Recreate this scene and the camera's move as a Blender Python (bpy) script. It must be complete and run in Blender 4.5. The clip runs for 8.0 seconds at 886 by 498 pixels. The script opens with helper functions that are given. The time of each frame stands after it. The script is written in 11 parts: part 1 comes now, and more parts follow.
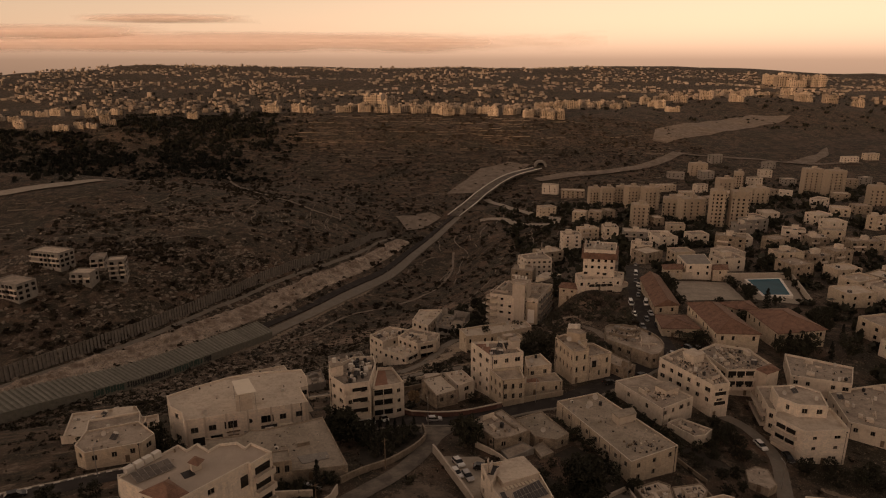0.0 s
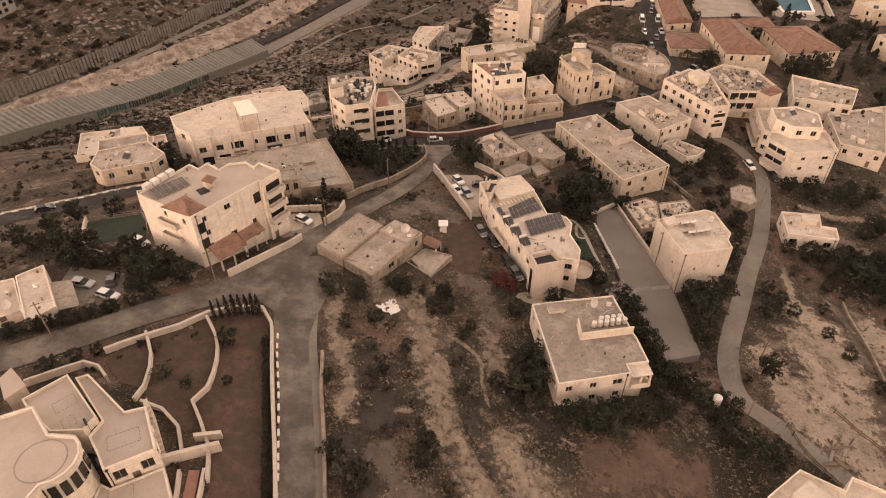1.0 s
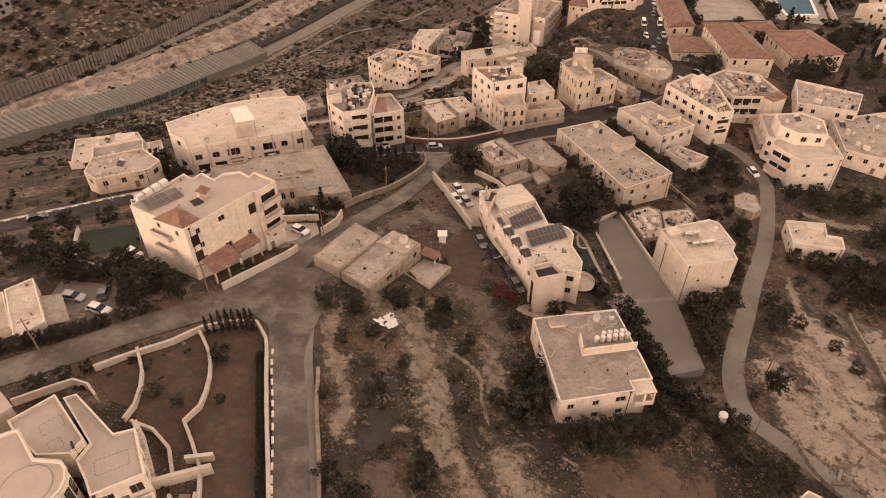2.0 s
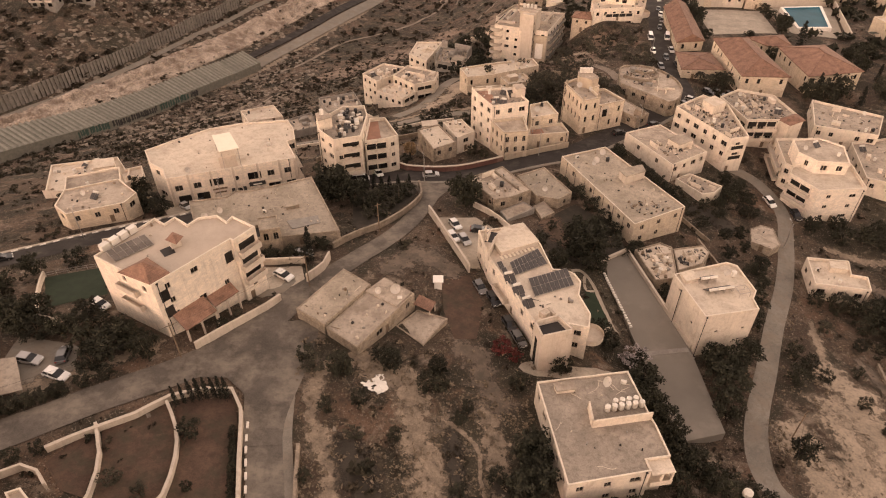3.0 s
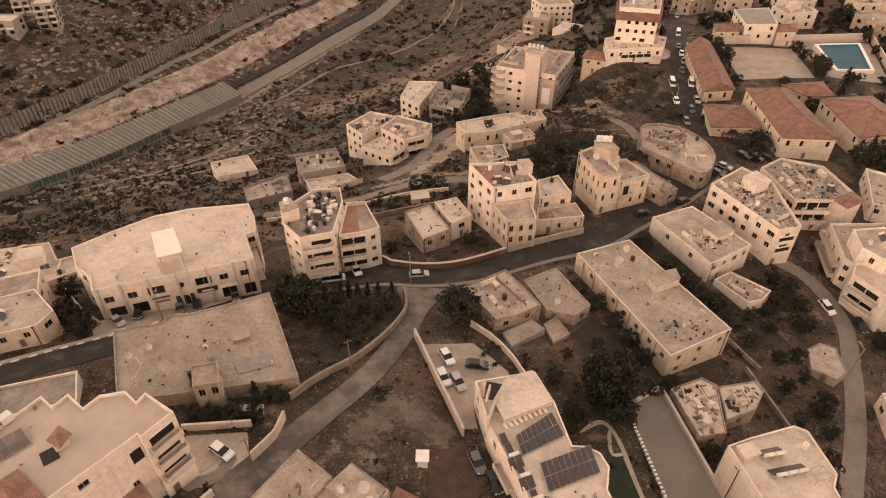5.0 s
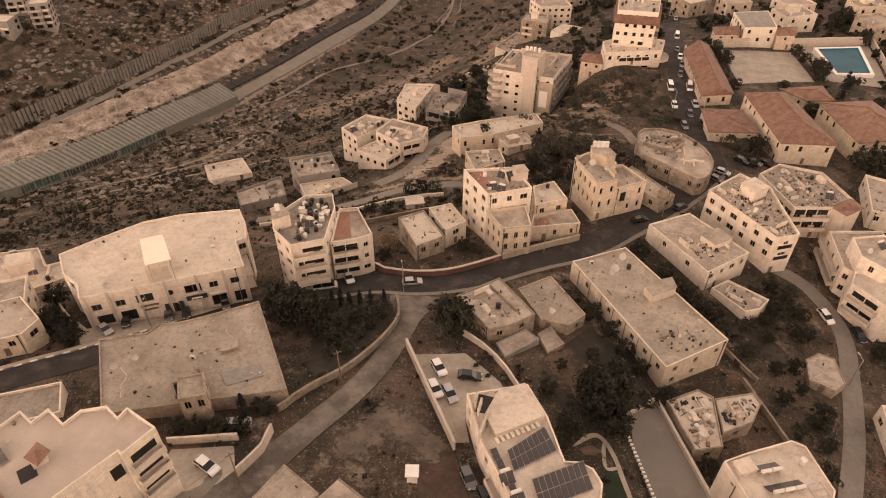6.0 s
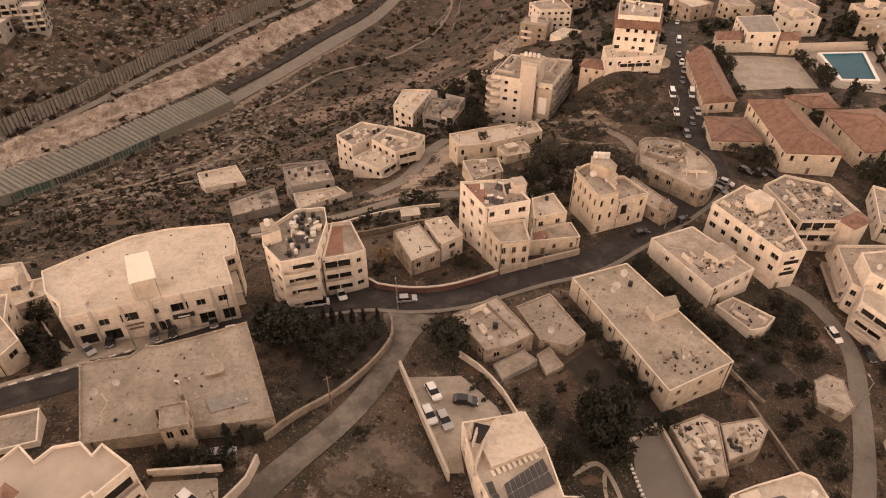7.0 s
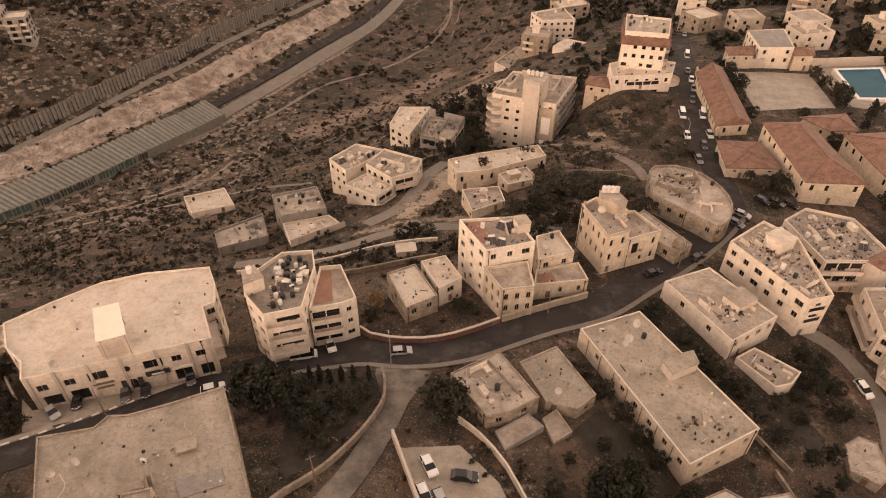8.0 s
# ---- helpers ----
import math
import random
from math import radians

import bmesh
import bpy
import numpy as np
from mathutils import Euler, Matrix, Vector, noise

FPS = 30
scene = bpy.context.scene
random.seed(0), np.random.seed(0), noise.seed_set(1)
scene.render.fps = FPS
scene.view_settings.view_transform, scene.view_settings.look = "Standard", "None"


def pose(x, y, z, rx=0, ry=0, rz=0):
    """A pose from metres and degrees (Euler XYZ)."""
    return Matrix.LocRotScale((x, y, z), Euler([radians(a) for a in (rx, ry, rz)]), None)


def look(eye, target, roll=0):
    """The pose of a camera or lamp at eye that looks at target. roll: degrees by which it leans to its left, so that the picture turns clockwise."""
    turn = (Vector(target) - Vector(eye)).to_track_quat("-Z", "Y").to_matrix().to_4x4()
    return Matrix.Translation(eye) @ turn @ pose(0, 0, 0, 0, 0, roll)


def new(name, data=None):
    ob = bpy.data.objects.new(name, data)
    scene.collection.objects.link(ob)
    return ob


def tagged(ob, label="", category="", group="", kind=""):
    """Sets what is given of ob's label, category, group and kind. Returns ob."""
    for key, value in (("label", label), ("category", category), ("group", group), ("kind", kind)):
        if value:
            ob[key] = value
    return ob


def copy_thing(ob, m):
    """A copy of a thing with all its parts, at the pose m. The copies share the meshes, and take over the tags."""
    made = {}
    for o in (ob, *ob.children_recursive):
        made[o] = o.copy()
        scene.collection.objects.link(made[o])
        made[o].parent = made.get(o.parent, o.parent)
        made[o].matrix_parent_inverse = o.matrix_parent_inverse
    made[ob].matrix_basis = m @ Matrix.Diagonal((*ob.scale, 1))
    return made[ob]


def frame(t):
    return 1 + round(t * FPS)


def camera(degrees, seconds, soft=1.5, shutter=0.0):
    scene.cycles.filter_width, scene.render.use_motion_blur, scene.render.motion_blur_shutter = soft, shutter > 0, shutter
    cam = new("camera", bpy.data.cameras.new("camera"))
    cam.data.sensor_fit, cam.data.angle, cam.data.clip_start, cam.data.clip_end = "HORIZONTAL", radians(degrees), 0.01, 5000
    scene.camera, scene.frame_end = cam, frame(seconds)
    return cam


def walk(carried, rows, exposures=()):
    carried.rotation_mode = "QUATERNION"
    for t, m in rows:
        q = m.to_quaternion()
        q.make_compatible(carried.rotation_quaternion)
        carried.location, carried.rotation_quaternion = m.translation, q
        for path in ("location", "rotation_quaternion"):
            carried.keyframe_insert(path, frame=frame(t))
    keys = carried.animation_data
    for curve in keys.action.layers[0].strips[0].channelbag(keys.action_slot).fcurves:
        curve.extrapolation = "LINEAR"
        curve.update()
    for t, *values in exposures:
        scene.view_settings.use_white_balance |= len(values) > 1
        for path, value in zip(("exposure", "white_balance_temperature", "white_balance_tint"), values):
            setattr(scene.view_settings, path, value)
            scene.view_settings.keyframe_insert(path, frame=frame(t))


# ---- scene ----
cam = camera(67.8, 8.0, soft=1.1)
METRES, EYE, TILT, LEAN, TURN = 80.0, 90.0, -16.0, 0.0, 0.0
ROWS = [
    (0.0, 0.0, 0.0, 0.0, 0.0, 0.0, -0.0),
    (0.5, 0.0018, -0.0078, 0.0035, 0.09, -14.33, -0.11),
    (1.0, 0.0028, -0.0105, 0.0084, 0.16, -24.01, -0.09),
    (1.5, 0.0035, -0.0056, 0.0104, 0.18, -24.02, -0.1),
    (3.0, 0.0155, 0.1995, 0.0683, 0.22, -23.99, -0.13),
    (3.5, 0.0227, 0.3121, 0.0993, 0.25, -23.99, -0.15),
    (4.0, 0.0269, 0.4357, 0.1333, 0.25, -23.96, -0.17),
    (4.5, 0.0318, 0.5646, 0.1714, 0.27, -23.99, -0.16),
    (5.0, 0.0397, 0.6596, 0.2024, 0.31, -23.97, -0.24),
    (6.5, 0.0615, 0.707, 0.2136, 0.34, -23.99, -0.44),
    (7.0, 0.0659, 0.7583, 0.2262, 0.33, -24.0, -0.43),
    (7.5, 0.0693, 0.837, 0.248, 0.31, -24.01, -0.39),
    (8.0, 0.071, 0.926, 0.2769, 0.32, -24.02, -0.4),
]
EXPOSURES = [(0.0, 0.72, 8300, 16), (0.1, 1.3, 7600, 16), (0.2, 2.0, 7000, 16), (0.3, 2.45, 6950, 16), (0.45, 2.85, 6900, 16), (0.7, 2.92, 7250, 16), (1.1, 2.95, 7500, 16), (3.6, 2.95, 7700, 16), (4.6, 2.85, 7750, 16), (8.0, 2.86, 7750, 16)]
walk(cam, [(t, pose(0, 0, EYE, TILT, LEAN, TURN) @ pose(METRES * x, METRES * y, METRES * z, 90 + pitch, roll, yaw)) for t, x, y, z, yaw, pitch, roll in ROWS], EXPOSURES)

# ---- world and sun: dusk, the sun low behind the camera and to its left ----
SUN_ELEV, SUN_AZ = 3.2, 215.0  # degrees; azimuth clockwise from +y, the way the light comes from
world = bpy.data.worlds.new("dusk")
scene.world = world
world.use_nodes = True
wn, wl = world.node_tree.nodes, world.node_tree.links
sky = wn.new("ShaderNodeTexSky")
sky.sky_type, sky.sun_disc = "NISHITA", False
sky.sun_elevation, sky.sun_rotation = radians(SUN_ELEV), radians(SUN_AZ)
sky.air_density, sky.dust_density, sky.ozone_density = 1.0, 0.7, 1.0
soften = wn.new("ShaderNodeHueSaturation")
soften.inputs["Saturation"].default_value = 0.3
wl.new(sky.outputs[0], soften.inputs["Color"])
warm = wn.new("ShaderNodeMix")
warm.data_type, warm.blend_type = "RGBA", "MULTIPLY"
warm.inputs[0].default_value = 1.0
warm.inputs[7].default_value = (1.24, 1.0, 0.93, 1)
wl.new(soften.outputs[0], warm.inputs[6])
wl.new(warm.outputs[2], wn["Background"].inputs[0])
wn["Background"].inputs[1].default_value = 0.15
sun = new("sun", bpy.data.lights.new("sun", "SUN"))
sun.data.energy, sun.data.angle, sun.data.color = 1.0, radians(0.6), (1.0, 0.62, 0.36)
sx, sy = math.sin(radians(SUN_AZ)), math.cos(radians(SUN_AZ))
sun.matrix_world = look((sx * 100, sy * 100, 100 * math.tan(radians(SUN_ELEV))), (0, 0, 0))


# ---- materials ----
def material(name, color, rough=0.85, metal=0.0, spread=0.12, scale=0.6, fine=6.0, bump=0.15, bump_size=0.05,
             tint=0.0, stain=None, stain_at=0.62, stain_scale=0.25, pieces=None, rows=None, spec=0.3, mottle=0.0, drips=0.0, fade=False):
    """Node material with two scales of variation, optional stains, courses on the wall's own metres, and tint by object."""
    m = bpy.data.materials.new(name)
    m.use_nodes = True
    n, l = m.node_tree.nodes, m.node_tree.links
    bsdf = n["Principled BSDF"]
    bsdf.inputs["Roughness"].default_value, bsdf.inputs["Metallic"].default_value = rough, metal
    bsdf.inputs["Specular IOR Level"].default_value = spec
    geo = n.new("ShaderNodeNewGeometry")
    big, small = n.new("ShaderNodeTexNoise"), n.new("ShaderNodeTexNoise")
    for tex, s, d in ((big, scale, 5.0), (small, fine, 4.0)):
        tex.inputs["Scale"].default_value, tex.inputs["Detail"].default_value = s, d
        tex.inputs["Roughness"].default_value = 0.62
        l.new(geo.outputs["Position"], tex.inputs["Vector"])
    mixer = n.new("ShaderNodeMath")
    mixer.operation = "MULTIPLY_ADD"
    mixer.inputs[1].default_value = 0.45
    l.new(small.outputs["Fac"], mixer.inputs[0])
    half = n.new("ShaderNodeMath")
    half.operation = "MULTIPLY"
    half.inputs[1].default_value = 0.55
    l.new(big.outputs["Fac"], half.inputs[0])
    l.new(half.outputs[0], mixer.inputs[2])
    ramp = n.new("ShaderNodeValToRGB")
    ramp.color_ramp.elements[0].position, ramp.color_ramp.elements[1].position = 0.3, 0.7
    lo = [max(0.004, c * (1 - 2.2 * spread)) for c in color]
    hi = [min(0.95, c * (1 + 1.6 * spread)) for c in color]
    ramp.color_ramp.elements[0].color, ramp.color_ramp.elements[1].color = (*lo, 1), (*hi, 1)
    l.new(mixer.outputs[0], ramp.inputs[0])
    col = ramp.outputs[0]

    def blend(fac, a, b, kind="MIX"):
        mx = n.new("ShaderNodeMix")
        mx.data_type, mx.blend_type = "RGBA", kind
        for slot, v in ((0, fac), (6, a), (7, b)):
            if isinstance(v, (int, float)):
                mx.inputs[slot].default_value = v
            elif isinstance(v, tuple):
                mx.inputs[slot].default_value = (*v, 1)
            else:
                l.new(v, mx.inputs[slot])
        return mx.outputs[2]

    if stain:
        st = n.new("ShaderNodeTexNoise")
        st.inputs["Scale"].default_value, st.inputs["Detail"].default_value, st.inputs["Roughness"].default_value = stain_scale, 7.0, 0.66
        off = n.new("ShaderNodeVectorMath")
        off.operation = "ADD"
        off.inputs[1].default_value = (31.7, 12.1, 4.4)
        l.new(geo.outputs["Position"], off.inputs[0])
        l.new(off.outputs[0], st.inputs["Vector"])
        sr = n.new("ShaderNodeMapRange")
        sr.inputs["From Min"].default_value, sr.inputs["From Max"].default_value = stain_at - 0.1, stain_at + 0.08
        l.new(st.outputs["Fac"], sr.inputs["Value"])
        col = blend(sr.outputs[0], col, stain)
    def second(scale_xyz, shift, lo, hi, detail=6.0):
        mp = n.new("ShaderNodeVectorMath")
        mp.operation = "MULTIPLY_ADD"
        mp.inputs[1].default_value, mp.inputs[2].default_value = scale_xyz, (shift, shift * 0.7, shift * 1.3)
        l.new(geo.outputs["Position"], mp.inputs[0])
        t = n.new("ShaderNodeTexNoise")
        t.inputs["Scale"].default_value, t.inputs["Detail"].default_value, t.inputs["Roughness"].default_value = 1.0, detail, 0.7
        l.new(mp.outputs[0], t.inputs["Vector"])
        r = n.new("ShaderNodeMapRange")
        r.inputs["From Min"].default_value, r.inputs["From Max"].default_value = lo, hi
        l.new(t.outputs["Fac"], r.inputs["Value"])
        return r.outputs[0]

    if mottle:
        # broken patches of dirt and paler repairs
        sc3 = n.new("ShaderNodeMath")
        sc3.operation = "MULTIPLY"
        sc3.inputs[1].default_value = mottle
        l.new(second((1.3, 1.3, 1.3), 7.7, 0.5, 0.62, 8.0), sc3.inputs[0])
        col = blend(sc3.outputs[0], col, tuple(c * 0.45 for c in color))
        sc4 = n.new("ShaderNodeMath")
        sc4.operation = "MULTIPLY"
        sc4.inputs[1].default_value = mottle
        l.new(second((0.8, 0.8, 0.8), 51.3, 0.6, 0.68, 8.0), sc4.inputs[0])
        col = blend(sc4.outputs[0], col, tuple(min(0.85, c * 1.45) for c in color))
    if drips:
        # rain streaks that run down the walls
        sc5 = n.new("ShaderNodeMath")
        sc5.operation = "MULTIPLY"
        sc5.inputs[1].default_value = drips
        l.new(second((1.5, 1.5, 0.13), 19.1, 0.5, 0.68, 5.0), sc5.inputs[0])
        col = blend(sc5.outputs[0], col, tuple(c * 0.5 for c in color))
    if tint:
        info = n.new("ShaderNodeObjectInfo")
        hs = n.new("ShaderNodeMapRange")
        hs.inputs["To Min"].default_value, hs.inputs["To Max"].default_value = 1 - tint, 1 + tint
        l.new(info.outputs["Random"], hs.inputs["Value"])
        sc = n.new("ShaderNodeVectorMath")
        sc.operation = "SCALE"
        l.new(col, sc.inputs[0])
        l.new(hs.outputs[0], sc.inputs["Scale"])
        col = sc.outputs[0]
    height = small.outputs["Fac"]
    if rows:
        uv = n.new("ShaderNodeUVMap")
        br = n.new("ShaderNodeTexBrick")
        br.inputs["Scale"].default_value = 1.0
        br.inputs["Brick Width"].default_value, br.inputs["Row Height"].default_value = rows[0], rows[1]
        br.inputs["Mortar Size"].default_value, br.inputs["Mortar Smooth"].default_value = rows[2], 0.3
        br.inputs["Color1"].default_value, br.inputs["Color2"].default_value = (0.86, 0.86, 0.86, 1), (1.08, 1.05, 1.0, 1)
        br.inputs["Mortar"].default_value = (0.72, 0.7, 0.68, 1)
        l.new(uv.outputs[0], br.inputs["Vector"])
        col = blend(1.0, col, br.outputs["Color"], "MULTIPLY")
    if pieces:
        rnd = n.new("ShaderNodeMapRange")
        rnd.inputs["To Min"].default_value, rnd.inputs["To Max"].default_value = 1 - pieces, 1 + pieces
        l.new(geo.outputs["Random Per Island"], rnd.inputs["Value"])
        sc2 = n.new("ShaderNodeVectorMath")
        sc2.operation = "SCALE"
        l.new(col, sc2.inputs[0])
        l.new(rnd.outputs[0], sc2.inputs["Scale"])
        col = sc2.outputs[0]
    if fade:
        # thins out towards its edges, broken by the ground that shows through
        edge = n.new("ShaderNodeUVMap")
        sep = n.new("ShaderNodeSeparateXYZ")
        l.new(edge.outputs[0], sep.inputs[0])
        ma = n.new("ShaderNodeMath")
        ma.operation = "MULTIPLY_ADD"
        ma.inputs[1].default_value = 0.95
        l.new(second((0.85, 0.85, 0.85), 88.0, 0.3, 0.7, 9.0), ma.inputs[0])
        l.new(sep.outputs[0], ma.inputs[2])
        al = n.new("ShaderNodeMapRange")
        al.interpolation_type = "SMOOTHSTEP"
        al.inputs["From Min"].default_value, al.inputs["From Max"].default_value = 0.55, 1.15
        l.new(ma.outputs[0], al.inputs["Value"])
        l.new(al.outputs[0], bsdf.inputs["Alpha"])
    l.new(col, bsdf.inputs["Base Color"])
    if bump:
        bp = n.new("ShaderNodeBump")
        bp.inputs["Strength"].default_value, bp.inputs["Distance"].default_value = bump, bump_size
        l.new(height, bp.inputs["Height"])
        l.new(bp.outputs[0], bsdf.inputs["Normal"])
    return m


def ground_material():
    """Dry hillside: pale stony earth, red-brown soil, dark scrub and dead grass, mixed at several sizes."""
    m = bpy.data.materials.new("hillside_earth")
    m.use_nodes = True
    n, l = m.node_tree.nodes, m.node_tree.links
    bsdf = n["Principled BSDF"]
    bsdf.inputs["Roughness"].default_value, bsdf.inputs["Specular IOR Level"].default_value = 0.95, 0.15
    geo = n.new("ShaderNodeNewGeometry")

    def noise_at(scale, detail, shift, rough=0.6):
        off = n.new("ShaderNodeVectorMath")
        off.operation = "ADD"
        off.inputs[1].default_value = (shift, shift * 1.7, shift * 0.3)
        l.new(geo.outputs["Position"], off.inputs[0])
        t = n.new("ShaderNodeTexNoise")
        t.inputs["Scale"].default_value, t.inputs["Detail"].default_value, t.inputs["Roughness"].default_value = scale, detail, rough
        l.new(off.outputs[0], t.inputs["Vector"])
        return t.outputs["Fac"]

    def step(value, lo, hi):
        r = n.new("ShaderNodeMapRange")
        r.interpolation_type = "SMOOTHSTEP"
        r.inputs["From Min"].default_value, r.inputs["From Max"].default_value = lo, hi
        l.new(value, r.inputs["Value"])
        return r.outputs[0]

    def blend(fac, a, b):
        mx = n.new("ShaderNodeMix")
        mx.data_type = "RGBA"
        l.new(fac, mx.inputs[0])
        for slot, v in ((6, a), (7, b)):
            if isinstance(v, tuple):
                mx.inputs[slot].default_value = (*v, 1)
            else:
                l.new(v, mx.inputs[slot])
        return mx.outputs[2]

    col = blend(step(noise_at(0.035, 6, 3.0), 0.38, 0.62), (0.056, 0.038, 0.027), (0.108, 0.075, 0.053))
    col = blend(step(noise_at(0.018, 7, 61.0, 0.65), 0.5, 0.6), col, (0.048, 0.04, 0.027))
    col = blend(step(noise_at(0.05, 8, 101.0, 0.7), 0.54, 0.64), col, (0.125, 0.077, 0.052))
    col = blend(step(noise_at(0.25, 8, 9.0, 0.7), 0.52, 0.66), col, (0.2, 0.155, 0.117))
    col = blend(step(noise_at(0.11, 8, 17.0, 0.72), 0.46, 0.58), col, (0.033, 0.028, 0.019))
    col = blend(step(noise_at(0.9, 6, 29.0, 0.7), 0.56, 0.7), col, (0.042, 0.036, 0.026))
    col = blend(step(noise_at(2.2, 4, 41.0, 0.7), 0.6, 0.68), col, (0.3, 0.25, 0.2))
    col = blend(step(noise_at(1.7, 8, 77.0, 0.75), 0.52, 0.66), col, (0.03, 0.025, 0.019))
    col = blend(step(noise_at(4.5, 5, 131.0, 0.75), 0.57, 0.68), col, (0.26, 0.21, 0.16))
    l.new(col, bsdf.inputs["Base Color"])
    bp = n.new("ShaderNodeBump")
    bp.inputs["Strength"].default_value, bp.inputs["Distance"].default_value = 0.7, 0.5
    l.new(noise_at(0.7, 8, 5.0, 0.7), bp.inputs["Height"])
    l.new(bp.outputs[0], bsdf.inputs["Normal"])
    return m


EARTH = ground_material()
STONE = material("limestone_ashlar", (0.55, 0.455, 0.35), 0.85, spread=0.12, drips=0.3, tint=0.1, rows=(0.62, 0.3, 0.014), stain=(0.34, 0.27, 0.2), stain_at=0.66, stain_scale=0.5)
OLDSTONE = material("old_rubble_stone", (0.37, 0.3, 0.23), 0.9, spread=0.22, drips=0.35, mottle=0.4, tint=0.1, rows=(0.5, 0.33, 0.03), stain=(0.2, 0.16, 0.12), stain_at=0.58, stain_scale=0.6, bump=0.35)
RENDERED = material("cream_render", (0.62, 0.525, 0.42), 0.9, spread=0.1, drips=0.32, mottle=0.2, tint=0.08, stain=(0.4, 0.32, 0.25), stain_at=0.64, stain_scale=0.45)
WHITEWALL = material("pale_stone_cladding", (0.68, 0.59, 0.49), 0.8, spread=0.08, drips=0.35, mottle=0.08, tint=0.06, rows=(0.6, 0.3, 0.008), stain=(0.5, 0.42, 0.33), stain_at=0.68, stain_scale=0.4)
CONCRETE = material("bare_concrete", (0.28, 0.25, 0.215), 0.9, spread=0.15, drips=0.4, mottle=0.2, tint=0.08, stain=(0.22, 0.19, 0.16), stain_at=0.56, stain_scale=0.4)
ROOF = material("dusty_roof_screed", (0.4, 0.33, 0.26), 0.95, spread=0.15, mottle=0.5, scale=0.35, tint=0.12, stain=(0.25, 0.2, 0.155), stain_at=0.55, stain_scale=0.22, bump=0.2)
ROOFPALE = material("whitewashed_roof", (0.56, 0.47, 0.37), 0.9, spread=0.1, mottle=0.3, scale=0.3, tint=0.05, stain=(0.4, 0.32, 0.25), stain_at=0.6, stain_scale=0.25)
ROOFOLD = material("lichened_old_roof", (0.345, 0.285, 0.22), 0.95, spread=0.16, scale=0.25, fine=3.0, mottle=0.5, tint=0.05, stain=(0.24, 0.2, 0.15), stain_at=0.56, stain_scale=0.16, bump=0.4)
COPING = material("pale_parapet_coping", (0.66, 0.57, 0.46), 0.85, spread=0.12, mottle=0.15, tint=0.06)
TILE = material("red_clay_tile", (0.25, 0.142, 0.1), 0.85, spread=0.18, mottle=0.25, tint=0.08, rows=(0.28, 0.36, 0.035), stain=(0.15, 0.085, 0.06), stain_at=0.58, stain_scale=0.5)
PAVETILE = material("red_brick_paving", (0.3, 0.16, 0.11), 0.9, spread=0.15)
ASPHALT = material("worn_asphalt", (0.108, 0.092, 0.077), 0.95, spread=0.2, mottle=0.25, scale=0.15, stain=(0.2, 0.168, 0.135), stain_at=0.55, stain_scale=0.16, bump=0.2, spec=0.08)
DARKASPHALT = material("newer_asphalt", (0.046, 0.04, 0.036), 0.95, spread=0.2, scale=0.2, stain=(0.08, 0.07, 0.06), stain_at=0.6, spec=0.08)
DUSTROAD = material("dusty_lane", (0.2, 0.175, 0.143), 0.95, spread=0.2, mottle=0.3, scale=0.2, stain=(0.19, 0.155, 0.12), stain_at=0.55)
PAVING = material("pale_yard_paving", (0.38, 0.32, 0.25), 0.9, spread=0.15, mottle=0.35, scale=0.3, tint=0.1, stain=(0.28, 0.23, 0.18), stain_at=0.58)
COURTMAT = material("grey_court_surface", (0.19, 0.165, 0.135), 0.9, spread=0.08, scale=0.2, stain=(0.25, 0.215, 0.175), stain_at=0.64, stain_scale=0.12)
REDSOIL = material("red_garden_soil", (0.09, 0.055, 0.038), 0.95, spread=0.24, mottle=0.4, scale=0.4, stain=(0.055, 0.043, 0.028), stain_at=0.56, stain_scale=0.3, bump=0.5)
DRYSOIL = material("dry_field_soil", (0.15, 0.113, 0.084), 0.95, spread=0.26, mottle=0.6, scale=0.25, stain=(0.075, 0.06, 0.044), stain_at=0.56, stain_scale=0.3, bump=0.5, fade=True)
# The shade of trees and houses is put into this soil's dark colour.
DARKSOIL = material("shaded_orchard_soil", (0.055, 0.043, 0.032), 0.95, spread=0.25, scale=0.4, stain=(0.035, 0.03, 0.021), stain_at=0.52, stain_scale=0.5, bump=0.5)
SANDCUT = material("pale_excavated_earth", (0.25, 0.2, 0.155), 0.95, spread=0.26, mottle=0.6, scale=0.12, stain=(0.15, 0.115, 0.086), stain_at=0.56, stain_scale=0.1, bump=0.5)
ROCK = material("limestone_rock", (0.23, 0.19, 0.152), 0.95, spread=0.25, scale=0.4, stain=(0.2, 0.16, 0.12), stain_at=0.54, stain_scale=0.5, bump=0.8, bump_size=0.3, pieces=0.2)
LAWN = material("green_lawn", (0.018, 0.028, 0.014), 0.95, spread=0.2, fine=12)
WATER = material("pool_water", (0.016, 0.085, 0.115), 0.5, spread=0.15, scale=0.15, bump=0.1, spec=0.05)
POOLTILE = material("blue_pool_tile", (0.05, 0.2, 0.28), 0.5, spread=0.05)
# Window glass; also the dark of shaded recesses on flat wall panels.
GLASS = material("dark_glass_and_recess_shade", (0.018, 0.016, 0.014), 0.12, spread=0.1, bump=0, spec=0.5, tint=0.5)
CARGLASS = material("tinted_car_glass", (0.012, 0.012, 0.012), 0.08, bump=0, spec=0.5)
FRAME = material("window_frame_metal", (0.3, 0.25, 0.2), 0.5, spread=0.05, bump=0)
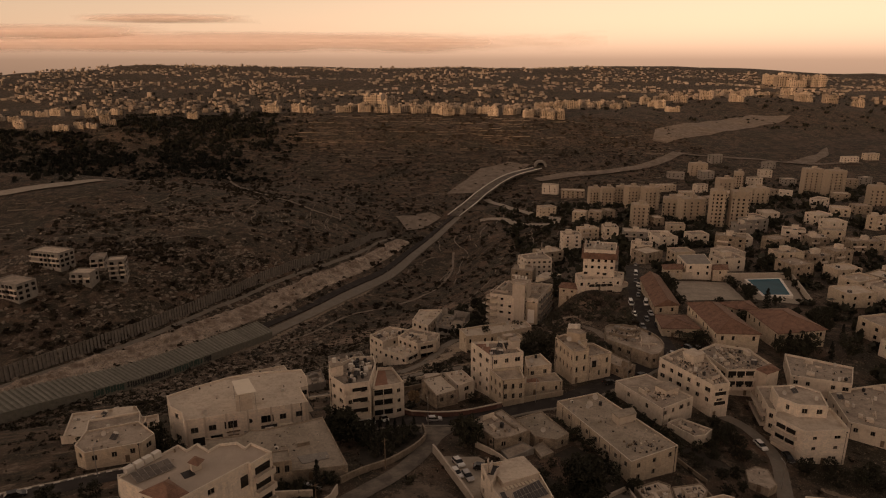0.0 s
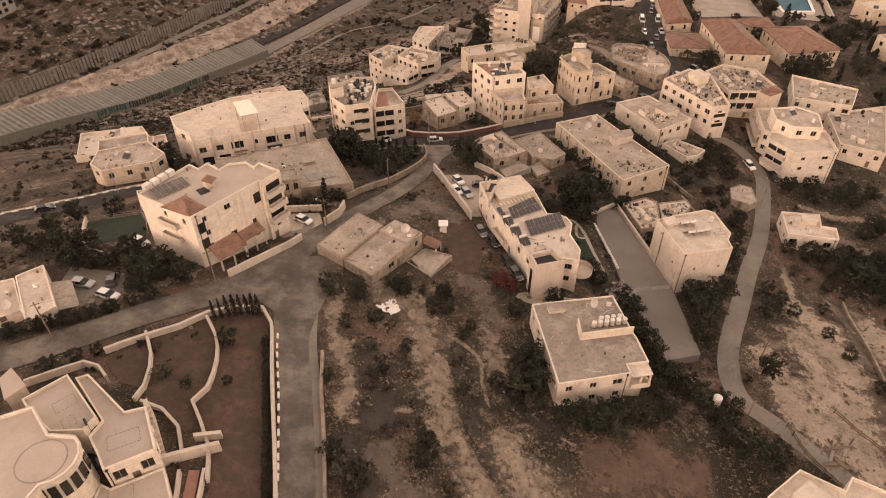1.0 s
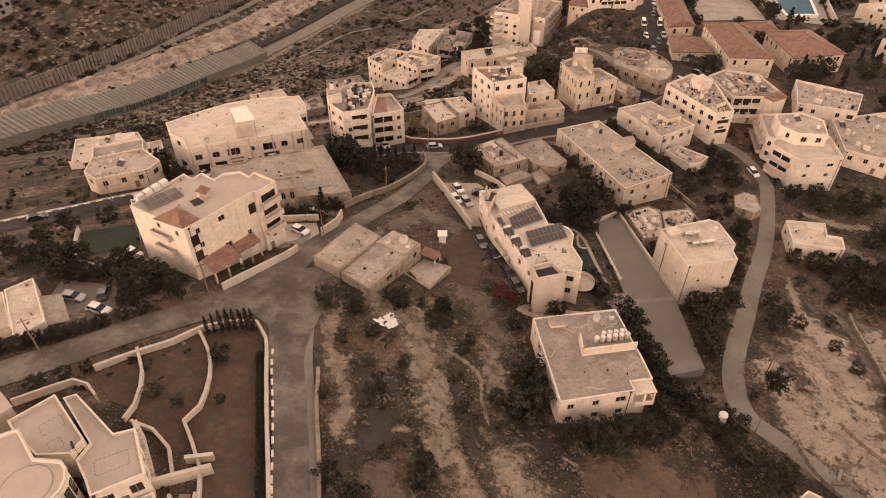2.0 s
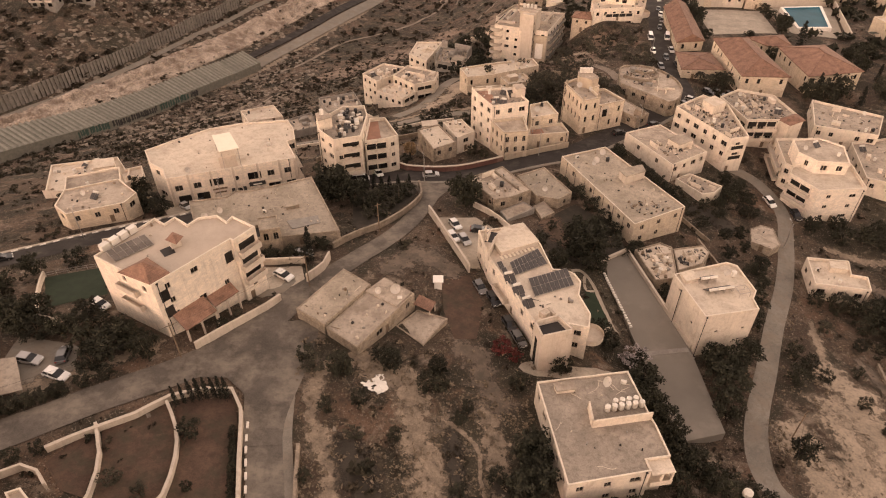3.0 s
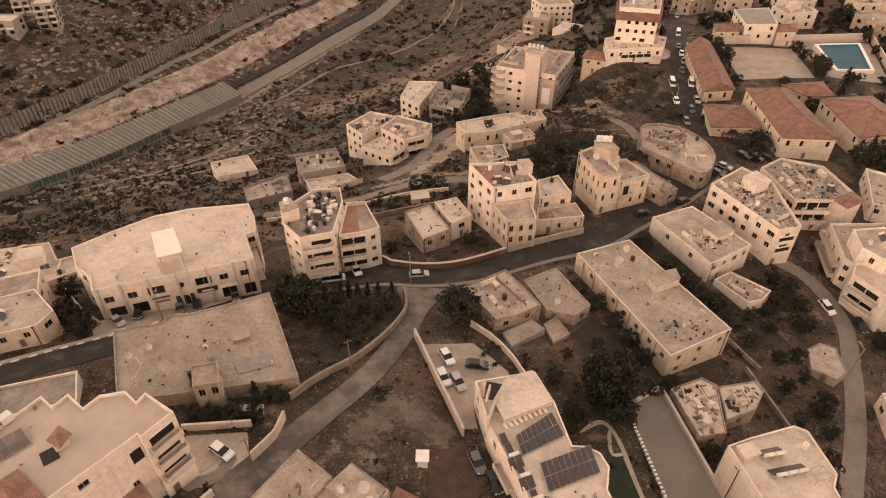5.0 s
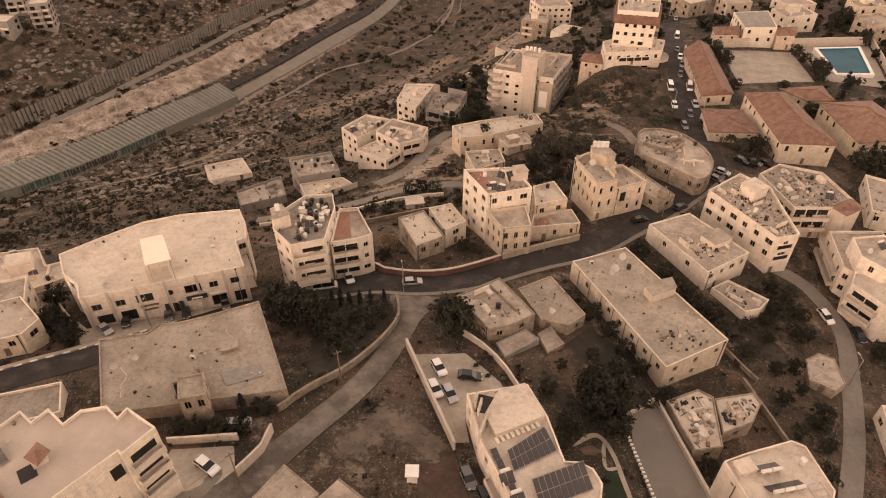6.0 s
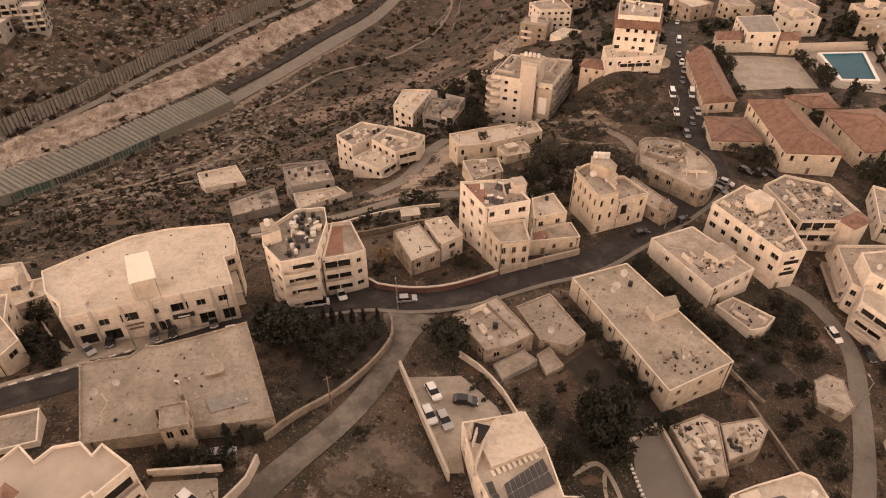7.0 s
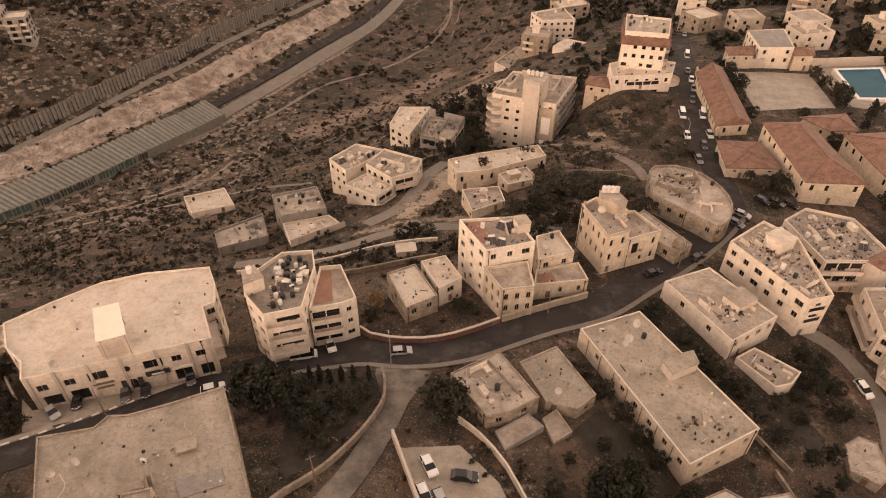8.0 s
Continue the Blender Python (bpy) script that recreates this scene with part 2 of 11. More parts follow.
# Real ironwork; also dark sheets standing in for shade in wells and the tunnel.
IRON_AND_SHADE = material("dark_iron_and_shade", (0.035, 0.03, 0.027), 0.6, metal=0.4, spread=0.1, bump=0)
STEEL = material("galvanised_steel", (0.34, 0.31, 0.28), 0.45, metal=0.6, spread=0.1, bump=0)
TANKWHITE = material("white_tank_plastic", (0.58, 0.53, 0.46), 0.5, spread=0.06, tint=0.1, bump=0)
TANKBLACK = material("black_tank_plastic", (0.03, 0.028, 0.026), 0.5, spread=0.1, bump=0)
SOLAR = material("solar_glass", (0.06, 0.053, 0.049), 0.4, spread=0.15, bump=0, spec=0.25)
OLDSOLAR = material("dusty_collector_glass", (0.13, 0.11, 0.092), 0.5, spread=0.2, tint=0.2, bump=0, spec=0.2)
DISHMAT = material("grey_dish_paint", (0.45, 0.4, 0.34), 0.5, spread=0.05, tint=0.1, bump=0)
BARK = material("tree_bark", (0.11, 0.08, 0.055), 0.95, spread=0.25, fine=9, bump=0.5)
LEAF = material("dusty_tree_leaves", (0.034, 0.032, 0.02), 0.8, spread=0.3, scale=0.9, tint=0.28, pieces=0.35, bump=0, spec=0.2)
OLIVE = material("olive_leaves", (0.062, 0.055, 0.038), 0.8, spread=0.25, scale=0.9, tint=0.22, pieces=0.35, bump=0, spec=0.2)
CYPRESS = material("cypress_leaves", (0.019, 0.019, 0.013), 0.85, spread=0.25, scale=0.9, tint=0.2, pieces=0.3, bump=0, spec=0.2)
SCRUB = material("dry_scrub", (0.048, 0.037, 0.025), 0.9, spread=0.3, scale=0.5, pieces=0.45, bump=0, spec=0.15)
BUSH = material("dull_green_bush", (0.04, 0.034, 0.022), 0.9, spread=0.3, scale=0.5, pieces=0.45, bump=0, spec=0.15)
STRAW = material("dead_grass", (0.2, 0.155, 0.11), 0.95, spread=0.25, scale=0.4, pieces=0.35, bump=0, spec=0.1)
BOUGAIN = material("red_bougainvillea", (0.11, 0.022, 0.018), 0.8, spread=0.3, pieces=0.4, bump=0)
BLOSSOM = material("pale_blossom", (0.42, 0.36, 0.34), 0.8, spread=0.3, pieces=0.4, bump=0)
TYRE = material("tyre_rubber", (0.02, 0.02, 0.02), 0.9, bump=0)
REDPAINT = material("dull_red_paint", (0.14, 0.065, 0.05), 0.85, spread=0.15, stain=(0.2, 0.13, 0.1), stain_at=0.6, mottle=0.4)
SPRAY = material("green_spray_paint", (0.05, 0.085, 0.065), 0.8, spread=0.3)
SPRAYDARK = material("black_spray_paint", (0.04, 0.037, 0.033), 0.8, spread=0.3)
WHITEPAINT = material("white_paint", (0.74, 0.68, 0.6), 0.8, spread=0.08)
SLABMAT = material("weathered_slab_concrete", (0.2, 0.175, 0.148), 0.9, spread=0.2, drips=0.6, tint=0.12)
STRAWSOIL = material("trodden_straw_and_dust", (0.235, 0.18, 0.13), 0.95, spread=0.34, scale=0.5, fine=5.0, mottle=0.6, bump=0.5, fade=True)
FARSTONE = material("distant_masonry", (0.22, 0.18, 0.143), 0.9, spread=0.2, scale=0.02, fine=0.2, bump=0, pieces=0.6)
SANDSOIL = material("pale_sandy_earth", (0.31, 0.242, 0.178), 0.95, spread=0.24, scale=0.15, fine=2.5, mottle=0.5, bump=0.5, fade=True)
REDFADE = material("bare_red_soil", (0.118, 0.078, 0.053), 0.95, spread=0.28, scale=0.4, mottle=0.5, bump=0.5, fade=True)
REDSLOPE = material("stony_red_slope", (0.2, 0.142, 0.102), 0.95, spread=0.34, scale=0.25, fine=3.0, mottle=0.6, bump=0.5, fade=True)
DARKFADE = material("dark_soil", (0.05, 0.04, 0.03), 0.95, spread=0.25, scale=0.4, mottle=0.4, bump=0.5, fade=True)
VILLAROOF = material("smooth_tan_roof", (0.42, 0.345, 0.275), 0.9, spread=0.08, scale=0.2, stain=(0.35, 0.285, 0.225), stain_at=0.6, stain_scale=0.12, mottle=0.1)
DRYLEAF = material("dry_yellow_leaves", (0.26, 0.17, 0.09), 0.9, spread=0.25, pieces=0.3, bump=0)
FARBLOCK = material("far_block_masonry", (0.3, 0.245, 0.19), 0.9, spread=0.15, scale=0.05, fine=0.3, bump=0, pieces=0.3, tint=0.3)
ROOFDARK = material("grey_cement_roof", (0.27, 0.225, 0.18), 0.95, spread=0.2, mottle=0.5, scale=0.3, stain=(0.36, 0.3, 0.24), stain_at=0.6, stain_scale=0.3)
# Rock tones, with contrast raised in place of weak shading on its faces.
ROCKCUT = material("fresh_cut_limestone", (0.42, 0.335, 0.26), 0.95, spread=0.36, scale=0.16, fine=1.6, mottle=0.85, stain=(0.15, 0.1, 0.072), stain_at=0.57, stain_scale=0.1, bump=0.9, bump_size=0.5)
BEAMMAT = material("pale_gallery_concrete", (0.235, 0.22, 0.178), 0.9, spread=0.15, drips=0.4, mottle=0.2, tint=0.12)
DECKMAT = material("gallery_deck_concrete", (0.175, 0.162, 0.13), 0.9, spread=0.18, mottle=0.3)
WOOD = material("weathered_wood", (0.17, 0.12, 0.08), 0.85, spread=0.2)
CANVAS = material("pale_awning_sheet", (0.74, 0.65, 0.52), 0.8, spread=0.05)
PAINTS = [material("car_paint_" + w, c, 0.3, spread=0.04, bump=0, spec=0.5) for w, c in
          (("white", (0.72, 0.69, 0.64)), ("black", (0.02, 0.02, 0.021)), ("silver", (0.38, 0.36, 0.34)), ("grey", (0.12, 0.115, 0.11)), ("taxi", (0.5, 0.33, 0.06)))]
LAMPRED = material("red_lamp_glass", (0.3, 0.02, 0.015), 0.3, bump=0)
LAMPCLEAR = material("clear_lamp_glass", (0.6, 0.58, 0.55), 0.2, bump=0)
CLOUDMAT = None


# ---- helpers of this scene ----
def mesh(name, verts, faces, mats, slots=None, uvs=None, smooth=False):
    me = bpy.data.meshes.new(name)
    me.from_pydata([tuple(map(float, v)) for v in verts], [], faces)
    for m in (mats if isinstance(mats, (list, tuple)) else [mats]):
        me.materials.append(m)
    if slots:
        me.polygons.foreach_set("material_index", slots)
    if uvs:
        layer = me.uv_layers.new(name="UVMap")
        layer.data.foreach_set("uv", [c for uv in uvs for c in uv])
    if smooth:
        me.polygons.foreach_set("use_smooth", [True] * len(me.polygons))
    me.update()
    return me


def put(name, me, parent=None, label="", at=None):
    ob = new(name, me)
    if parent is not None:
        ob.parent = parent
    if at is not None:
        ob.matrix_basis = at
    if label:
        ob["label"] = label
    return ob


class Shape:
    """Collects boxes, prisms, cylinders and sheets into one mesh."""

    def __init__(self):
        self.v, self.f, self.s = [], [], []

    def add(self, verts, faces, slot=0):
        k = len(self.v)
        self.v += [tuple(p) for p in verts]
        self.f += [tuple(i + k for i in f) for f in faces]
        self.s += [slot] * len(faces)
        return self

    def box(self, cx, cy, z0, sx_, sy_, sz, turn=0.0, slot=0, taper=1.0):
        c, s = math.cos(radians(turn)), math.sin(radians(turn))
        p = []
        for z, k in ((z0, 1.0), (z0 + sz, taper)):
            for a, b in ((-1, -1), (1, -1), (1, 1), (-1, 1)):
                x, y = a * sx_ / 2 * k, b * sy_ / 2 * k
                p.append((cx + x * c - y * s, cy + x * s + y * c, z))
        return self.add(p, [(3, 2, 1, 0), (4, 5, 6, 7), (0, 1, 5, 4), (1, 2, 6, 5), (2, 3, 7, 6), (3, 0, 4, 7)], slot)

    def tube(self, a, b, r0, r1=None, n=8, slot=0, caps=True):
        a, b = Vector(a), Vector(b)
        r1 = r0 if r1 is None else r1
        q = (b - a).to_track_quat("Z", "Y")
        p = []
        for o, r in ((a, r0), (b, r1)):
            p += [o + q @ Vector((r * math.cos(2 * math.pi * i / n), r * math.sin(2 * math.pi * i / n), 0)) for i in range(n)]
        f = [(i, (i + 1) % n, n + (i + 1) % n, n + i) for i in range(n)]
        if caps:
            f += [tuple(range(n - 1, -1, -1)), tuple(range(n, 2 * n))]
        return self.add(p, f, slot)

    def prism(self, poly, z0, z1, slot=0, top=None):
        n = len(poly)
        p = [(x, y, z0) for x, y in poly] + [(x, y, z1) for x, y in poly]
        f = [(i, (i + 1) % n, n + (i + 1) % n, n + i) for i in range(n)]
        self.add(p, f, slot)
        self.add([(x, y, z1) for x, y in poly], [tuple(range(n))], slot if top is None else top)
        return self.add([(x, y, z0) for x, y in poly], [tuple(range(n - 1, -1, -1))], slot)

    def mesh(self, name, mats):
        return mesh(name, self.v, self.f, mats, self.s)


def part(name, shape, mats, parent, label=""):
    return put(name, shape.mesh(name, mats), parent, label)


def ccw(poly):
    a = sum(p[0] * q[1] - q[0] * p[1] for p, q in zip(poly, poly[1:] + poly[:1]))
    return list(poly) if a > 0 else list(poly)[::-1]


def inset(poly, d):
    """A counter-clockwise polygon moved inwards by d (outwards: minus)."""
    out, n = [], len(poly)
    for i in range(n):
        p0, p1, p2 = Vector(poly[i - 1]), Vector(poly[i]), Vector(poly[(i + 1) % n])
        e0, e1 = (p1 - p0).normalized(), (p2 - p1).normalized()
        n0, n1 = Vector((-e0.y, e0.x)), Vector((-e1.y, e1.x))
        m = n0 + n1
        m = m / max(0.35, m.dot(m)) * 2 if m.length > 1e-6 else n0
        k = d * m / max(0.5, m.dot(n0)) if m.dot(n0) > 0 else d * n0
        out.append((p1.x + k.x, p1.y + k.y))
    return out


def inside(poly, x, y):
    hit = False
    for (x0, y0), (x1, y1) in zip(poly, poly[1:] + poly[:1]):
        if (y0 > y) != (y1 > y) and x < (x1 - x0) * (y - y0) / (y1 - y0) + x0:
            hit = not hit
    return hit


# ---- the lie of the land ----
LAT_X = [-420, -230, -150, -100, -50, 0, 50, 100, 170, 330]
LAT_Y = [20, 80, 120, 165, 220, 300, 390, 520, 850]
LAT_Z = np.array([
    [-17.8, 6.5, 13.7, 15.0, 16.1, 4.6, -4.9, -13.5, -21.0, -39.4], [-34.4, -5.3, 5.0, 10.6, 10.9, 4.8, -4.8, -13.2, -23.5, -37.6],
    [-44.2, -15.0, -3.9, 0.3, 3.2, 1.8, -7.0, -15.0, -22.6, -35.2], [-51.8, -29.5, -18.2, -12.6, -10.1, -5.8, -6.2, -12.4, -17.5, -31.5],
    [-55.2, -49.1, -39.2, -33.3, -27.2, -17.0, -9.2, -9.1, -13.6, -27.4], [-53.0, -48.8, -60.4, -59.2, -50.4, -33.9, -20.0, -12.3, -16.0, -24.5],
    [-47.4, -37.4, -62.0, -72.4, -72.2, -66.4, -44.2, -31.0, -24.6, -27.3], [-37.7, -41.7, -45.5, -62.4, -83.8, -87.0, -67.9, -53.6, -45.8, -33.3],
    [-4.6, -40.9, -67.3, -76.7, -79.5, -77.7, -75.7, -76.0, -74.2, -61.7]])


def weights(knots, v):
    """Cubic weights of the lattice's lines at the values v."""
    k = np.array(knots, float)
    v = np.clip(v, k[0], k[-1])
    n = len(k)
    i = np.clip(np.searchsorted(k, v, side="right") - 1, 0, n - 2)
    h = k[i + 1] - k[i]
    s = (v - k[i]) / h
    out, r = np.zeros((len(v), n)), np.arange(len(v))
    np.add.at(out, (r, i), 2 * s**3 - 3 * s**2 + 1)
    np.add.at(out, (r, i + 1), 3 * s**2 - 2 * s**3)
    for off, hh in ((0, s**3 - 2 * s**2 + s), (1, s**3 - s**2)):
        lo, hi = np.maximum(i + off - 1, 0), np.minimum(i + off + 1, n - 1)
        w = hh * h / (k[hi] - k[lo])
        np.add.at(out, (r, hi), w)
        np.add.at(out, (r, lo), -w)
    return out


def smooth(v):
    v = np.clip(v, 0, 1)
    return v * v * (3 - 2 * v)


def waves(x, y, size, seed):
    """Cheap rolling noise from crossed sines, about -1 to 1."""
    a = x / size * 6.283
    b = y / size * 6.283
    return (np.sin(a * 0.9 + 1.3 * np.sin(b * 0.47 + seed) + seed) + np.sin(b * 1.07 + 1.7 * np.sin(a * 0.39 + 2 * seed) + 2.1 * seed)
            + 0.6 * np.sin((a + b) * 1.31 + 3 * seed) + 0.5 * np.sin((a - b) * 1.9 + 4 * seed)) / 2.6


PADS = [(41.0, 101.0, 9.0, 24.0, -2.7), (47.5, 82.0, 7.0, 9.0, -2.2), (35.0, 284.0, 25.0, 21.0, -12.0), (110.0, 232.0, 26.0, 20.0, -2.4), (62.0, 280.0, 13.0, 13.0, 7.0)]  # dug-out places: middle, reach, depth
CORRIDOR = [(-124.0, 350.0), (-107.0, 391.0), (-83.0, 438.0), (-61.0, 500.0), (-47.0, 546.0), (-30.0, 610.0), (-2.0, 690.0)]


def heights(x, y):
    x, y = np.asarray(x, float), np.asarray(y, float)
    near = np.einsum("ki,ji,kj->k", weights(LAT_X, x), LAT_Z, weights(LAT_Y, y))
    crest = 1260 + 0.75 * np.maximum(0, x - 150) - 0.25 * np.maximum(0, -x - 250)
    far = -74 + 66 * smooth((y - 800) / (crest - 800)) - 30 * smooth((y - crest) / 450) + 76 * smooth((y - crest - 350) / 2600)
    far = far + smooth((y - 1000) / 500) * 9 * waves(x, y, 900, 1.7) + smooth((y - 2600) / 1500) * 16 * waves(x, y, 2600, 4.1)
    z = near + (far - near) * smooth((y - 640) / 260)
    for px, py, rx, ry, dz in PADS:
        z = z + dz * np.exp(-((x - px) / rx) ** 2 - ((y - py) / ry) ** 2)
    away = smooth((np.hypot(x, y - 130) - 200) / 250)
    for (ax, ay), (bx, by) in zip(CORRIDOR, CORRIDOR[1:]):
        s = np.clip(((x - ax) * (bx - ax) + (y - ay) * (by - ay)) / ((bx - ax) ** 2 + (by - ay) ** 2), 0, 1)
        away = away * smooth((np.hypot(x - ax - s * (bx - ax), y - ay - s * (by - ay)) - 7) / 16)
    z = z + away * (1.1 * (1 - smooth((y - 420) / 250)) * waves(x, y, 47, 0.6) + 2.2 * waves(x, y, 140, 2.3)) + 0.1 * waves(x, y, 13, 3.3)
    return z + 74 * smooth((-y - 60) / 340)  # unseen hill added behind, to keep the low sun off the near quarter


def ground_z(x, y):
    return float(heights([x], [y])[0])


def axis(fine0, fine1, step, grow, lo, hi):
    mid = list(np.arange(fine0, fine1 + step / 2, step))
    up, d = [], step
    v = mid[-1]
    while v < hi:
        d *= grow
        v += d
        up.append(v)
    down, d, v = [], step, mid[0]
    while v > lo:
        d *= grow
        v -= d
        down.append(v)
    return np.array(down[::-1] + mid + up)


GX, GY = axis(-200, 190, 2.5, 1.07, -4500, 4500), axis(20, 340, 2.5, 1.035, -700, 4800)
gx, gy = np.meshgrid(GX, GY)
gz = heights(gx.ravel(), gy.ravel())
nx, ny = len(GX), len(GY)
quads = (np.arange(ny - 1)[:, None] * nx + np.arange(nx - 1)[None, :]).ravel()
ground = put("ground", mesh("ground", np.column_stack([gx.ravel(), gy.ravel(), gz]), np.column_stack([quads, quads + 1, quads + nx + 1, quads + nx]).tolist(), EARTH, smooth=True))
tagged(ground, "dry stony hillsides and valley with red-brown earth and scrub", "ground", kind="structure")


def spline(pts, step):
    """Points at about even steps along a smooth line through pts."""
    p = [np.array(q, float) for q in pts]
    p = [2 * p[0] - p[1]] + p + [2 * p[-1] - p[-2]]
    out = []
    for i in range(1, len(p) - 2):
        n = max(1, int(np.linalg.norm(p[i + 1] - p[i]) / step))
        for k in range(n):
            s = k / n
            out.append(0.5 * (2 * p[i] + (p[i + 1] - p[i - 1]) * s + (2 * p[i - 1] - 5 * p[i] + 4 * p[i + 1] - p[i + 2]) * s * s
                              + (3 * p[i] - p[i - 1] - 3 * p[i + 1] + p[i + 2]) * s**3))
    return out + [p[-2]]


def normals(line):
    out = []
    for i in range(len(line)):
        d = line[min(i + 1, len(line) - 1)] - line[max(i - 1, 0)]
        d = d / (np.linalg.norm(d) + 1e-9)
        out.append(np.array([-d[1], d[0]]))
    return out


def ribbon(name, pts, width, mat, label, category, lift=0.08, step=2.0, across=5, edge=None, offset=0.0):
    """A strip that lies on the land along a line; with an edge height its sides drop to the ground."""
    line = spline(pts, step)
    nor = normals(line)
    v, f, uv = [], [], []
    ws = np.linspace(-0.5, 0.5, across)
    for i, (p, q) in enumerate(zip(line, nor)):
        w = width(i / max(1, len(line) - 1)) if callable(width) else width
        xs = [p[0] + q[0] * (offset + w * k) for k in ws]
        ys = [p[1] + q[1] * (offset + w * k) for k in ws]
        zs = heights(xs, ys) + lift
        v += [(a, b, c) for a, b, c in zip(xs, ys, zs)]
        if edge:
            v += [(xs[0], ys[0], zs[0] - edge), (xs[-1], ys[-1], zs[-1] - edge)]
    m = across + (2 if edge else 0)
    for i in range(len(line) - 1):
        a, b = i * m, (i + 1) * m
        f += [(a + k, b + k, b + k + 1, a + k + 1)[::-1] for k in range(across - 1)]
        if edge:
            f += [(a + across, b + across, b, a)[::-1], (a + across - 1, b + across - 1, b + across + 1, a + across + 1)[::-1]]
    ob = put(name, mesh(name, v, f, mat))
    ROADLINES.append((line, (width if not callable(width) else width(0.5)) / 2 + abs(offset)))
    return tagged(ob, label, category, kind="structure")


ROADLINES = []
CLEAR = []  # worn strips that scrub keeps out of
BLOCKED = []  # plan outlines that plants keep out of


def patch(name, poly, mat, label, category, lift=0.05, step=1.5):
    """A piece of ground with an outline of its own, laid on the land."""
    poly = ccw(poly)
    cx, cy = sum(p[0] for p in poly) / len(poly), sum(p[1] for p in poly) / len(poly)
    rim = []
    for a, b in zip(poly, poly[1:] + poly[:1]):
        n = max(1, int(math.hypot(b[0] - a[0], b[1] - a[1]) / step))
        rim += [(a[0] + (b[0] - a[0]) * k / n, a[1] + (b[1] - a[1]) * k / n) for k in range(n)]
    bm = bmesh.new()
    vs = [bm.verts.new((x, y, 0)) for x, y in rim]
    bm.faces.new(vs)
    x0, x1 = min(p[0] for p in rim), max(p[0] for p in rim)
    y0, y1 = min(p[1] for p in rim), max(p[1] for p in rim)
    for k in range(1, int((x1 - x0) / 2.5) + 1):
        bmesh.ops.bisect_plane(bm, geom=bm.verts[:] + bm.edges[:] + bm.faces[:], plane_co=(x0 + 2.5 * k, 0, 0), plane_no=(1, 0, 0))
    for k in range(1, int((y1 - y0) / 2.5) + 1):
        bmesh.ops.bisect_plane(bm, geom=bm.verts[:] + bm.edges[:] + bm.faces[:], plane_co=(0, y0 + 2.5 * k, 0), plane_no=(0, 1, 0))
    zs = heights([v.co.x for v in bm.verts], [v.co.y for v in bm.verts])
    for v, z in zip(bm.verts, zs):
        v.co.z = z + lift
    me = bpy.data.meshes.new(name)
    bm.to_mesh(me)
    bm.free()
    me.materials.append(mat)
    return tagged(put(name, me), label, category, kind="structure")


def wall_run(name, pts, high, thick, mat, label, category="wall", step=2.5, cope=0.0, copemat=None, sunk=0.4, level=None):
    """A free-standing wall that follows the land."""
    line = spline(pts, step) if len(pts) > 2 else [np.array(p, float) for p in pts]
    if len(pts) == 2:
        n = max(1, int(np.linalg.norm(line[1] - line[0]) / step))
        line = [line[0] + (line[1] - line[0]) * k / n for k in range(n + 1)]
    nor = normals(line)
    zs = heights([p[0] for p in line], [p[1] for p in line])
    sh = Shape()

    def sweep(off, z0s, z1s, slot):
        v = []
        for p, q, a, b in zip(line, nor, z0s, z1s):
            l_, r_ = p + q * off, p - q * off
            v += [(l_[0], l_[1], a), (r_[0], r_[1], a), (r_[0], r_[1], b), (l_[0], l_[1], b)]
        f = []
        for i in range(len(line) - 1):
            for k in range(4):
                f.append((4 * i + k, 4 * i + (k + 1) % 4, 4 * i + 4 + (k + 1) % 4, 4 * i + 4 + k))
        f += [(3, 2, 1, 0), tuple(4 * (len(line) - 1) + k for k in range(4))]
        sh.add(v, f, slot)

    tops = [z + high if level is None else level for z in zs]
    sweep(thick / 2, [z - sunk for z in zs], tops, 0)
    if cope:
        sweep(thick / 2 + 0.05, [t + 0.004 for t in tops], [t + cope for t in tops], 1)
    ob = put(name, mesh(name, sh.v, sh.f, [mat, copemat or mat], sh.s))
    return tagged(ob, label, category)


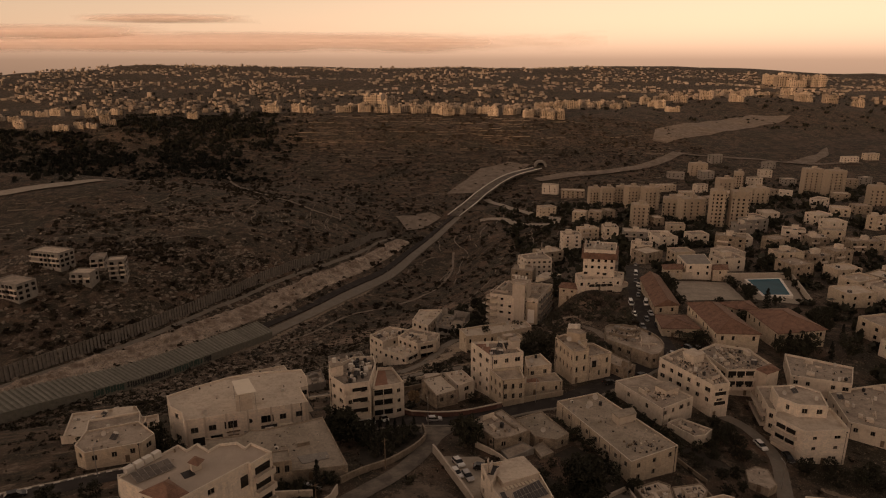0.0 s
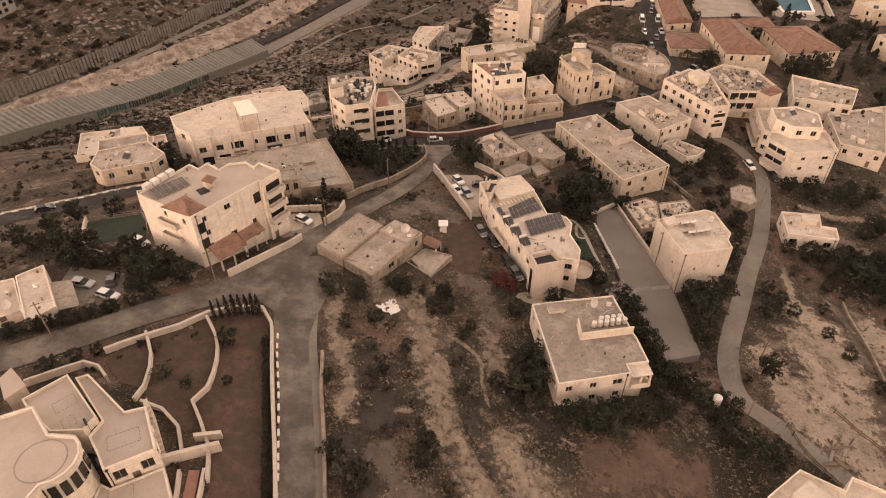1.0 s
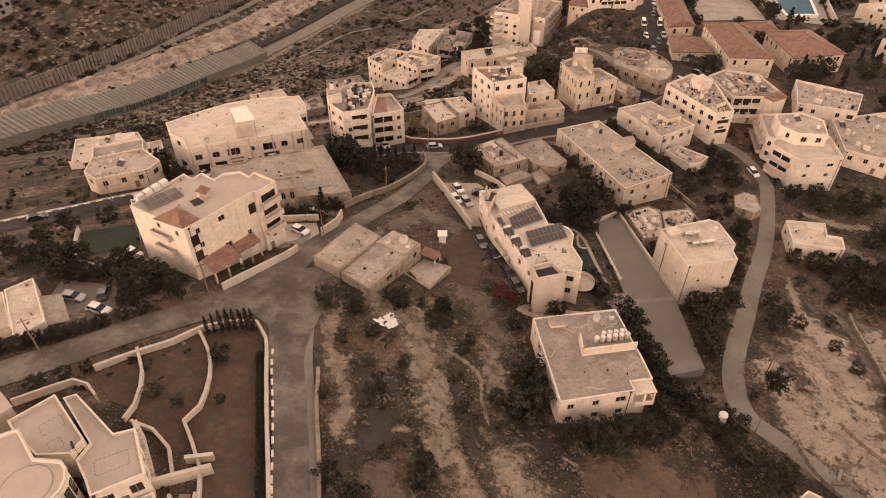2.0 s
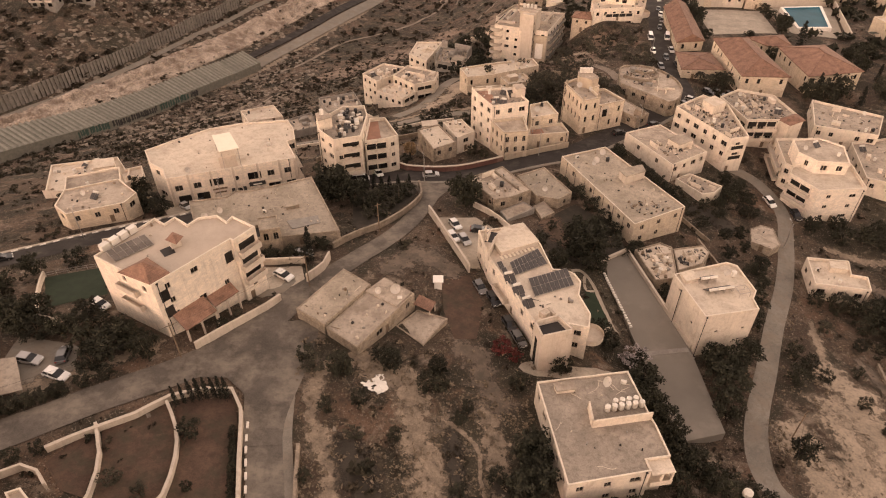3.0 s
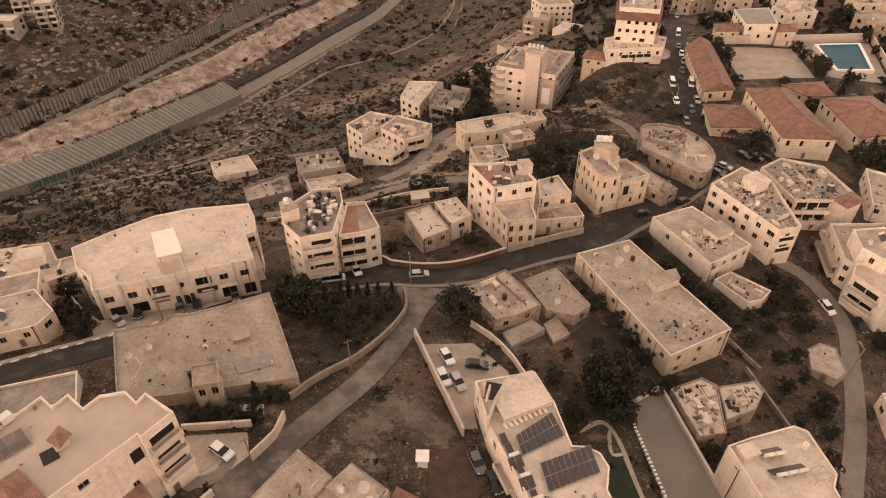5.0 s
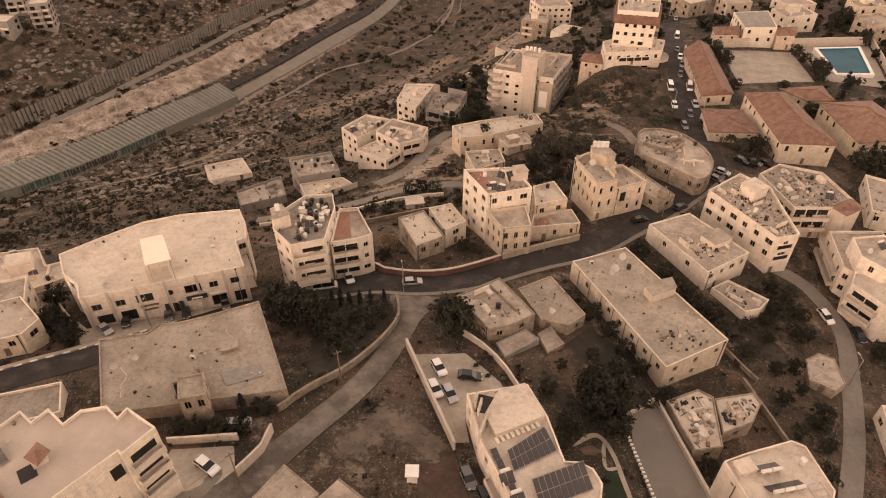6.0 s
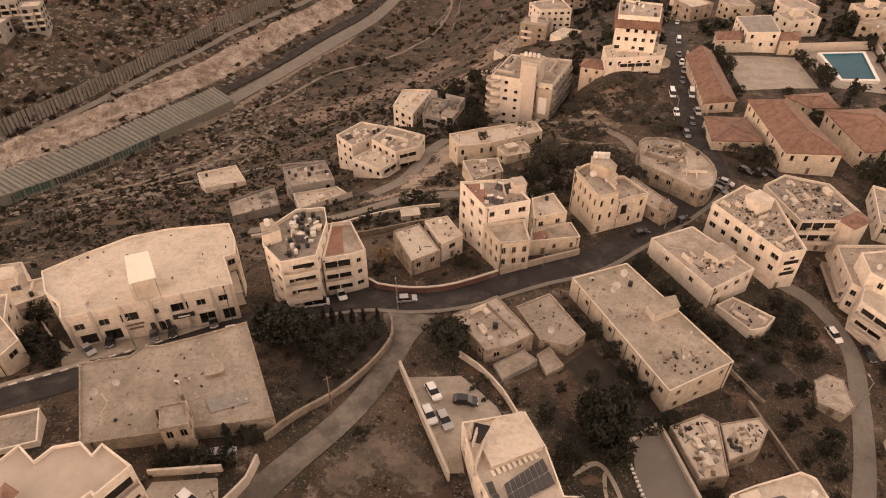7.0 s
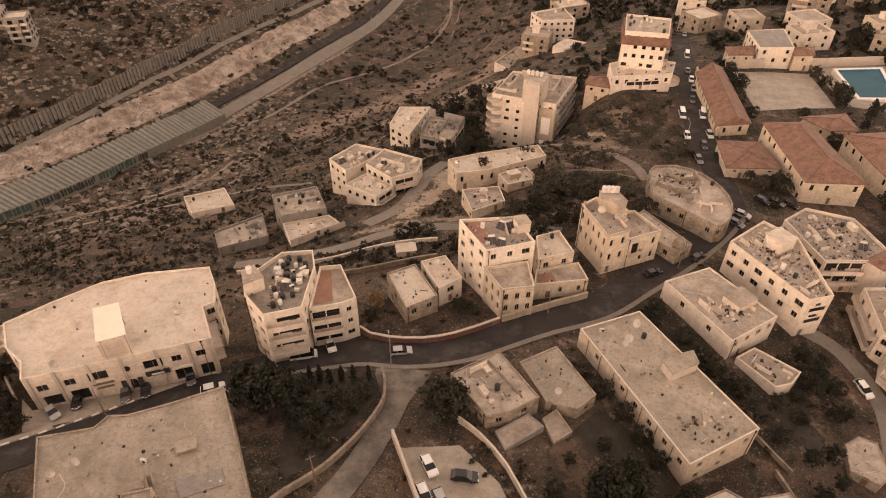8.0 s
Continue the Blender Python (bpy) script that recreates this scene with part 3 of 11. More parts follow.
def blotch(name, pts, width, mat, label, category, seed, lift=0.1, rough=0.35, relief=0.0, across=7, step=0.7):
    """A strip of ground with ragged edges, and with a broken surface where relief is given."""
    rng = np.random.default_rng(seed)
    line = spline(pts, step)
    nor = normals(line)
    n = len(line)

    def wander(k):
        w = rng.normal(size=n + 40)
        w = np.convolve(w, np.ones(k) / k, mode="same")[20:20 + n] * math.sqrt(k)
        return w

    left, right = wander(7) * 0.7 + wander(2) * 0.35, wander(7) * 0.7 + wander(2) * 0.35
    v, f, core = [], [], []
    if mat in (STRAWSOIL, SANDSOIL, SANDCUT, DRYSOIL, PAVING, REDFADE) and not relief:
        CLEAR.append((line, (width if not callable(width) else width(0.5)) * 0.42))
    if relief:
        CLEAR.append((line, 5.0))
    taper = np.minimum(1, np.minimum(np.arange(n), np.arange(n)[::-1]) / max(1, n * 0.12)) ** 0.5 if relief == 0 else np.ones(n)
    for i, (p, q) in enumerate(zip(line, nor)):
        w = (width(i / max(1, n - 1)) if callable(width) else width) * taper[i]
        a, b = -w / 2 * (1 + rough * left[i]), w / 2 * (1 + rough * right[i])
        ks = np.linspace(min(a, -0.05 * w), max(b, 0.05 * w), across)
        xs, ys = p[0] + q[0] * ks, p[1] + q[1] * ks
        zs = heights(xs, ys) + lift
        if relief:
            zs[1:-1] += relief * np.abs(rng.normal(size=across - 2)) * (0.6 + 0.4 * np.sin(i * 0.35))
            zs[[0, -1]] -= 0.5
        v += list(zip(xs, ys, zs))
        core += [(1 - abs(k)) * taper[i] for k in np.linspace(-1, 1, across)]
    for i in range(n - 1):
        a, b = i * across, (i + 1) * across
        f += [(a + k, a + k + 1, b + k + 1, b + k) for k in range(across - 1)]
    return tagged(put(name, mesh(name, v, f, mat, None, [(core[k], 0.0) for q in f for k in q])), label, category, kind="structure")


# ---- buildings ----
WINDOWS = {}


def window_meshes(w, h, kind, wallmat):
    """Frame, pane and sill of a window; x along the wall, y out of it, the origin at the middle of its sill on the wall's face."""
    key = (round(w, 2), round(h, 2), kind, wallmat.name)
    if key in WINDOWS:
        return WINDOWS[key]
    fr, pane = Shape(), Shape()
    y, t = -0.2, 0.06
    split = kind != "opening" and w > 0.8
    xs = [-w / 2, -w / 2 + t] + ([-0.03, 0.03] if split else []) + [w / 2 - t, w / 2]
    zs = [0.0, t, h - t, h]
    nx_, full = len(xs), set()
    for i in range(nx_ - 1):
        for j in range(3):
            if j != 1 or i in (0, nx_ - 2) or (split and i == 2):
                full.add((i, j))
    vid = lambda i, j, k: (j * nx_ + i) * 2 + k
    fs = []
    for i, j in full:
        fs.append((vid(i, j, 0), vid(i + 1, j, 0), vid(i + 1, j + 1, 0), vid(i, j + 1, 0)))
        for (di, dj), (p, q) in (((-1, 0), ((i, j + 1), (i, j))), ((1, 0), ((i + 1, j), (i + 1, j + 1))), ((0, -1), ((i, j), (i + 1, j))), ((0, 1), ((i + 1, j + 1), (i, j + 1)))):
            if (i + di, j + dj) not in full:
                fs.append((vid(*p, 0), vid(*p, 1), vid(*q, 1), vid(*q, 0)))
    fr.add([(x, yy, z) for z in zs for x in xs for yy in (y + 0.035, y - 0.035)], fs)
    if kind == "arch":
        r, n = w / 2, 6
        for side in (-1, 1):
            arc = [(side * r * math.cos(math.pi / 2 * k / n), h - r + r * math.sin(math.pi / 2 * k / n)) for k in range(n + 1)]
            poly = [(side * r, h)] + (arc if side > 0 else arc)
            front = [(px, -0.01, pz) for px, pz in poly]
            back = [(px, -0.14, pz) for px, pz in poly]
            m = len(poly)
            fr.add(front + back, [tuple(range(m))] + [(i, i + 1, m + i + 1, m + i) for i in range(m - 1)], 1)
    pane.box(0, y - 0.05, 0.02, w - 0.04, 0.02, h - 0.04)
    WINDOWS[key] = (fr.mesh("window", [FRAME, wallmat]), pane.mesh("pane", [GLASS]), None)
    return WINDOWS[key]


def edge_frame(a, b, centre):
    """Matrix of a wall's own axes at a: x along a to b, y out of the wall."""
    d = Vector((b[0] - a[0], b[1] - a[1]))
    ang = math.atan2(d.y, d.x)
    m = Matrix.Translation((a[0] - centre[0], a[1] - centre[1], 0)) @ Matrix.Rotation(ang, 4, "Z") @ Matrix.Diagonal((1, -1, 1, 1))
    return m, d.length


ROOFS = {}


def building(name, label, poly, top, wall=STONE, roof=ROOF, parapet=0.7, base=None, storey=3.1, spacing=3.0, size=(1.15, 1.4), seed=1,
             kind="plain", skip=0.12, group="", category="house", doors=1, sills=True, rows=9, band=False, faces=None, openings=()):
    """A flat-roofed house: walls with real openings, parapet, roof slab, windows and a door."""
    rng = random.Random(seed * 7919 + len(poly))
    poly = ccw(poly)
    cx, cy = sum(p[0] for p in poly) / len(poly), sum(p[1] for p in poly) / len(poly)
    gz_ = heights([p[0] for p in poly], [p[1] for p in poly])
    base = min(gz_) - 0.6 if base is None else base
    root = new(name)
    root.location = (cx, cy, base)
    BLOCKED.append(inset(poly, -1.0))
    tagged(root, label, category, group=group)
    sills = sills and cy < 215
    v, f, uv, slots = [], [], [], []

    def quad(p, t, slot=0):
        k = len(v)
        v.extend(p)
        f.append((k, k + 1, k + 2, k + 3))
        uv.extend(t)
        slots.append(slot)

    n = len(poly)
    door_left = doors
    far_panes = Shape()
    given = {}
    for (ox, oy), lst in openings:
        mids = [math.hypot((poly[i][0] + poly[(i + 1) % n][0]) / 2 - ox, (poly[i][1] + poly[(i + 1) % n][1]) / 2 - oy) for i in range(n)]
        given[mids.index(min(mids))] = lst
    for i in range(n):
        a, b = poly[i], poly[(i + 1) % n]
        m, L = edge_frame(a, b, (cx, cy))
        ex, ey = (b[0] - a[0]) / L, (b[1] - a[1]) / L
        facing = Vector((ey, -ex))
        holes = []
        gmid = ground_z((a[0] + b[0]) / 2 + facing.x * 0.6, (a[1] + b[1]) / 2 + facing.y * 0.6)
        plan_ok = faces is None or faces(facing)
        if L > 2.2 and plan_ok:
            cnt = max(1, int((L - 0.8) / spacing))
            z = top - parapet - 0.35
            for r in range(rows):
                w0, h0 = size
                zt = z - 0.45
                zb = zt - h0
                if zb < gmid + 0.5 or zb < base + 0.4:
                    break
                for c in range(cnt):
                    if rng.random() < skip:
                        continue
                    u = L * (c + 0.5) / cnt + rng.uniform(-0.12, 0.12)
                    kk = kind if kind != "mixed" else rng.choice(("plain", "plain", "arch"))
                    w1 = min(w0 * (1.5 if rng.random() < 0.15 and kk == "plain" else 1.0), L - 0.7)
                    holes.append((u - w1 / 2, u + w1 / 2, zb, zt, kk))
                z -= storey
            if door_left and facing.y < 0.2 and z < gmid + 2.5 and L > 4 and gmid > base:
                u = L * rng.choice((0.28, 0.5, 0.72))
                if not any(u - 0.6 < h[1] and u + 0.6 > h[0] and gmid + 2.2 > h[2] for h in holes):
                    holes.append((u - 0.5, u + 0.5, max(base + 0.1, gmid), max(base + 0.1, gmid) + 2.05, "door"))
                    door_left -= 1
        if i in given:
            holes = [(L * s_ - w_ / 2, L * s_ + w_ / 2, z0_, z1_, k_) for s_, w_, z0_, z1_, k_ in given[i]]
        good = []
        for h in holes:
            if h[0] > 0.2 and h[1] < L - 0.2 and not any(h[0] < q[1] + 0.1 and h[1] > q[0] - 0.1 and h[2] < q[3] + 0.1 and h[3] > q[2] - 0.1 for q in good):
                good.append(h)
        us = sorted({0.0, L, *[h[0] for h in good], *[h[1] for h in good]})
        zs = sorted({base, top, *[h[2] for h in good], *[h[3] for h in good]})

        def at(u, z, out=0.0):
            p = m @ Vector((u, out, 0))
            return (p.x, p.y, z - base)

        for u0, u1 in zip(us, us[1:]):
            z0 = zs[0]
            run = []
            for za, zb in zip(zs, zs[1:]):
                if any(h[0] <= (u0 + u1) / 2 <= h[1] and h[2] <= (za + zb) / 2 <= h[3] for h in good):
                    if z0 < za:
                        run.append((z0, za))
                    z0 = zb
            if z0 < zs[-1]:
                run.append((z0, zs[-1]))
            for za, zb in run:
                quad([at(u0, za), at(u1, za), at(u1, zb), at(u0, zb)], [(u0, za), (u1, za), (u1, zb), (u0, zb)])
        for h in good:
            d = -0.26
            for (ua, za), (ub, zb) in (((h[0], h[2]), (h[1], h[2])), ((h[1], h[2]), (h[1], h[3])), ((h[1], h[3]), (h[0], h[3])), ((h[0], h[3]), (h[0], h[2]))):
                quad([at(ua, za), at(ua, za, d), at(ub, zb, d), at(ub, zb)], [(ua, za), (ua + 0.2, za), (ub + 0.2, zb), (ub, zb)])
            w1, h1 = h[1] - h[0], h[3] - h[2]
            place = m @ Matrix.Translation(((h[0] + h[1]) / 2, 0, h[2] - base))
            if h[4] == "door":
                ds = Shape().box(0, -0.2, 0, w1 - 0.02, 0.06, h1 - 0.01).box(w1 / 2 - 0.15, -0.14, 1.0, 0.04, 0.05, 0.14)
                put("door", ds.mesh("door", [WOOD]), root, at=place)
                continue
            if cy > 420:
                q = [place @ Vector(c) for c in ((-w1 / 2, -0.08, 0), (w1 / 2, -0.08, 0), (w1 / 2, -0.08, h1), (-w1 / 2, -0.08, h1))]
                far_panes.add(q, [(0, 1, 2, 3)])
                continue
            fm, pm, sm = window_meshes(w1, h1, h[4], wall)
            wob = put("window", fm if sills else pm, root, at=place if sills else place @ Matrix.Translation((0, 0.12, 0)))
            if sills:
                put("pane", pm, wob)
    if far_panes.v:
        tagged(part("window_panes", far_panes, [GLASS], root), kind="stuff")
    # parapet: inner faces and coping
    inner = inset(poly, 0.24)
    zr = top - parapet
    for i in range(n):
        a, b, c, d = poly[i], poly[(i + 1) % n], inner[(i + 1) % n], inner[i]
        loc = lambda p, z: (p[0] - cx, p[1] - cy, z - base)
        L = math.hypot(b[0] - a[0], b[1] - a[1])
        quad([loc(a, top), loc(b, top), loc(c, top), loc(d, top)], [(0, 0), (L, 0), (L, 0.24), (0, 0.24)], 1)
        quad([loc(d, top), loc(c, top), loc(c, zr), loc(d, zr)], [(0, 0), (L, 0), (L, 0.7), (0, 0.7)], 0)
    put("wall", mesh("wall", v, f, [wall, wall if wall in (OLDSTONE, CONCRETE) else COPING], slots, uv), root)
    rs = Shape().prism([(p[0] - cx, p[1] - cy) for p in inset(poly, 0.2)], zr - 0.25 - base, zr - base)
    part("roof", rs, [roof], root)
    if band:
        cs = Shape()
        out = inset(poly, -0.06)
        for i in range(n):
            a, b = out[i], out[(i + 1) % n]
            m, L = edge_frame(a, b, (cx, cy))
            mid = m @ Vector((L / 2, 0, 0))
            ang = math.degrees(math.atan2(b[1] - a[1], b[0] - a[0]))
            cs.box(mid.x, mid.y, top - 0.22 - base, L, 0.16, 0.22 + 0.03, ang)
        part("cornice", cs, [wall], root)
    if cy < 225 and top - base > 5:
        for i in range(n):
            a, b = poly[i], poly[(i + 1) % n]
            L = math.hypot(b[0] - a[0], b[1] - a[1])
            ox, oy = (b[1] - a[1]) / L, (a[0] - b[0]) / L
            if oy < 0.2 and L > 6:
                u = rng.choice((0.06, 0.94))
                x, y = a[0] + (b[0] - a[0]) * u + ox * 0.09 - cx, a[1] + (b[1] - a[1]) * u + oy * 0.09 - cy
                part("drain_pipe", Shape().tube((x, y, 0.2), (x, y, zr - base), 0.07, n=6).box(x, y, zr - base, 0.3, 0.3, 0.25), [IRON_AND_SHADE], root)
                break
    ROOFS[root] = (poly, zr)
    return root


def extra(root, name, shape, mats, label=""):
    """A part given in world places, put under a thing that stands upright at its base."""
    x, y, z = root.location
    shape.v = [(p[0] - x, p[1] - y, p[2] - z) for p in shape.v]
    return part(name, shape, mats, root, label)


def hut(root, poly, z0, z1, wall, roof, name="stair_hut"):
    """A low block on a roof, with a slab that sticks out a little."""
    poly = ccw(poly)
    sh = Shape().prism(poly, z0, z1, 0)
    sh.prism(inset(poly, -0.12), z1 + 0.004, z1 + 0.18, 1)
    return extra(root, name, sh, [wall, roof])


def balcony(root, a, b, z, deep, mat, solid=True, name="balcony"):
    """A slab with its front along a to b (left to right seen from outside), reaching back by deep."""
    d = Vector((b[0] - a[0], b[1] - a[1]))
    L, ang = d.length, math.degrees(math.atan2(d.y, d.x))
    nrm = Vector((d.y, -d.x)).normalized()
    c = Vector(((a[0] + b[0]) / 2, (a[1] + b[1]) / 2)) + nrm * (deep / 2 + 0.004)
    sh = Shape().box(c.x, c.y, z - 0.18, L, deep, 0.18, ang)
    f = c + nrm * (deep / 2 - 0.07)
    if solid:
        sh.box(f.x, f.y, z + 0.003, L, 0.12, 0.95, ang)
    else:
        sh.box(f.x, f.y, z + 0.9, L, 0.06, 0.06, ang, 1)
        n = int(L / 0.35)
        for k in range(n + 1):
            q = f + d.normalized() * (L * (k / n - 0.5)) * 0.98
            sh.box(q.x, q.y, z + 0.003, 0.04, 0.04, 0.9, ang, 1)
    for s in (-1, 1):
        e = c + d.normalized() * s * (L / 2 - 0.06)
        if solid:
            sh.box(e.x, e.y, z + 0.006, 0.12, deep - 0.26, 0.94, ang)
    return extra(root, name, sh, [mat, IRON_AND_SHADE])


def hip_roof(name, label, poly4, eave, ridge, wall=STONE, seed=1, gable=False, group="", spacing=3.4, size=(1.0, 1.7), over=0.5, kind="arch"):
    """A tall stone house under a red tiled roof; poly4 has its long sides first and third."""
    root = building(name, label, poly4, eave, wall=wall, roof=ROOF, parapet=0.05, seed=seed, spacing=spacing, size=size, group=group, kind=kind, skip=0.1, storey=3.8)
    p = ccw(poly4)
    lens = [math.hypot(p[(i + 1) % 4][0] - p[i][0], p[(i + 1) % 4][1] - p[i][1]) for i in range(4)]
    if lens[1] + lens[3] > lens[0] + lens[2]:
        p = p[1:] + p[:1]
    o = inset(p, -over)
    short = (math.hypot(o[2][0] - o[1][0], o[2][1] - o[1][1]) + math.hypot(o[0][0] - o[3][0], o[0][1] - o[3][1])) / 4
    mid = lambda a, b: ((a[0] + b[0]) / 2, (a[1] + b[1]) / 2)
    m0, m1 = mid(o[3], o[0]), mid(o[1], o[2])
    d = Vector((m1[0] - m0[0], m1[1] - m0[1]))
    k = 0 if gable else min(short, d.length * 0.45)
    r0, r1 = (m0[0] + d.normalized().x * k, m0[1] + d.normalized().y * k), (m1[0] - d.normalized().x * k, m1[1] - d.normalized().y * k)
    x, y, z = root.location
    E, R, T = eave + 0.02 - z, ridge - z, 0.22
    L = d.length
    v = [(q[0] - x, q[1] - y, E) for q in o] + [(r0[0] - x, r0[1] - y, R), (r1[0] - x, r1[1] - y, R)]
    v += [(a, b, c + T) for a, b, c in v]
    f, uv = [], []

    def face(idx, us):
        f.append(idx)
        uv.extend(us)

    s = math.hypot(short, ridge - eave)
    face((6, 7, 11, 10), [(0, 0), (L, 0), (L - k, s), (k, s)])
    face((8, 9, 10, 11), [(0, 0), (L, 0), (L - k, s), (k, s)])
    face((7, 8, 11), [(0, 0), (2 * short, 0), (short, s)])
    face((9, 6, 10), [(0, 0), (2 * short, 0), (short, s)])
    for i in range(4):
        j = (i + 1) % 4
        face((i, j, j + 6, i + 6), [(0, 0), (1, 0), (1, 0.2), (0, 0.2)])
    face((3, 2, 1, 0), [(0, 0), (1, 0), (1, 1), (0, 1)])
    put("tiled_roof", mesh("tiled_roof", v, f, [TILE], None, uv), root, "red clay tiled roof")
    cap = Shape().tube((r0[0] - x, r0[1] - y, R + T), (r1[0] - x, r1[1] - y, R + T), 0.16, n=6)
    if not gable:
        for c, r in ((0, r0), (3, r0), (1, r1), (2, r1)):
            cap.tube((o[c][0] - x, o[c][1] - y, E + T), (r[0] - x, r[1] - y, R + T), 0.12, n=6)
    part("ridge_tiles", cap, [TILE], root)
    return root


# ---- roof things: built once, then copied ----
def tank_upright(name, label, mat, r, h):
    root = new(name)
    sh = Shape().tube((0, 0, 0.25), (0, 0, 0.25 + h), r, n=14).tube((0, 0, 0.25 + h), (0, 0, 0.25 + h + 0.12), r, r * 0.55, n=14)
    part("tank", sh, [mat], root)
    part("lid", Shape().tube((0, 0, 0.37 + h), (0, 0, 0.45 + h), r * 0.4, n=10), [mat], root)
    st = Shape()
    for a in range(4):
        st.box(math.cos(a * 1.571 + 0.78) * r * 0.7, math.sin(a * 1.571 + 0.78) * r * 0.7, 0, 0.1, 0.1, 0.25)
    part("stand", st, [STEEL], root)
    return tagged(root, label, "water tank", group="roof water tanks")


def tank_box():
    root = new("water_tank")
    sh = Shape().box(0, 0, 0.2, 1.5, 1.2, 1.15, taper=0.96)
    part("tank", sh, [TANKWHITE], root)
    part("stand", Shape().box(0, -0.4, 0, 1.4, 0.12, 0.2).box(0, 0.4, 0, 1.4, 0.12, 0.2), [STEEL], root)
    return tagged(root, "white square water tank standing on a flat roof", "water tank", group="roof water tanks")


def solar_heater():
    root = new("solar_water_heater")
    part("tank", Shape().tube((-0.75, 0.75, 1.35), (0.75, 0.75, 1.35), 0.28, n=12), [TANKWHITE], root, "white cylinder tank")
    pn = Shape()
    for s in (-0.55, 0.55):
        p = [(s - 0.5, -0.9, 0.15), (s + 0.5, -0.9, 0.15), (s + 0.5, 0.55, 1.0), (s - 0.5, 0.55, 1.0)]
        pn.add(p + [(a, b, c + 0.08) for a, b, c in p], [(3, 2, 1, 0), (4, 5, 6, 7), (0, 1, 5, 4), (1, 2, 6, 5), (2, 3, 7, 6), (3, 0, 4, 7)])
    part("collector_panel", pn, [SOLAR], root)
    fr = Shape()
    for s in (-0.8, 0.8):
        fr.tube((s, -0.85, 0), (s, 0.6, 1.0), 0.03, n=4).tube((s, 0.75, 0), (s, 0.75, 1.1), 0.03, n=4).tube((s, -0.85, 0.02), (s, 0.75, 0.02), 0.03, n=4)
    part("stand", fr, [STEEL], root)
    return tagged(root, "solar water heater with dark panels and white tank", "water heater", group="solar heaters")


def dish(r):
    root = new("satellite_dish")
    sh = Shape()
    rings, n = 4, 14
    v = []
    for k in range(rings + 1):
        q = r * k / rings
        for i in range(n):
            v.append((q * math.cos(6.283 * i / n), q * math.sin(6.283 * i / n), 0.28 * (q / r) ** 2 * r))
    f = [(k * n + i, k * n + (i + 1) % n, (k + 1) * n + (i + 1) % n, (k + 1) * n + i) for k in range(rings) for i in range(n)]
    tilt = Matrix.Translation((0, 0, r + 0.45)) @ Matrix.Rotation(radians(58), 4, "X")
    v2 = [tilt @ Vector(p) for p in v] + [tilt @ (Vector(p) + Vector((0, 0, -0.03))) for p in v]
    sh.add(v2, f + [tuple(reversed([i + len(v) for i in q])) for q in f])
    part("reflector", sh, [DISHMAT], root)
    part("mast", Shape().tube((0, 0.1, 0), (0, 0.1, r + 0.4), 0.04, n=6), [STEEL], root)
    a = tilt @ Vector((0, r * 0.8, 0.2 * r))
    b = tilt @ Vector((0, 0, r * 0.9))
    part("feed_arm", Shape().tube(a, b, 0.025, n=5).box(b.x, b.y, b.z - 0.06, 0.12, 0.12, 0.12), [STEEL], root)
    return tagged(root, "pale satellite dish on a short mast", "satellite dish", group="satellite dishes")


def roof_box():
    root = new("air_conditioner")
    part("housing", Shape().box(0, 0, 0.1, 0.95, 0.45, 0.75).box(0, 0, 0.852, 0.9, 0.4, 0.03), [TANKWHITE], root)
    part("fan_grille", Shape().tube((0.15, -0.226, 0.48), (0.15, -0.25, 0.48), 0.3, n=12), [IRON_AND_SHADE], root)
    part("feet", Shape().box(-0.35, 0, 0, 0.1, 0.4, 0.1).box(0.35, 0, 0, 0.1, 0.4, 0.1), [IRON_AND_SHADE], root)
    return tagged(root, "white outdoor air conditioner unit on a roof", "air conditioner", group="roof air conditioners")


def roof_rack(name="solar_rack"):
    root = new(name)
    pn, fr = Shape(), Shape()
    p = [(-0.5, -0.82, 0.25), (0.5, -0.82, 0.25), (0.5, 0.82, 0.7), (-0.5, 0.82, 0.7)]
    pn.add(p + [(a, b, c + 0.04) for a, b, c in p], [(3, 2, 1, 0), (4, 5, 6, 7), (0, 1, 5, 4), (1, 2, 6, 5), (2, 3, 7, 6), (3, 0, 4, 7)])
    part("panel_glass", pn, [SOLAR], root)
    for s in (-0.505, 0.505):
        fr.tube((s, -0.83, 0.27), (s, 0.83, 0.73), 0.025, n=4)
        fr.tube((s, 0.7, 0), (s, 0.7, 0.66), 0.025, n=4).tube((s, -0.7, 0), (s, -0.7, 0.28), 0.025, n=4)
    for yy, zz in ((-0.82, 0.27), (0.82, 0.73), (0, 0.5)):
        fr.tube((-0.5, yy, zz), (0.5, yy, zz), 0.02, n=4)
    part("panel_frame", fr, [STEEL], root)
    return tagged(root, "dark solar panel rack tilted on a roof edge", "solar rack", group="solar racks")


MODELS = {}


def model(key, maker):
    """Each kind is built once, at the first place it is needed, and copied after that."""
    def place(m):
        if key not in MODELS:
            MODELS[key] = maker()
            MODELS[key].matrix_basis = m
            return MODELS[key]
        src = MODELS[key]
        keep = src.matrix_basis.copy()
        src.matrix_basis = Matrix.Identity(4)
        ob = copy_thing(src, m)
        src.matrix_basis = keep
        return ob
    return place


put_white_tank = model("white_tank", lambda: tank_upright("water_tank", "white round plastic water tank on a roof", TANKWHITE, 0.55, 1.3))
put_black_tank = model("black_tank", lambda: tank_upright("water_tank", "black round plastic water tank on a roof", TANKBLACK, 0.6, 1.25))
put_box_tank = model("box_tank", tank_box)
put_heater = model("heater", solar_heater)
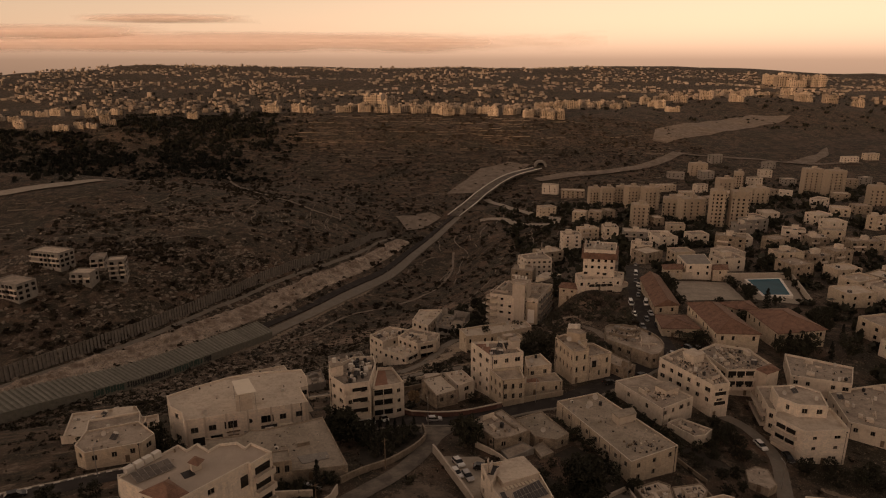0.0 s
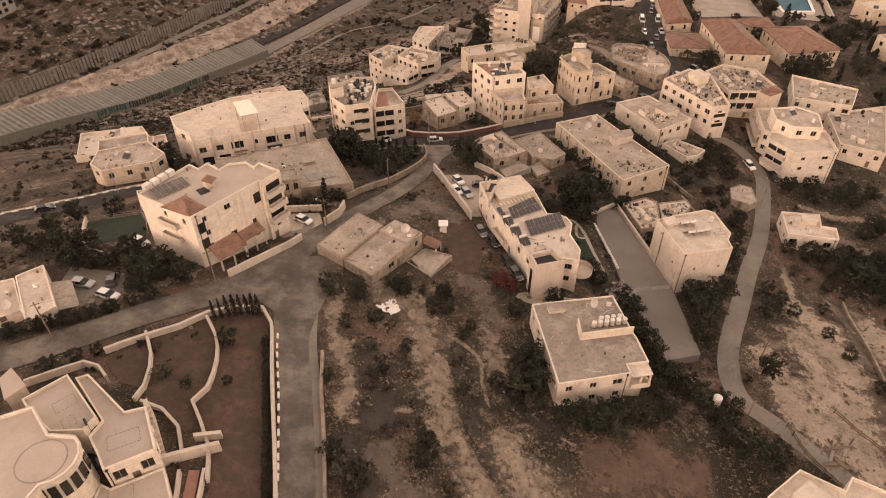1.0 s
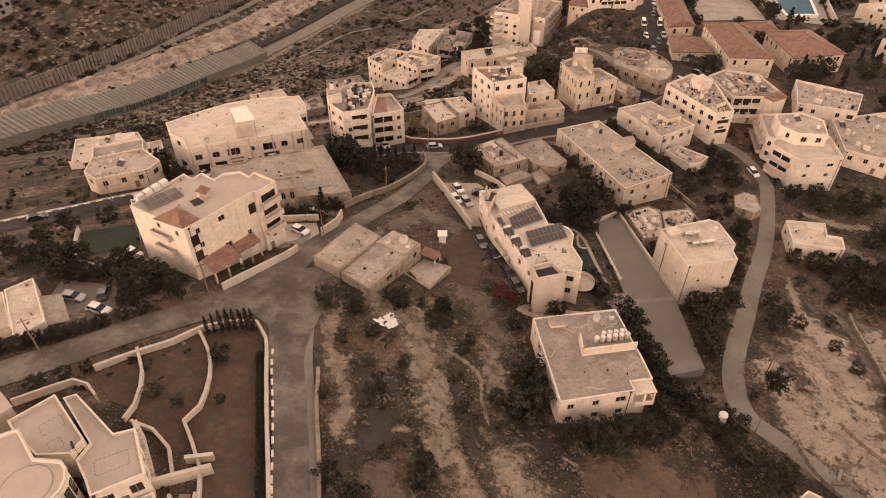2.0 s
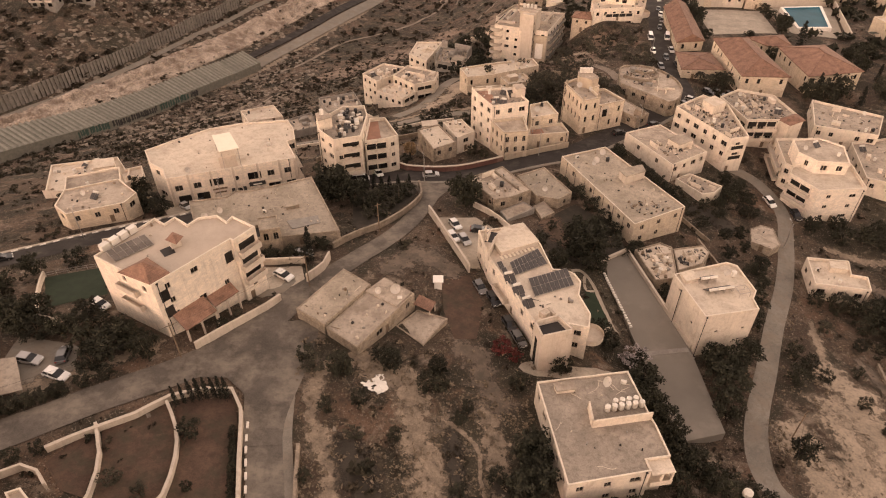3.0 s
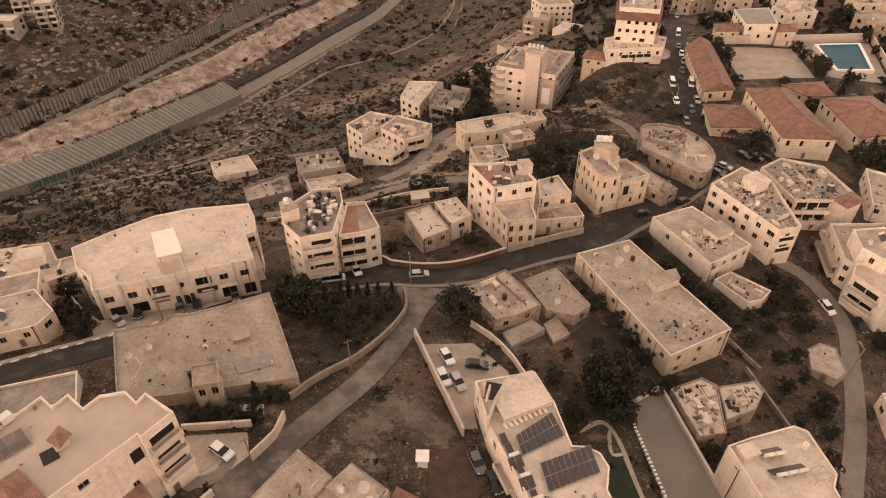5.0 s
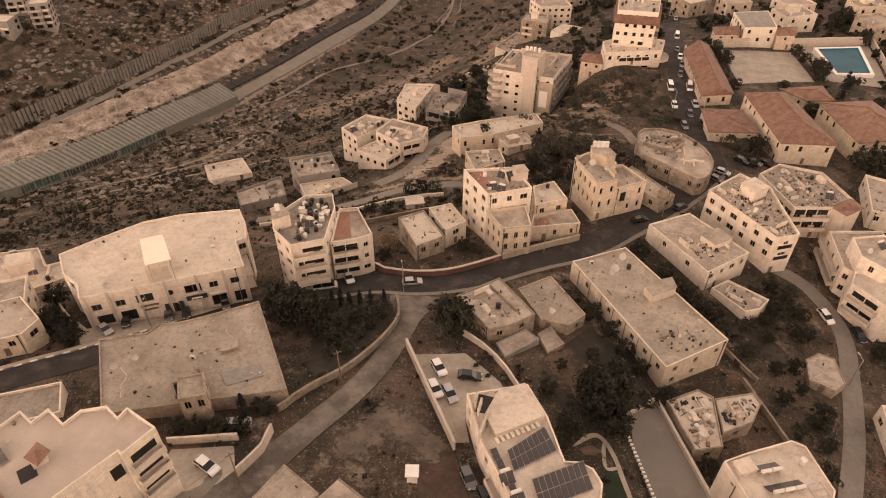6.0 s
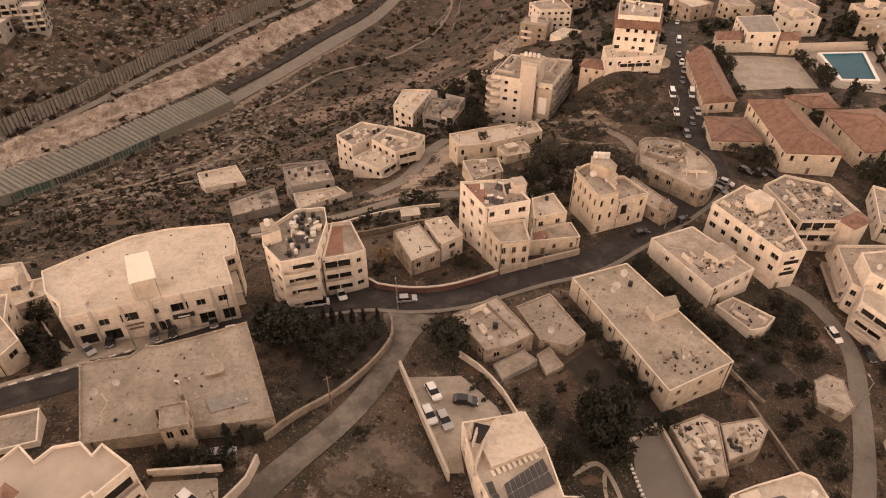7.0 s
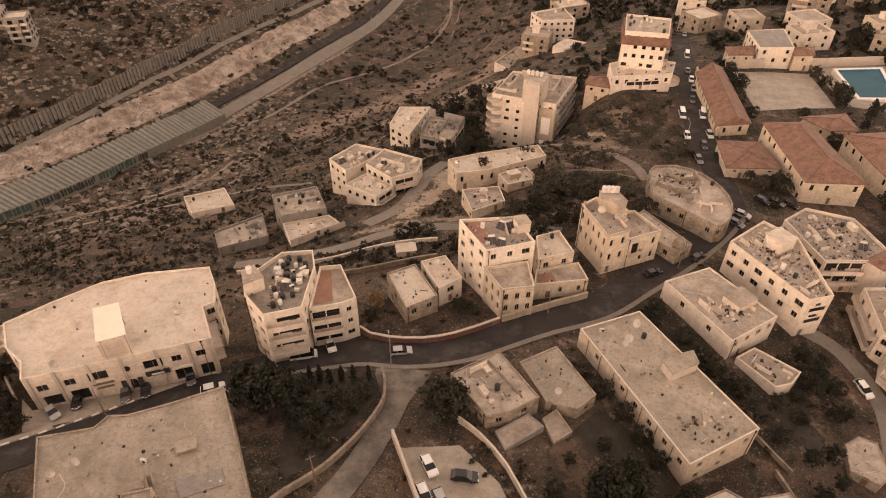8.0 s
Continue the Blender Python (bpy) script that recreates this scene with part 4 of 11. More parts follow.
put_dish = model("dish", lambda: dish(0.75))
put_big_dish = model("big_dish", lambda: dish(0.95))
put_ac = model("ac", roof_box)
put_panel = model("panel", roof_rack)
CLUTTER = {"w": put_white_tank, "k": put_black_tank, "b": put_box_tank, "h": put_heater, "d": put_dish, "D": put_big_dish, "a": put_ac}


def clutter(root, what, seed=1, area=None, z=None):
    """Things strewn over a roof: a letter for each."""
    rng = random.Random(seed * 31 + 5)
    poly, zr = ROOFS[root]
    zr = zr if z is None else z
    inner = ccw(area) if area else inset(poly, 1.1)
    x0, x1 = min(p[0] for p in inner), max(p[0] for p in inner)
    y0, y1 = min(p[1] for p in inner), max(p[1] for p in inner)
    done = []
    for c in what:
        for _ in range(60):
            x, y = rng.uniform(x0, x1), rng.uniform(y0, y1)
            if inside(inner, x, y) and all(math.hypot(x - a, y - b) > 1.1 for a, b in done):
                done.append((x, y))
                k = rng.uniform(0.68, 0.88) if c in "wkb" else 0.9
                CLUTTER[c](pose(x, y, zr + 0.004, 0, 0, rng.choice((0, 15, -20, 180 if c in "wkba" else 30)) + rng.uniform(-10, 10)) @ Matrix.Diagonal((k, k, k, 1)))
                break


# ---- the houses of the near quarter ----
zig = building("zigzag_house", "cream four-storey house with a zigzag parapet round its flat roof",
               [(-56.1, 98.3), (-50.9, 106.6), (-49.6, 108.6), (-47.4, 107.0), (-46.2, 109.0), (-43.3, 106.8), (-42.0, 108.8), (-38.9, 109.5), (-36.8, 107.8),
                (-36.2, 109.3), (-31.5, 106.3), (-34.3, 102.4), (-34.9, 102.8), (-44.3, 91.3)], 20.8, WHITEWALL, VILLAROOF, parapet=0.45, seed=3, spacing=3.8, skip=0.45,
               size=(0.9, 1.2), category="apartment house")
old = building("old_stone_house", "old stone house with arched windows and a wide stained roof",
               [(-54.9, 134.1), (-47.1, 135.9), (-45.8, 138.1), (-43.0, 138.2), (-37.5, 140.3), (-29.5, 143.9), (-20.5, 123.9), (-48.3, 118.8)], 6.0, OLDSTONE, ROOFOLD, parapet=0.3, seed=5, kind="arch", size=(1.0, 1.7))
longw = building("long_white_house", "long pale house with a curved back and shops below",
                 [(-74.6, 159.9), (-68.3, 165.5), (-61.1, 171.1), (-53.7, 173.9), (-41.4, 175.9), (-39.0, 171.1), (-37.6, 165.9), (-39.5, 164.7), (-35.8, 156.8), (-65.1, 147.1),
                  (-67.2, 151.2), (-71.3, 154.2)], 3.0, WHITEWALL, ROOFPALE, parapet=0.4, seed=8, spacing=4.0, size=(1.7, 1.5), skip=0.1, category="shop building",
                 openings=[((-50.4, 152.0), [(0.075, 1.8, -1.1, 0.5, "plain"), (0.215, 1.8, -1.1, 0.5, "plain"), (0.36, 3.2, -1.3, 0.8, "plain"), (0.655, 3.2, -1.3, 0.8, "plain"), (0.785, 1.7, -1.0, 0.6, "plain"), (0.92, 1.7, -1.0, 0.6, "plain"),
                                             (0.1, 3.0, -5.0, -2.5, "opening"), (0.24, 3.0, -5.2, -2.5, "opening"), (0.515, 1.9, -5.6, -2.9, "arch"), (0.8, 3.0, -5.9, -3.1, "plain"), (0.935, 2.4, -6.0, -3.1, "plain")])])
b4 = building("terrace_house", "low pale house with whitewashed roof and tanks",
              [(-108.7, 172.4), (-91.8, 176.8), (-87.2, 170.5), (-83.3, 172.2), (-80.8, 166.4), (-94.4, 157.3), (-103.8, 157.8)], -9.5, RENDERED, ROOFPALE, seed=9)
b5 = building("cluttered_flats", "cream block of flats with a roof full of tanks",
              [(-32.1, 168.3), (-26.4, 176.1), (-20.4, 176.9), (-19.2, 172.0), (-19.8, 161.0), (-26.4, 158.9), (-31.0, 164.2)], 6.8, RENDERED, ROOFDARK, parapet=1.0, seed=11, size=(1.3, 1.2), category="apartment house")
b5w = building("cluttered_flats", "lower wing of cream flats with a red-brown roof terrace", [(-19.15, 175.5), (-15.0, 176.1), (-10.9, 166.7), (-13.6, 165.2), (-19.4, 163.6)], 3.7, RENDERED, ROOF, parapet=0.9, seed=111, size=(1.0, 1.2), category="apartment house")
b6 = building("walled_house", "small stone house behind a red garden wall", [(-6.5, 180.7), (-0.6, 183.7), (4.4, 174.0), (-1.9, 170.2)], -2.6, OLDSTONE, ROOFPALE, parapet=0.35, seed=12)
b6r = building("walled_house", "small rendered house with a flat roof beside a red garden wall", [(0.6, 184.2), (5.9, 186.3), (9.4, 179.2), (4.6, 175.7)], -2.3, RENDERED, ROOFPALE, parapet=0.35, seed=13)
b7 = building("white_flats", "pale four-storey block of flats with tanks on its roof", [(8.7, 188.0), (20.6, 189.2), (24.1, 180.9), (14.0, 177.9)], 6.2, WHITEWALL, ROOF, seed=14, spacing=2.8, category="apartment house")
b7a = building("stone_annex", "small stone house with three arched windows to the street", [(13.8, 177.6), (22.8, 179.6), (23.5, 172.1), (17.0, 171.1)], 2.0, STONE, ROOF, seed=15, kind="arch", size=(0.9, 1.7), spacing=1.7, skip=0.0, band=True)
b7c = building("stone_annex", "stone house with a white flat roof beside the street", [(25.7, 189.7), (31.0, 191.9), (33.3, 184.5), (25.4, 182.0)], 0.5, STONE, ROOFPALE, seed=16)
b7d = building("stone_annex", "low stone house with a terrace roof at the street", [(24.2, 177.0), (35.8, 178.8), (34.5, 184.2), (25.2, 181.7)], -2.2, STONE, ROOF, seed=17, kind="arch", size=(0.8, 1.5))
b8 = building("stone_mansion_tower", "tall old stone mansion with paired arched windows", [(36.4, 197.0), (40.0, 199.6), (44.6, 199.2), (46.2, 194.8), (43.5, 193.2), (45.2, 187.7), (40.1, 185.6)], 3.9, STONE, ROOF, seed=18, kind="arch", size=(0.8, 1.8), spacing=2.2, storey=3.9, band=True, category="mansion")
b8w = building("stone_mansion_wing", "old stone mansion wing with arched windows and balcony", [(48.8, 198.1), (53.2, 190.9), (45.32, 187.75), (43.7, 193.1), (46.4, 194.75), (45.3, 197.8)], 1.4, STONE, ROOF, seed=19, kind="arch", size=(0.8, 1.8), spacing=2.0, storey=3.9, band=True, category="mansion")
b9 = building("flat_roofed_house", "two-storey cream house with rusty iron on its roof", [(51.4, 178.0), (62.0, 182.5), (71.0, 168.1), (60.0, 161.5)], -1.8, RENDERED, ROOF, parapet=0.35, seed=20)
b10 = building("long_flat_house", "long two-storey stone house with a weathered flat roof", [(31.4, 162.9), (43.6, 167.7), (57.3, 141.1), (44.0, 134.3)], -0.2, STONE, ROOFOLD, parapet=0.35, seed=21, spacing=3.6)
b11 = building("old_corner_house", "old rendered house with patched flat roof", [(6.9, 151.0), (15.6, 156.3), (21.8, 146.1), (16.9, 143.1), (12.8, 142.0)], 1.0, OLDSTONE, ROOF, parapet=0.25, seed=22)
b11b = building("old_corner_house", "old low house with a stained flat roof", [(19.4, 155.6), (26.6, 159.5), (32.1, 148.5), (28.4, 145.3), (23.2, 147.0)], -1.3, OLDSTONE, ROOFOLD, parapet=0.25, seed=23)
b11c = building("lean_to", "low lean-to with a dusty roof", [(14.2, 141.0), (20.0, 144.6), (22.4, 142.1), (15.6, 137.4)], -1.5, CONCRETE, ROOF, parapet=0.15, seed=24, doors=0)
b12 = building("solar_house", "cream stone house with solar panels and a rounded bay",
               [(8.1, 122.3), (17.8, 124.3), (20.3, 118.2), (21.9, 110.6), (23.9, 110.5), (25.8, 109.4), (26.7, 107.1), (25.8, 103.6), (27.1, 98.7), (26.3, 95.4), (22.5, 96.4), (17.4, 95.6), (10.0, 113.6)],
               7.4, WHITEWALL, ROOFPALE, parapet=0.5, seed=25, spacing=3.4, category="villa")
b13a = building("rough_roofed_house", "old stone house with a rough pebbled flat roof", [(-24.6, 98.1), (-17.6, 108.6), (-12.1, 104.3), (-19.2, 94.3)], 9.1, OLDSTONE, ROOFOLD, parapet=0.12, seed=26)
b13b = building("rough_roofed_house", "old stone house with a smooth cement roof and dish", [(-18.9, 94.2), (-11.9, 104.4), (-9.8, 106.9), (-4.2, 102.6), (-13.2, 89.8)], 8.5, OLDSTONE, ROOF, parapet=0.12, seed=27)
b13c = building("garden_annex", "low stone annex with a cement roof", [(-7.4, 98.0), (-3.7, 102.1), (1.8, 99.9), (-2.4, 93.5)], 4.9, OLDSTONE, ROOF, parapet=0.2, seed=28, doors=0)
b14 = building("square_white_house", "two-storey cream house with cracked roof and row of tanks",
               [(16.0, 83.8), (31.0, 86.1), (32.7, 77.1), (33.1, 75.7), (33.9, 70.5), (30.3, 69.9), (30.6, 68.1), (18.4, 65.8)], 7.2, RENDERED, ROOFDARK, parapet=0.3, seed=29, spacing=3.4)
b15 = building("tall_cream_house", "tall plain cream house with a rounded roof corner",
               [(46.3, 113.0), (50.1, 114.4), (57.8, 116.7), (59.6, 115.7), (60.8, 108.3), (59.5, 106.2), (59.6, 103.5), (55.6, 102.7), (49.0, 101.5)], 4.0, RENDERED, ROOFPALE, parapet=0.5, seed=30, spacing=4.2, skip=0.6, size=(0.7, 0.6))
b18 = building("balcony_house", "cream house with long balconies over the lane", [(94.0, 178.9), (106.5, 179.0), (104.2, 166.0), (93.0, 164.4), (91.6, 166.2)], -4.0, WHITEWALL, ROOF, seed=31, spacing=3.4, category="apartment house")
b18f = building("balcony_house", "cream house front with a walled roof terrace over the lane", [(94.5, 152.2), (106.8, 153.2), (108.1, 164.3), (104.4, 165.7), (92.8, 164.1), (90.2, 160.0)], -3.2, WHITEWALL, ROOFPALE, parapet=0.9, seed=131, spacing=4.2, size=(1.2, 1.0), category="apartment house")
b18u = building("upper_storey", "cream upper storey standing on a balcony house", [(93.7, 165.6), (97.0, 161.2), (104.8, 160.4), (107.1, 168.6), (102.4, 173.0), (94.8, 172.0)], -0.4, WHITEWALL, ROOF, parapet=0.4, base=-4.9, seed=132, spacing=3.0, size=(1.0, 1.5), doors=0, category="apartment house")
b19 = building("rubble_roofed_flats", "cream four-storey flats with rubble and sheds on the roof", [(67.4, 187.9), (77.3, 195.3), (82.6, 189.3), (82.4, 171.2), (76.9, 169.8)], 1.0, RENDERED, ROOF, seed=32, spacing=3.0, size=(1.3, 1.4), category="apartment house")
b20 = building("arcaded_flats", "pale flats with wide dark windows and a littered roof", [(84.0, 198.6), (90.9, 203.3), (100.4, 199.3), (102.6, 187.7), (96.2, 184.3), (87.0, 184.3)], -1.2, RENDERED, ROOF, seed=33, spacing=2.4, size=(1.7, 1.6), skip=0.05, category="apartment house")
b21 = building("round_fronted_house", "old house with a rounded street front and littered roof",
               [(58.6, 221.6), (60.6, 223.6), (65.8, 223.8), (69.4, 222.2), (71.8, 220.0), (73.6, 217.2), (74.9, 213.8), (75.5, 210.2), (75.3, 206.8), (74.2, 203.4), (72.4, 200.4), (70.6, 198.6), (68.4, 197.8), (63.7, 203.3), (56.6, 210.4)], -2.7, OLDSTONE, ROOF, seed=34)
b22 = building("tower_block", "tall pale tower block with curved balconies", [(21.2, 280.0), (41.8, 272.5), (51.4, 292.8), (29.4, 297.4)], -11.0, WHITEWALL, ROOF, seed=35, spacing=3.4, size=(1.2, 1.1), base=-37.0, category="apartment tower", rows=8)
b22b = building("slope_flats", "pale flats stepping up the slope behind the tower", [(48.3, 408.3), (65.3, 416.6), (69.2, 399.7), (52.8, 397.9)], -31.0, WHITEWALL, ROOF, seed=95, spacing=3.0, size=(1.3, 1.3), category="apartment house")
b22d = building("slope_shed", "low white shed among trees on the slope", [(55.9, 377.1), (63.0, 386.6), (73.1, 381.4), (60.7, 373.3)], -35.4, WHITEWALL, ROOFPALE, parapet=0.2, seed=96, doors=0)
b22e = building("terrace_shell", "bare walled concrete terrace on the slope", [(29.4, 383.5), (42.0, 402.8), (51.5, 397.4), (36.5, 374.8)], -46.4, RENDERED, ROOF, parapet=0.9, seed=97, doors=0)
b23l = building("hillside_flats", "stepped hillside flats with tanks on the roofs", [(-30.1, 250.3), (-22.8, 259.3), (-13.1, 255.7), (-18.3, 249.0), (-24.2, 243.7)], -18.4, RENDERED, ROOF, seed=36, spacing=2.5, size=(1.1, 1.3), category="apartment house")
b23r = building("hillside_flats", "hillside flats with a walled roof terrace", [(-18.1, 244.6), (-13.2, 253.4), (-1.3, 247.5), (-2.7, 240.6), (-10.0, 237.2)], -16.5, RENDERED, ROOF, seed=37, spacing=2.5, size=(1.1, 1.3), category="apartment house")
b23f = building("hillside_flats", "pale stepped flats with balconies over a lane", [(-23.6, 237.4), (-18.0, 243.2), (-9.4, 237.0), (-14.0, 231.2)], -19.0, WHITEWALL, ROOFPALE, seed=38, spacing=2.5, size=(1.1, 1.3), category="apartment house")
b23c = building("cream_hill_house", "cream house with a pale roof on the slope", [(-14.3, 285.5), (-11.4, 298.4), (0.0, 298.6), (-6.8, 278.3)], -26.0, RENDERED, ROOFPALE, seed=39)
b23d = building("unfinished_house", "unfinished concrete house with open upper floor", [(-3.0, 274.6), (0.2, 288.6), (12.3, 283.0), (7.5, 269.9)], -24.0, CONCRETE, ROOF, seed=40, size=(1.8, 1.7), spacing=2.6)
b24 = building("stone_terrace_house", "long pale stone house with a wide roof terrace", [(6.4, 238.0), (15.7, 241.6), (33.1, 246.4), (34.8, 240.5), (17.6, 232.6), (8.9, 230.9)], -10.5, STONE, ROOFPALE, seed=41, kind="arch", size=(0.8, 1.7), spacing=2.4, skip=0.45)
b24b = building("stone_annex", "small stone house with a hut on its roof", [(20.5, 231.5), (28.6, 235.2), (31.4, 229.5), (22.9, 226.3)], -11.0, STONE, ROOFPALE, seed=42)
b24c = building("stone_annex", "low house with a flat roof by a lane", [(10.2, 223.1), (20.3, 224.8), (21.5, 218.1), (12.7, 213.3)], -10.5, STONE, ROOF, seed=43)
b25l = building("wide_balcony_house", "wide pale lower storeys with round balconies", [(61.4, 291.0), (72.6, 296.7), (84.5, 292.3), (81.0, 283.3), (60.8, 280.9)], -5.0, WHITEWALL, ROOFPALE, seed=44, category="apartment house")
b25t = building("balcony_tower", "pale apartment tower with a red tiled band and tanks", [(64.5, 289.5), (68.0, 304.5), (82.4, 300.3), (78.3, 286.8)], 7.0, WHITEWALL, ROOF, seed=45, spacing=2.6, size=(1.2, 1.3), base=-19.0, category="apartment tower")
b27 = building("small_lane_house", "small cream house with a stepped flat roof", [(85.1, 132.9), (94.2, 131.6), (92.7, 127.0), (95.9, 126.1), (94.6, 121.7), (83.2, 124.0)], -8.5, RENDERED, ROOFPALE, seed=46)
b28 = building("wedge_house", "long low cream house with a walled roof", [(116.4, 206.0), (133.5, 195.4), (126.3, 183.9), (110.2, 189.8)], -6.0, RENDERED, ROOF, seed=47)
b29 = building("flat_roofed_house", "large house with a dusty flat roof and tanks", [(119.4, 184.1), (140.2, 188.9), (125.6, 160.3), (115.0, 166.0)], -8.5, RENDERED, ROOF, seed=48)
b31 = building("ruined_shed", "tumbledown stone sheds with junk on their roofs", [(43.8, 130.0), (50.1, 132.6), (52.4, 130.9), (50.9, 120.7), (46.0, 119.9)], -4.0, OLDSTONE, ROOFPALE, parapet=0.3, seed=49, doors=0, category="shed")
b31b = building("ruined_shed", "low stone shed with a patched roof", [(52.8, 131.0), (60.2, 132.4), (60.7, 130.0), (57.9, 126.0), (51.9, 123.7)], -4.6, OLDSTONE, ROOFPALE, parapet=0.2, seed=50, doors=0, category="shed")
shk = building("stone_shack", "small stone shack with a cracked pale roof", [(76.2, 144.4), (79.4, 146.0), (82.0, 144.6), (81.4, 138.4), (78.3, 136.2), (74.6, 138.8)], -9.3, OLDSTONE, ROOF, parapet=0.15, seed=51, category="shed")
b33 = building("roadside_shed", "low white-roofed shed beside parked cars", [(-73.8, 83.2), (-70.3, 86.2), (-63.3, 75.7), (-66.5, 71.9)], 14.2, RENDERED, ROOFPALE, parapet=0.35, seed=52, category="shed")
b33b = building("roadside_house", "low roadside house with dishes on its walled roof", [(-79.5, 82.0), (-74.7, 83.8), (-68.6, 74.8), (-73.0, 71.6)], 13.2, RENDERED, ROOFPALE, parapet=0.4, seed=152)
b33c = building("walled_terrace", "low outbuilding with a brown walled roof below the street", [(-58.3, 126.3), (-70.0, 122.8), (-66.8, 116.6), (-55.8, 120.3)], 4.4, RENDERED, ROOFDARK, parapet=0.5, seed=153, doors=0, category="outbuilding")
b34 = building("slope_house", "small house with a walled roof on the slope", [(-57.9, 219.2), (-46.3, 227.5), (-42.6, 217.5), (-54.9, 211.9)], -22.5, CONCRETE, ROOF, seed=53)
b35 = building("slope_house", "grey house with black tanks on its roof", [(-44.2, 232.4), (-32.0, 237.1), (-27.6, 226.4), (-39.5, 222.6)], -19.5, CONCRETE, ROOF, seed=54)
b35b = building("slope_house", "low house with a pale terrace roof", [(-39.3, 221.8), (-27.0, 225.7), (-21.7, 220.6), (-35.2, 212.2)], -21.5, RENDERED, ROOFPALE, seed=55)
b36 = building("slope_cottage", "small pale cottage beside a white path", [(-81.5, 256.2), (-69.2, 261.5), (-63.3, 251.7), (-76.0, 247.0)], -37.5, RENDERED, ROOFPALE, seed=56)
b32 = building("corner_house", "cream house corner with walled roof at the lane", [(48.0, 50.5), (54.6, 55.0), (60.0, 51.5), (62.0, 53.8), (68.5, 50.0), (60.0, 36.0), (48.0, 40.0)], 0.5, RENDERED, ROOFPALE, seed=57)
# red-roofed convent
r1 = hip_roof("convent_wing", "long stone convent wing under a red tiled gable", [(90.4, 286.2), (99.8, 289.6), (96.2, 252.2), (86.2, 250.8)], -6.2, -3.4, seed=61, gable=True)
r2 = hip_roof("convent_house", "cream stone convent house under a red hipped roof", [(98.3, 248.2), (110.6, 248.6), (112.9, 217.4), (98.2, 218.2)], -4.0, -0.8, seed=62)
r3 = hip_roof("convent_hall", "stone hall under a wide red tiled roof", [(120.4, 243.8), (137.0, 245.6), (140.6, 224.4), (121.4, 220.6)], -5.2, -2.0, seed=63)
r4 = hip_roof("convent_porch", "low building under red tiles by the street", [(83.6, 242.0), (95.2, 241.2), (95.8, 228.2), (82.0, 228.4)], -6.4, -5.2, seed=64, size=(0.9, 0.5))
r5 = hip_roof("convent_chapel", "low chapel wing under red tiles beside the hall", [(114.6, 258.0), (128.6, 260.2), (127.8, 250.6), (119.4, 250.4)], -7.4, -5.8, seed=66, size=(0.9, 1.2))
r6 = hip_roof("yard_pavilion", "small red-tiled pavilion behind the yard", [(108.4, 311.0), (118.6, 312.2), (116.2, 304.6), (107.4, 304.4)], -7.6, -6.2, seed=67, size=(0.9, 1.2))
r7 = hip_roof("yard_pavilion", "small red-tiled pavilion behind the yard", [(132.6, 311.8), (141.0, 312.4), (138.4, 305.4), (131.4, 305.0)], -8.0, -6.6, seed=68, size=(0.9, 1.2))
yh = building("yard_hall", "wide grey-roofed hall behind the school yard", [(119.4, 322.0), (134.0, 324.0), (131.0, 306.4), (118.4, 306.0)], -5.4, RENDERED, CONCRETE, parapet=0.2, seed=69)
b11d = building("stone_annex", "small flat-roofed stone annex with a dark opening", [(22.4, 144.2), (25.1, 146.2), (27.2, 141.7), (23.8, 139.4)], -2.4, OLDSTONE, ROOF, parapet=0.15, seed=75, doors=0)
b4b = building("roadside_house", "low cream house with a walled roof terrace beside the street", [(-83.4, 134.2), (-72.0, 138.6), (-70.6, 142.6), (-77.0, 148.4), (-88.0, 143.6), (-87.4, 137.4)], 2.2, STONE, ROOF, parapet=0.35, seed=76)
b4c = building("roadside_house", "upper block of a cream roadside house", [(-88.8, 144.0), (-77.2, 149.0), (-80.2, 156.0), (-91.6, 151.4)], 0.6, RENDERED, ROOF, parapet=0.5, seed=77)


# ---- roads, lanes, yards ----
MAIN = [(-98.2, 115.0), (-88.5, 120.5), (-79.3, 126.0), (-70.2, 131.3), (-57.5, 138.4), (-45.0, 147.0), (-31.1, 157.1), (-21.4, 159.8), (-10.1, 161.6), (-1.0, 160.6), (8.0, 162.0),
        (17.4, 166.4), (25.7, 170.4), (37.3, 175.0), (47.0, 182.4), (58.5, 191.6), (70.0, 202.5), (78.5, 213.0), (80.5, 232.3), (81.8, 251.0), (85.8, 272.6), (94.0, 309.0), (109.9, 365.6)]
LOOP = [(-110.0, 46.0), (-90.0, 54.0), (-67.6, 65.2), (-58.9, 70.6), (-50.5, 76.6), (-38.8, 84.9), (-31.6, 93.4), (-25.5, 105.0), (-18.1, 116.2), (-8.8, 130.1), (-3.2, 145.0), (-1.6, 156.0)]
DOWN = [(-14.0, 5.0), (-17.0, 25.0), (-19.4, 45.3), (-20.6, 52.4), (-22.4, 62.0), (-24.6, 72.0), (-25.6, 80.0), (-26.0, 88.0), (-25.6, 97.0)]
LANE = [(80.0, 172.0), (86.0, 166.5), (88.6, 154.5), (84.6, 141.2), (78.5, 126.8), (70.2, 112.3), (63.3, 99.5), (55.4, 84.7), (53.4, 73.3), (58.4, 67.0), (66.0, 58.0), (74.0, 46.0)]
ribbon("road", MAIN, 7.2, DARKASPHALT, "dark asphalt street winding through the quarter", "road", lift=0.10)
ribbon("road", LOOP, lambda s: 6.0 - 1.5 * float(smooth((s - 0.62) / 0.15)) + 6.0 * float(smooth((s - 0.94) / 0.06)), ASPHALT, "worn grey asphalt road between garden walls", "road", lift=0.14)
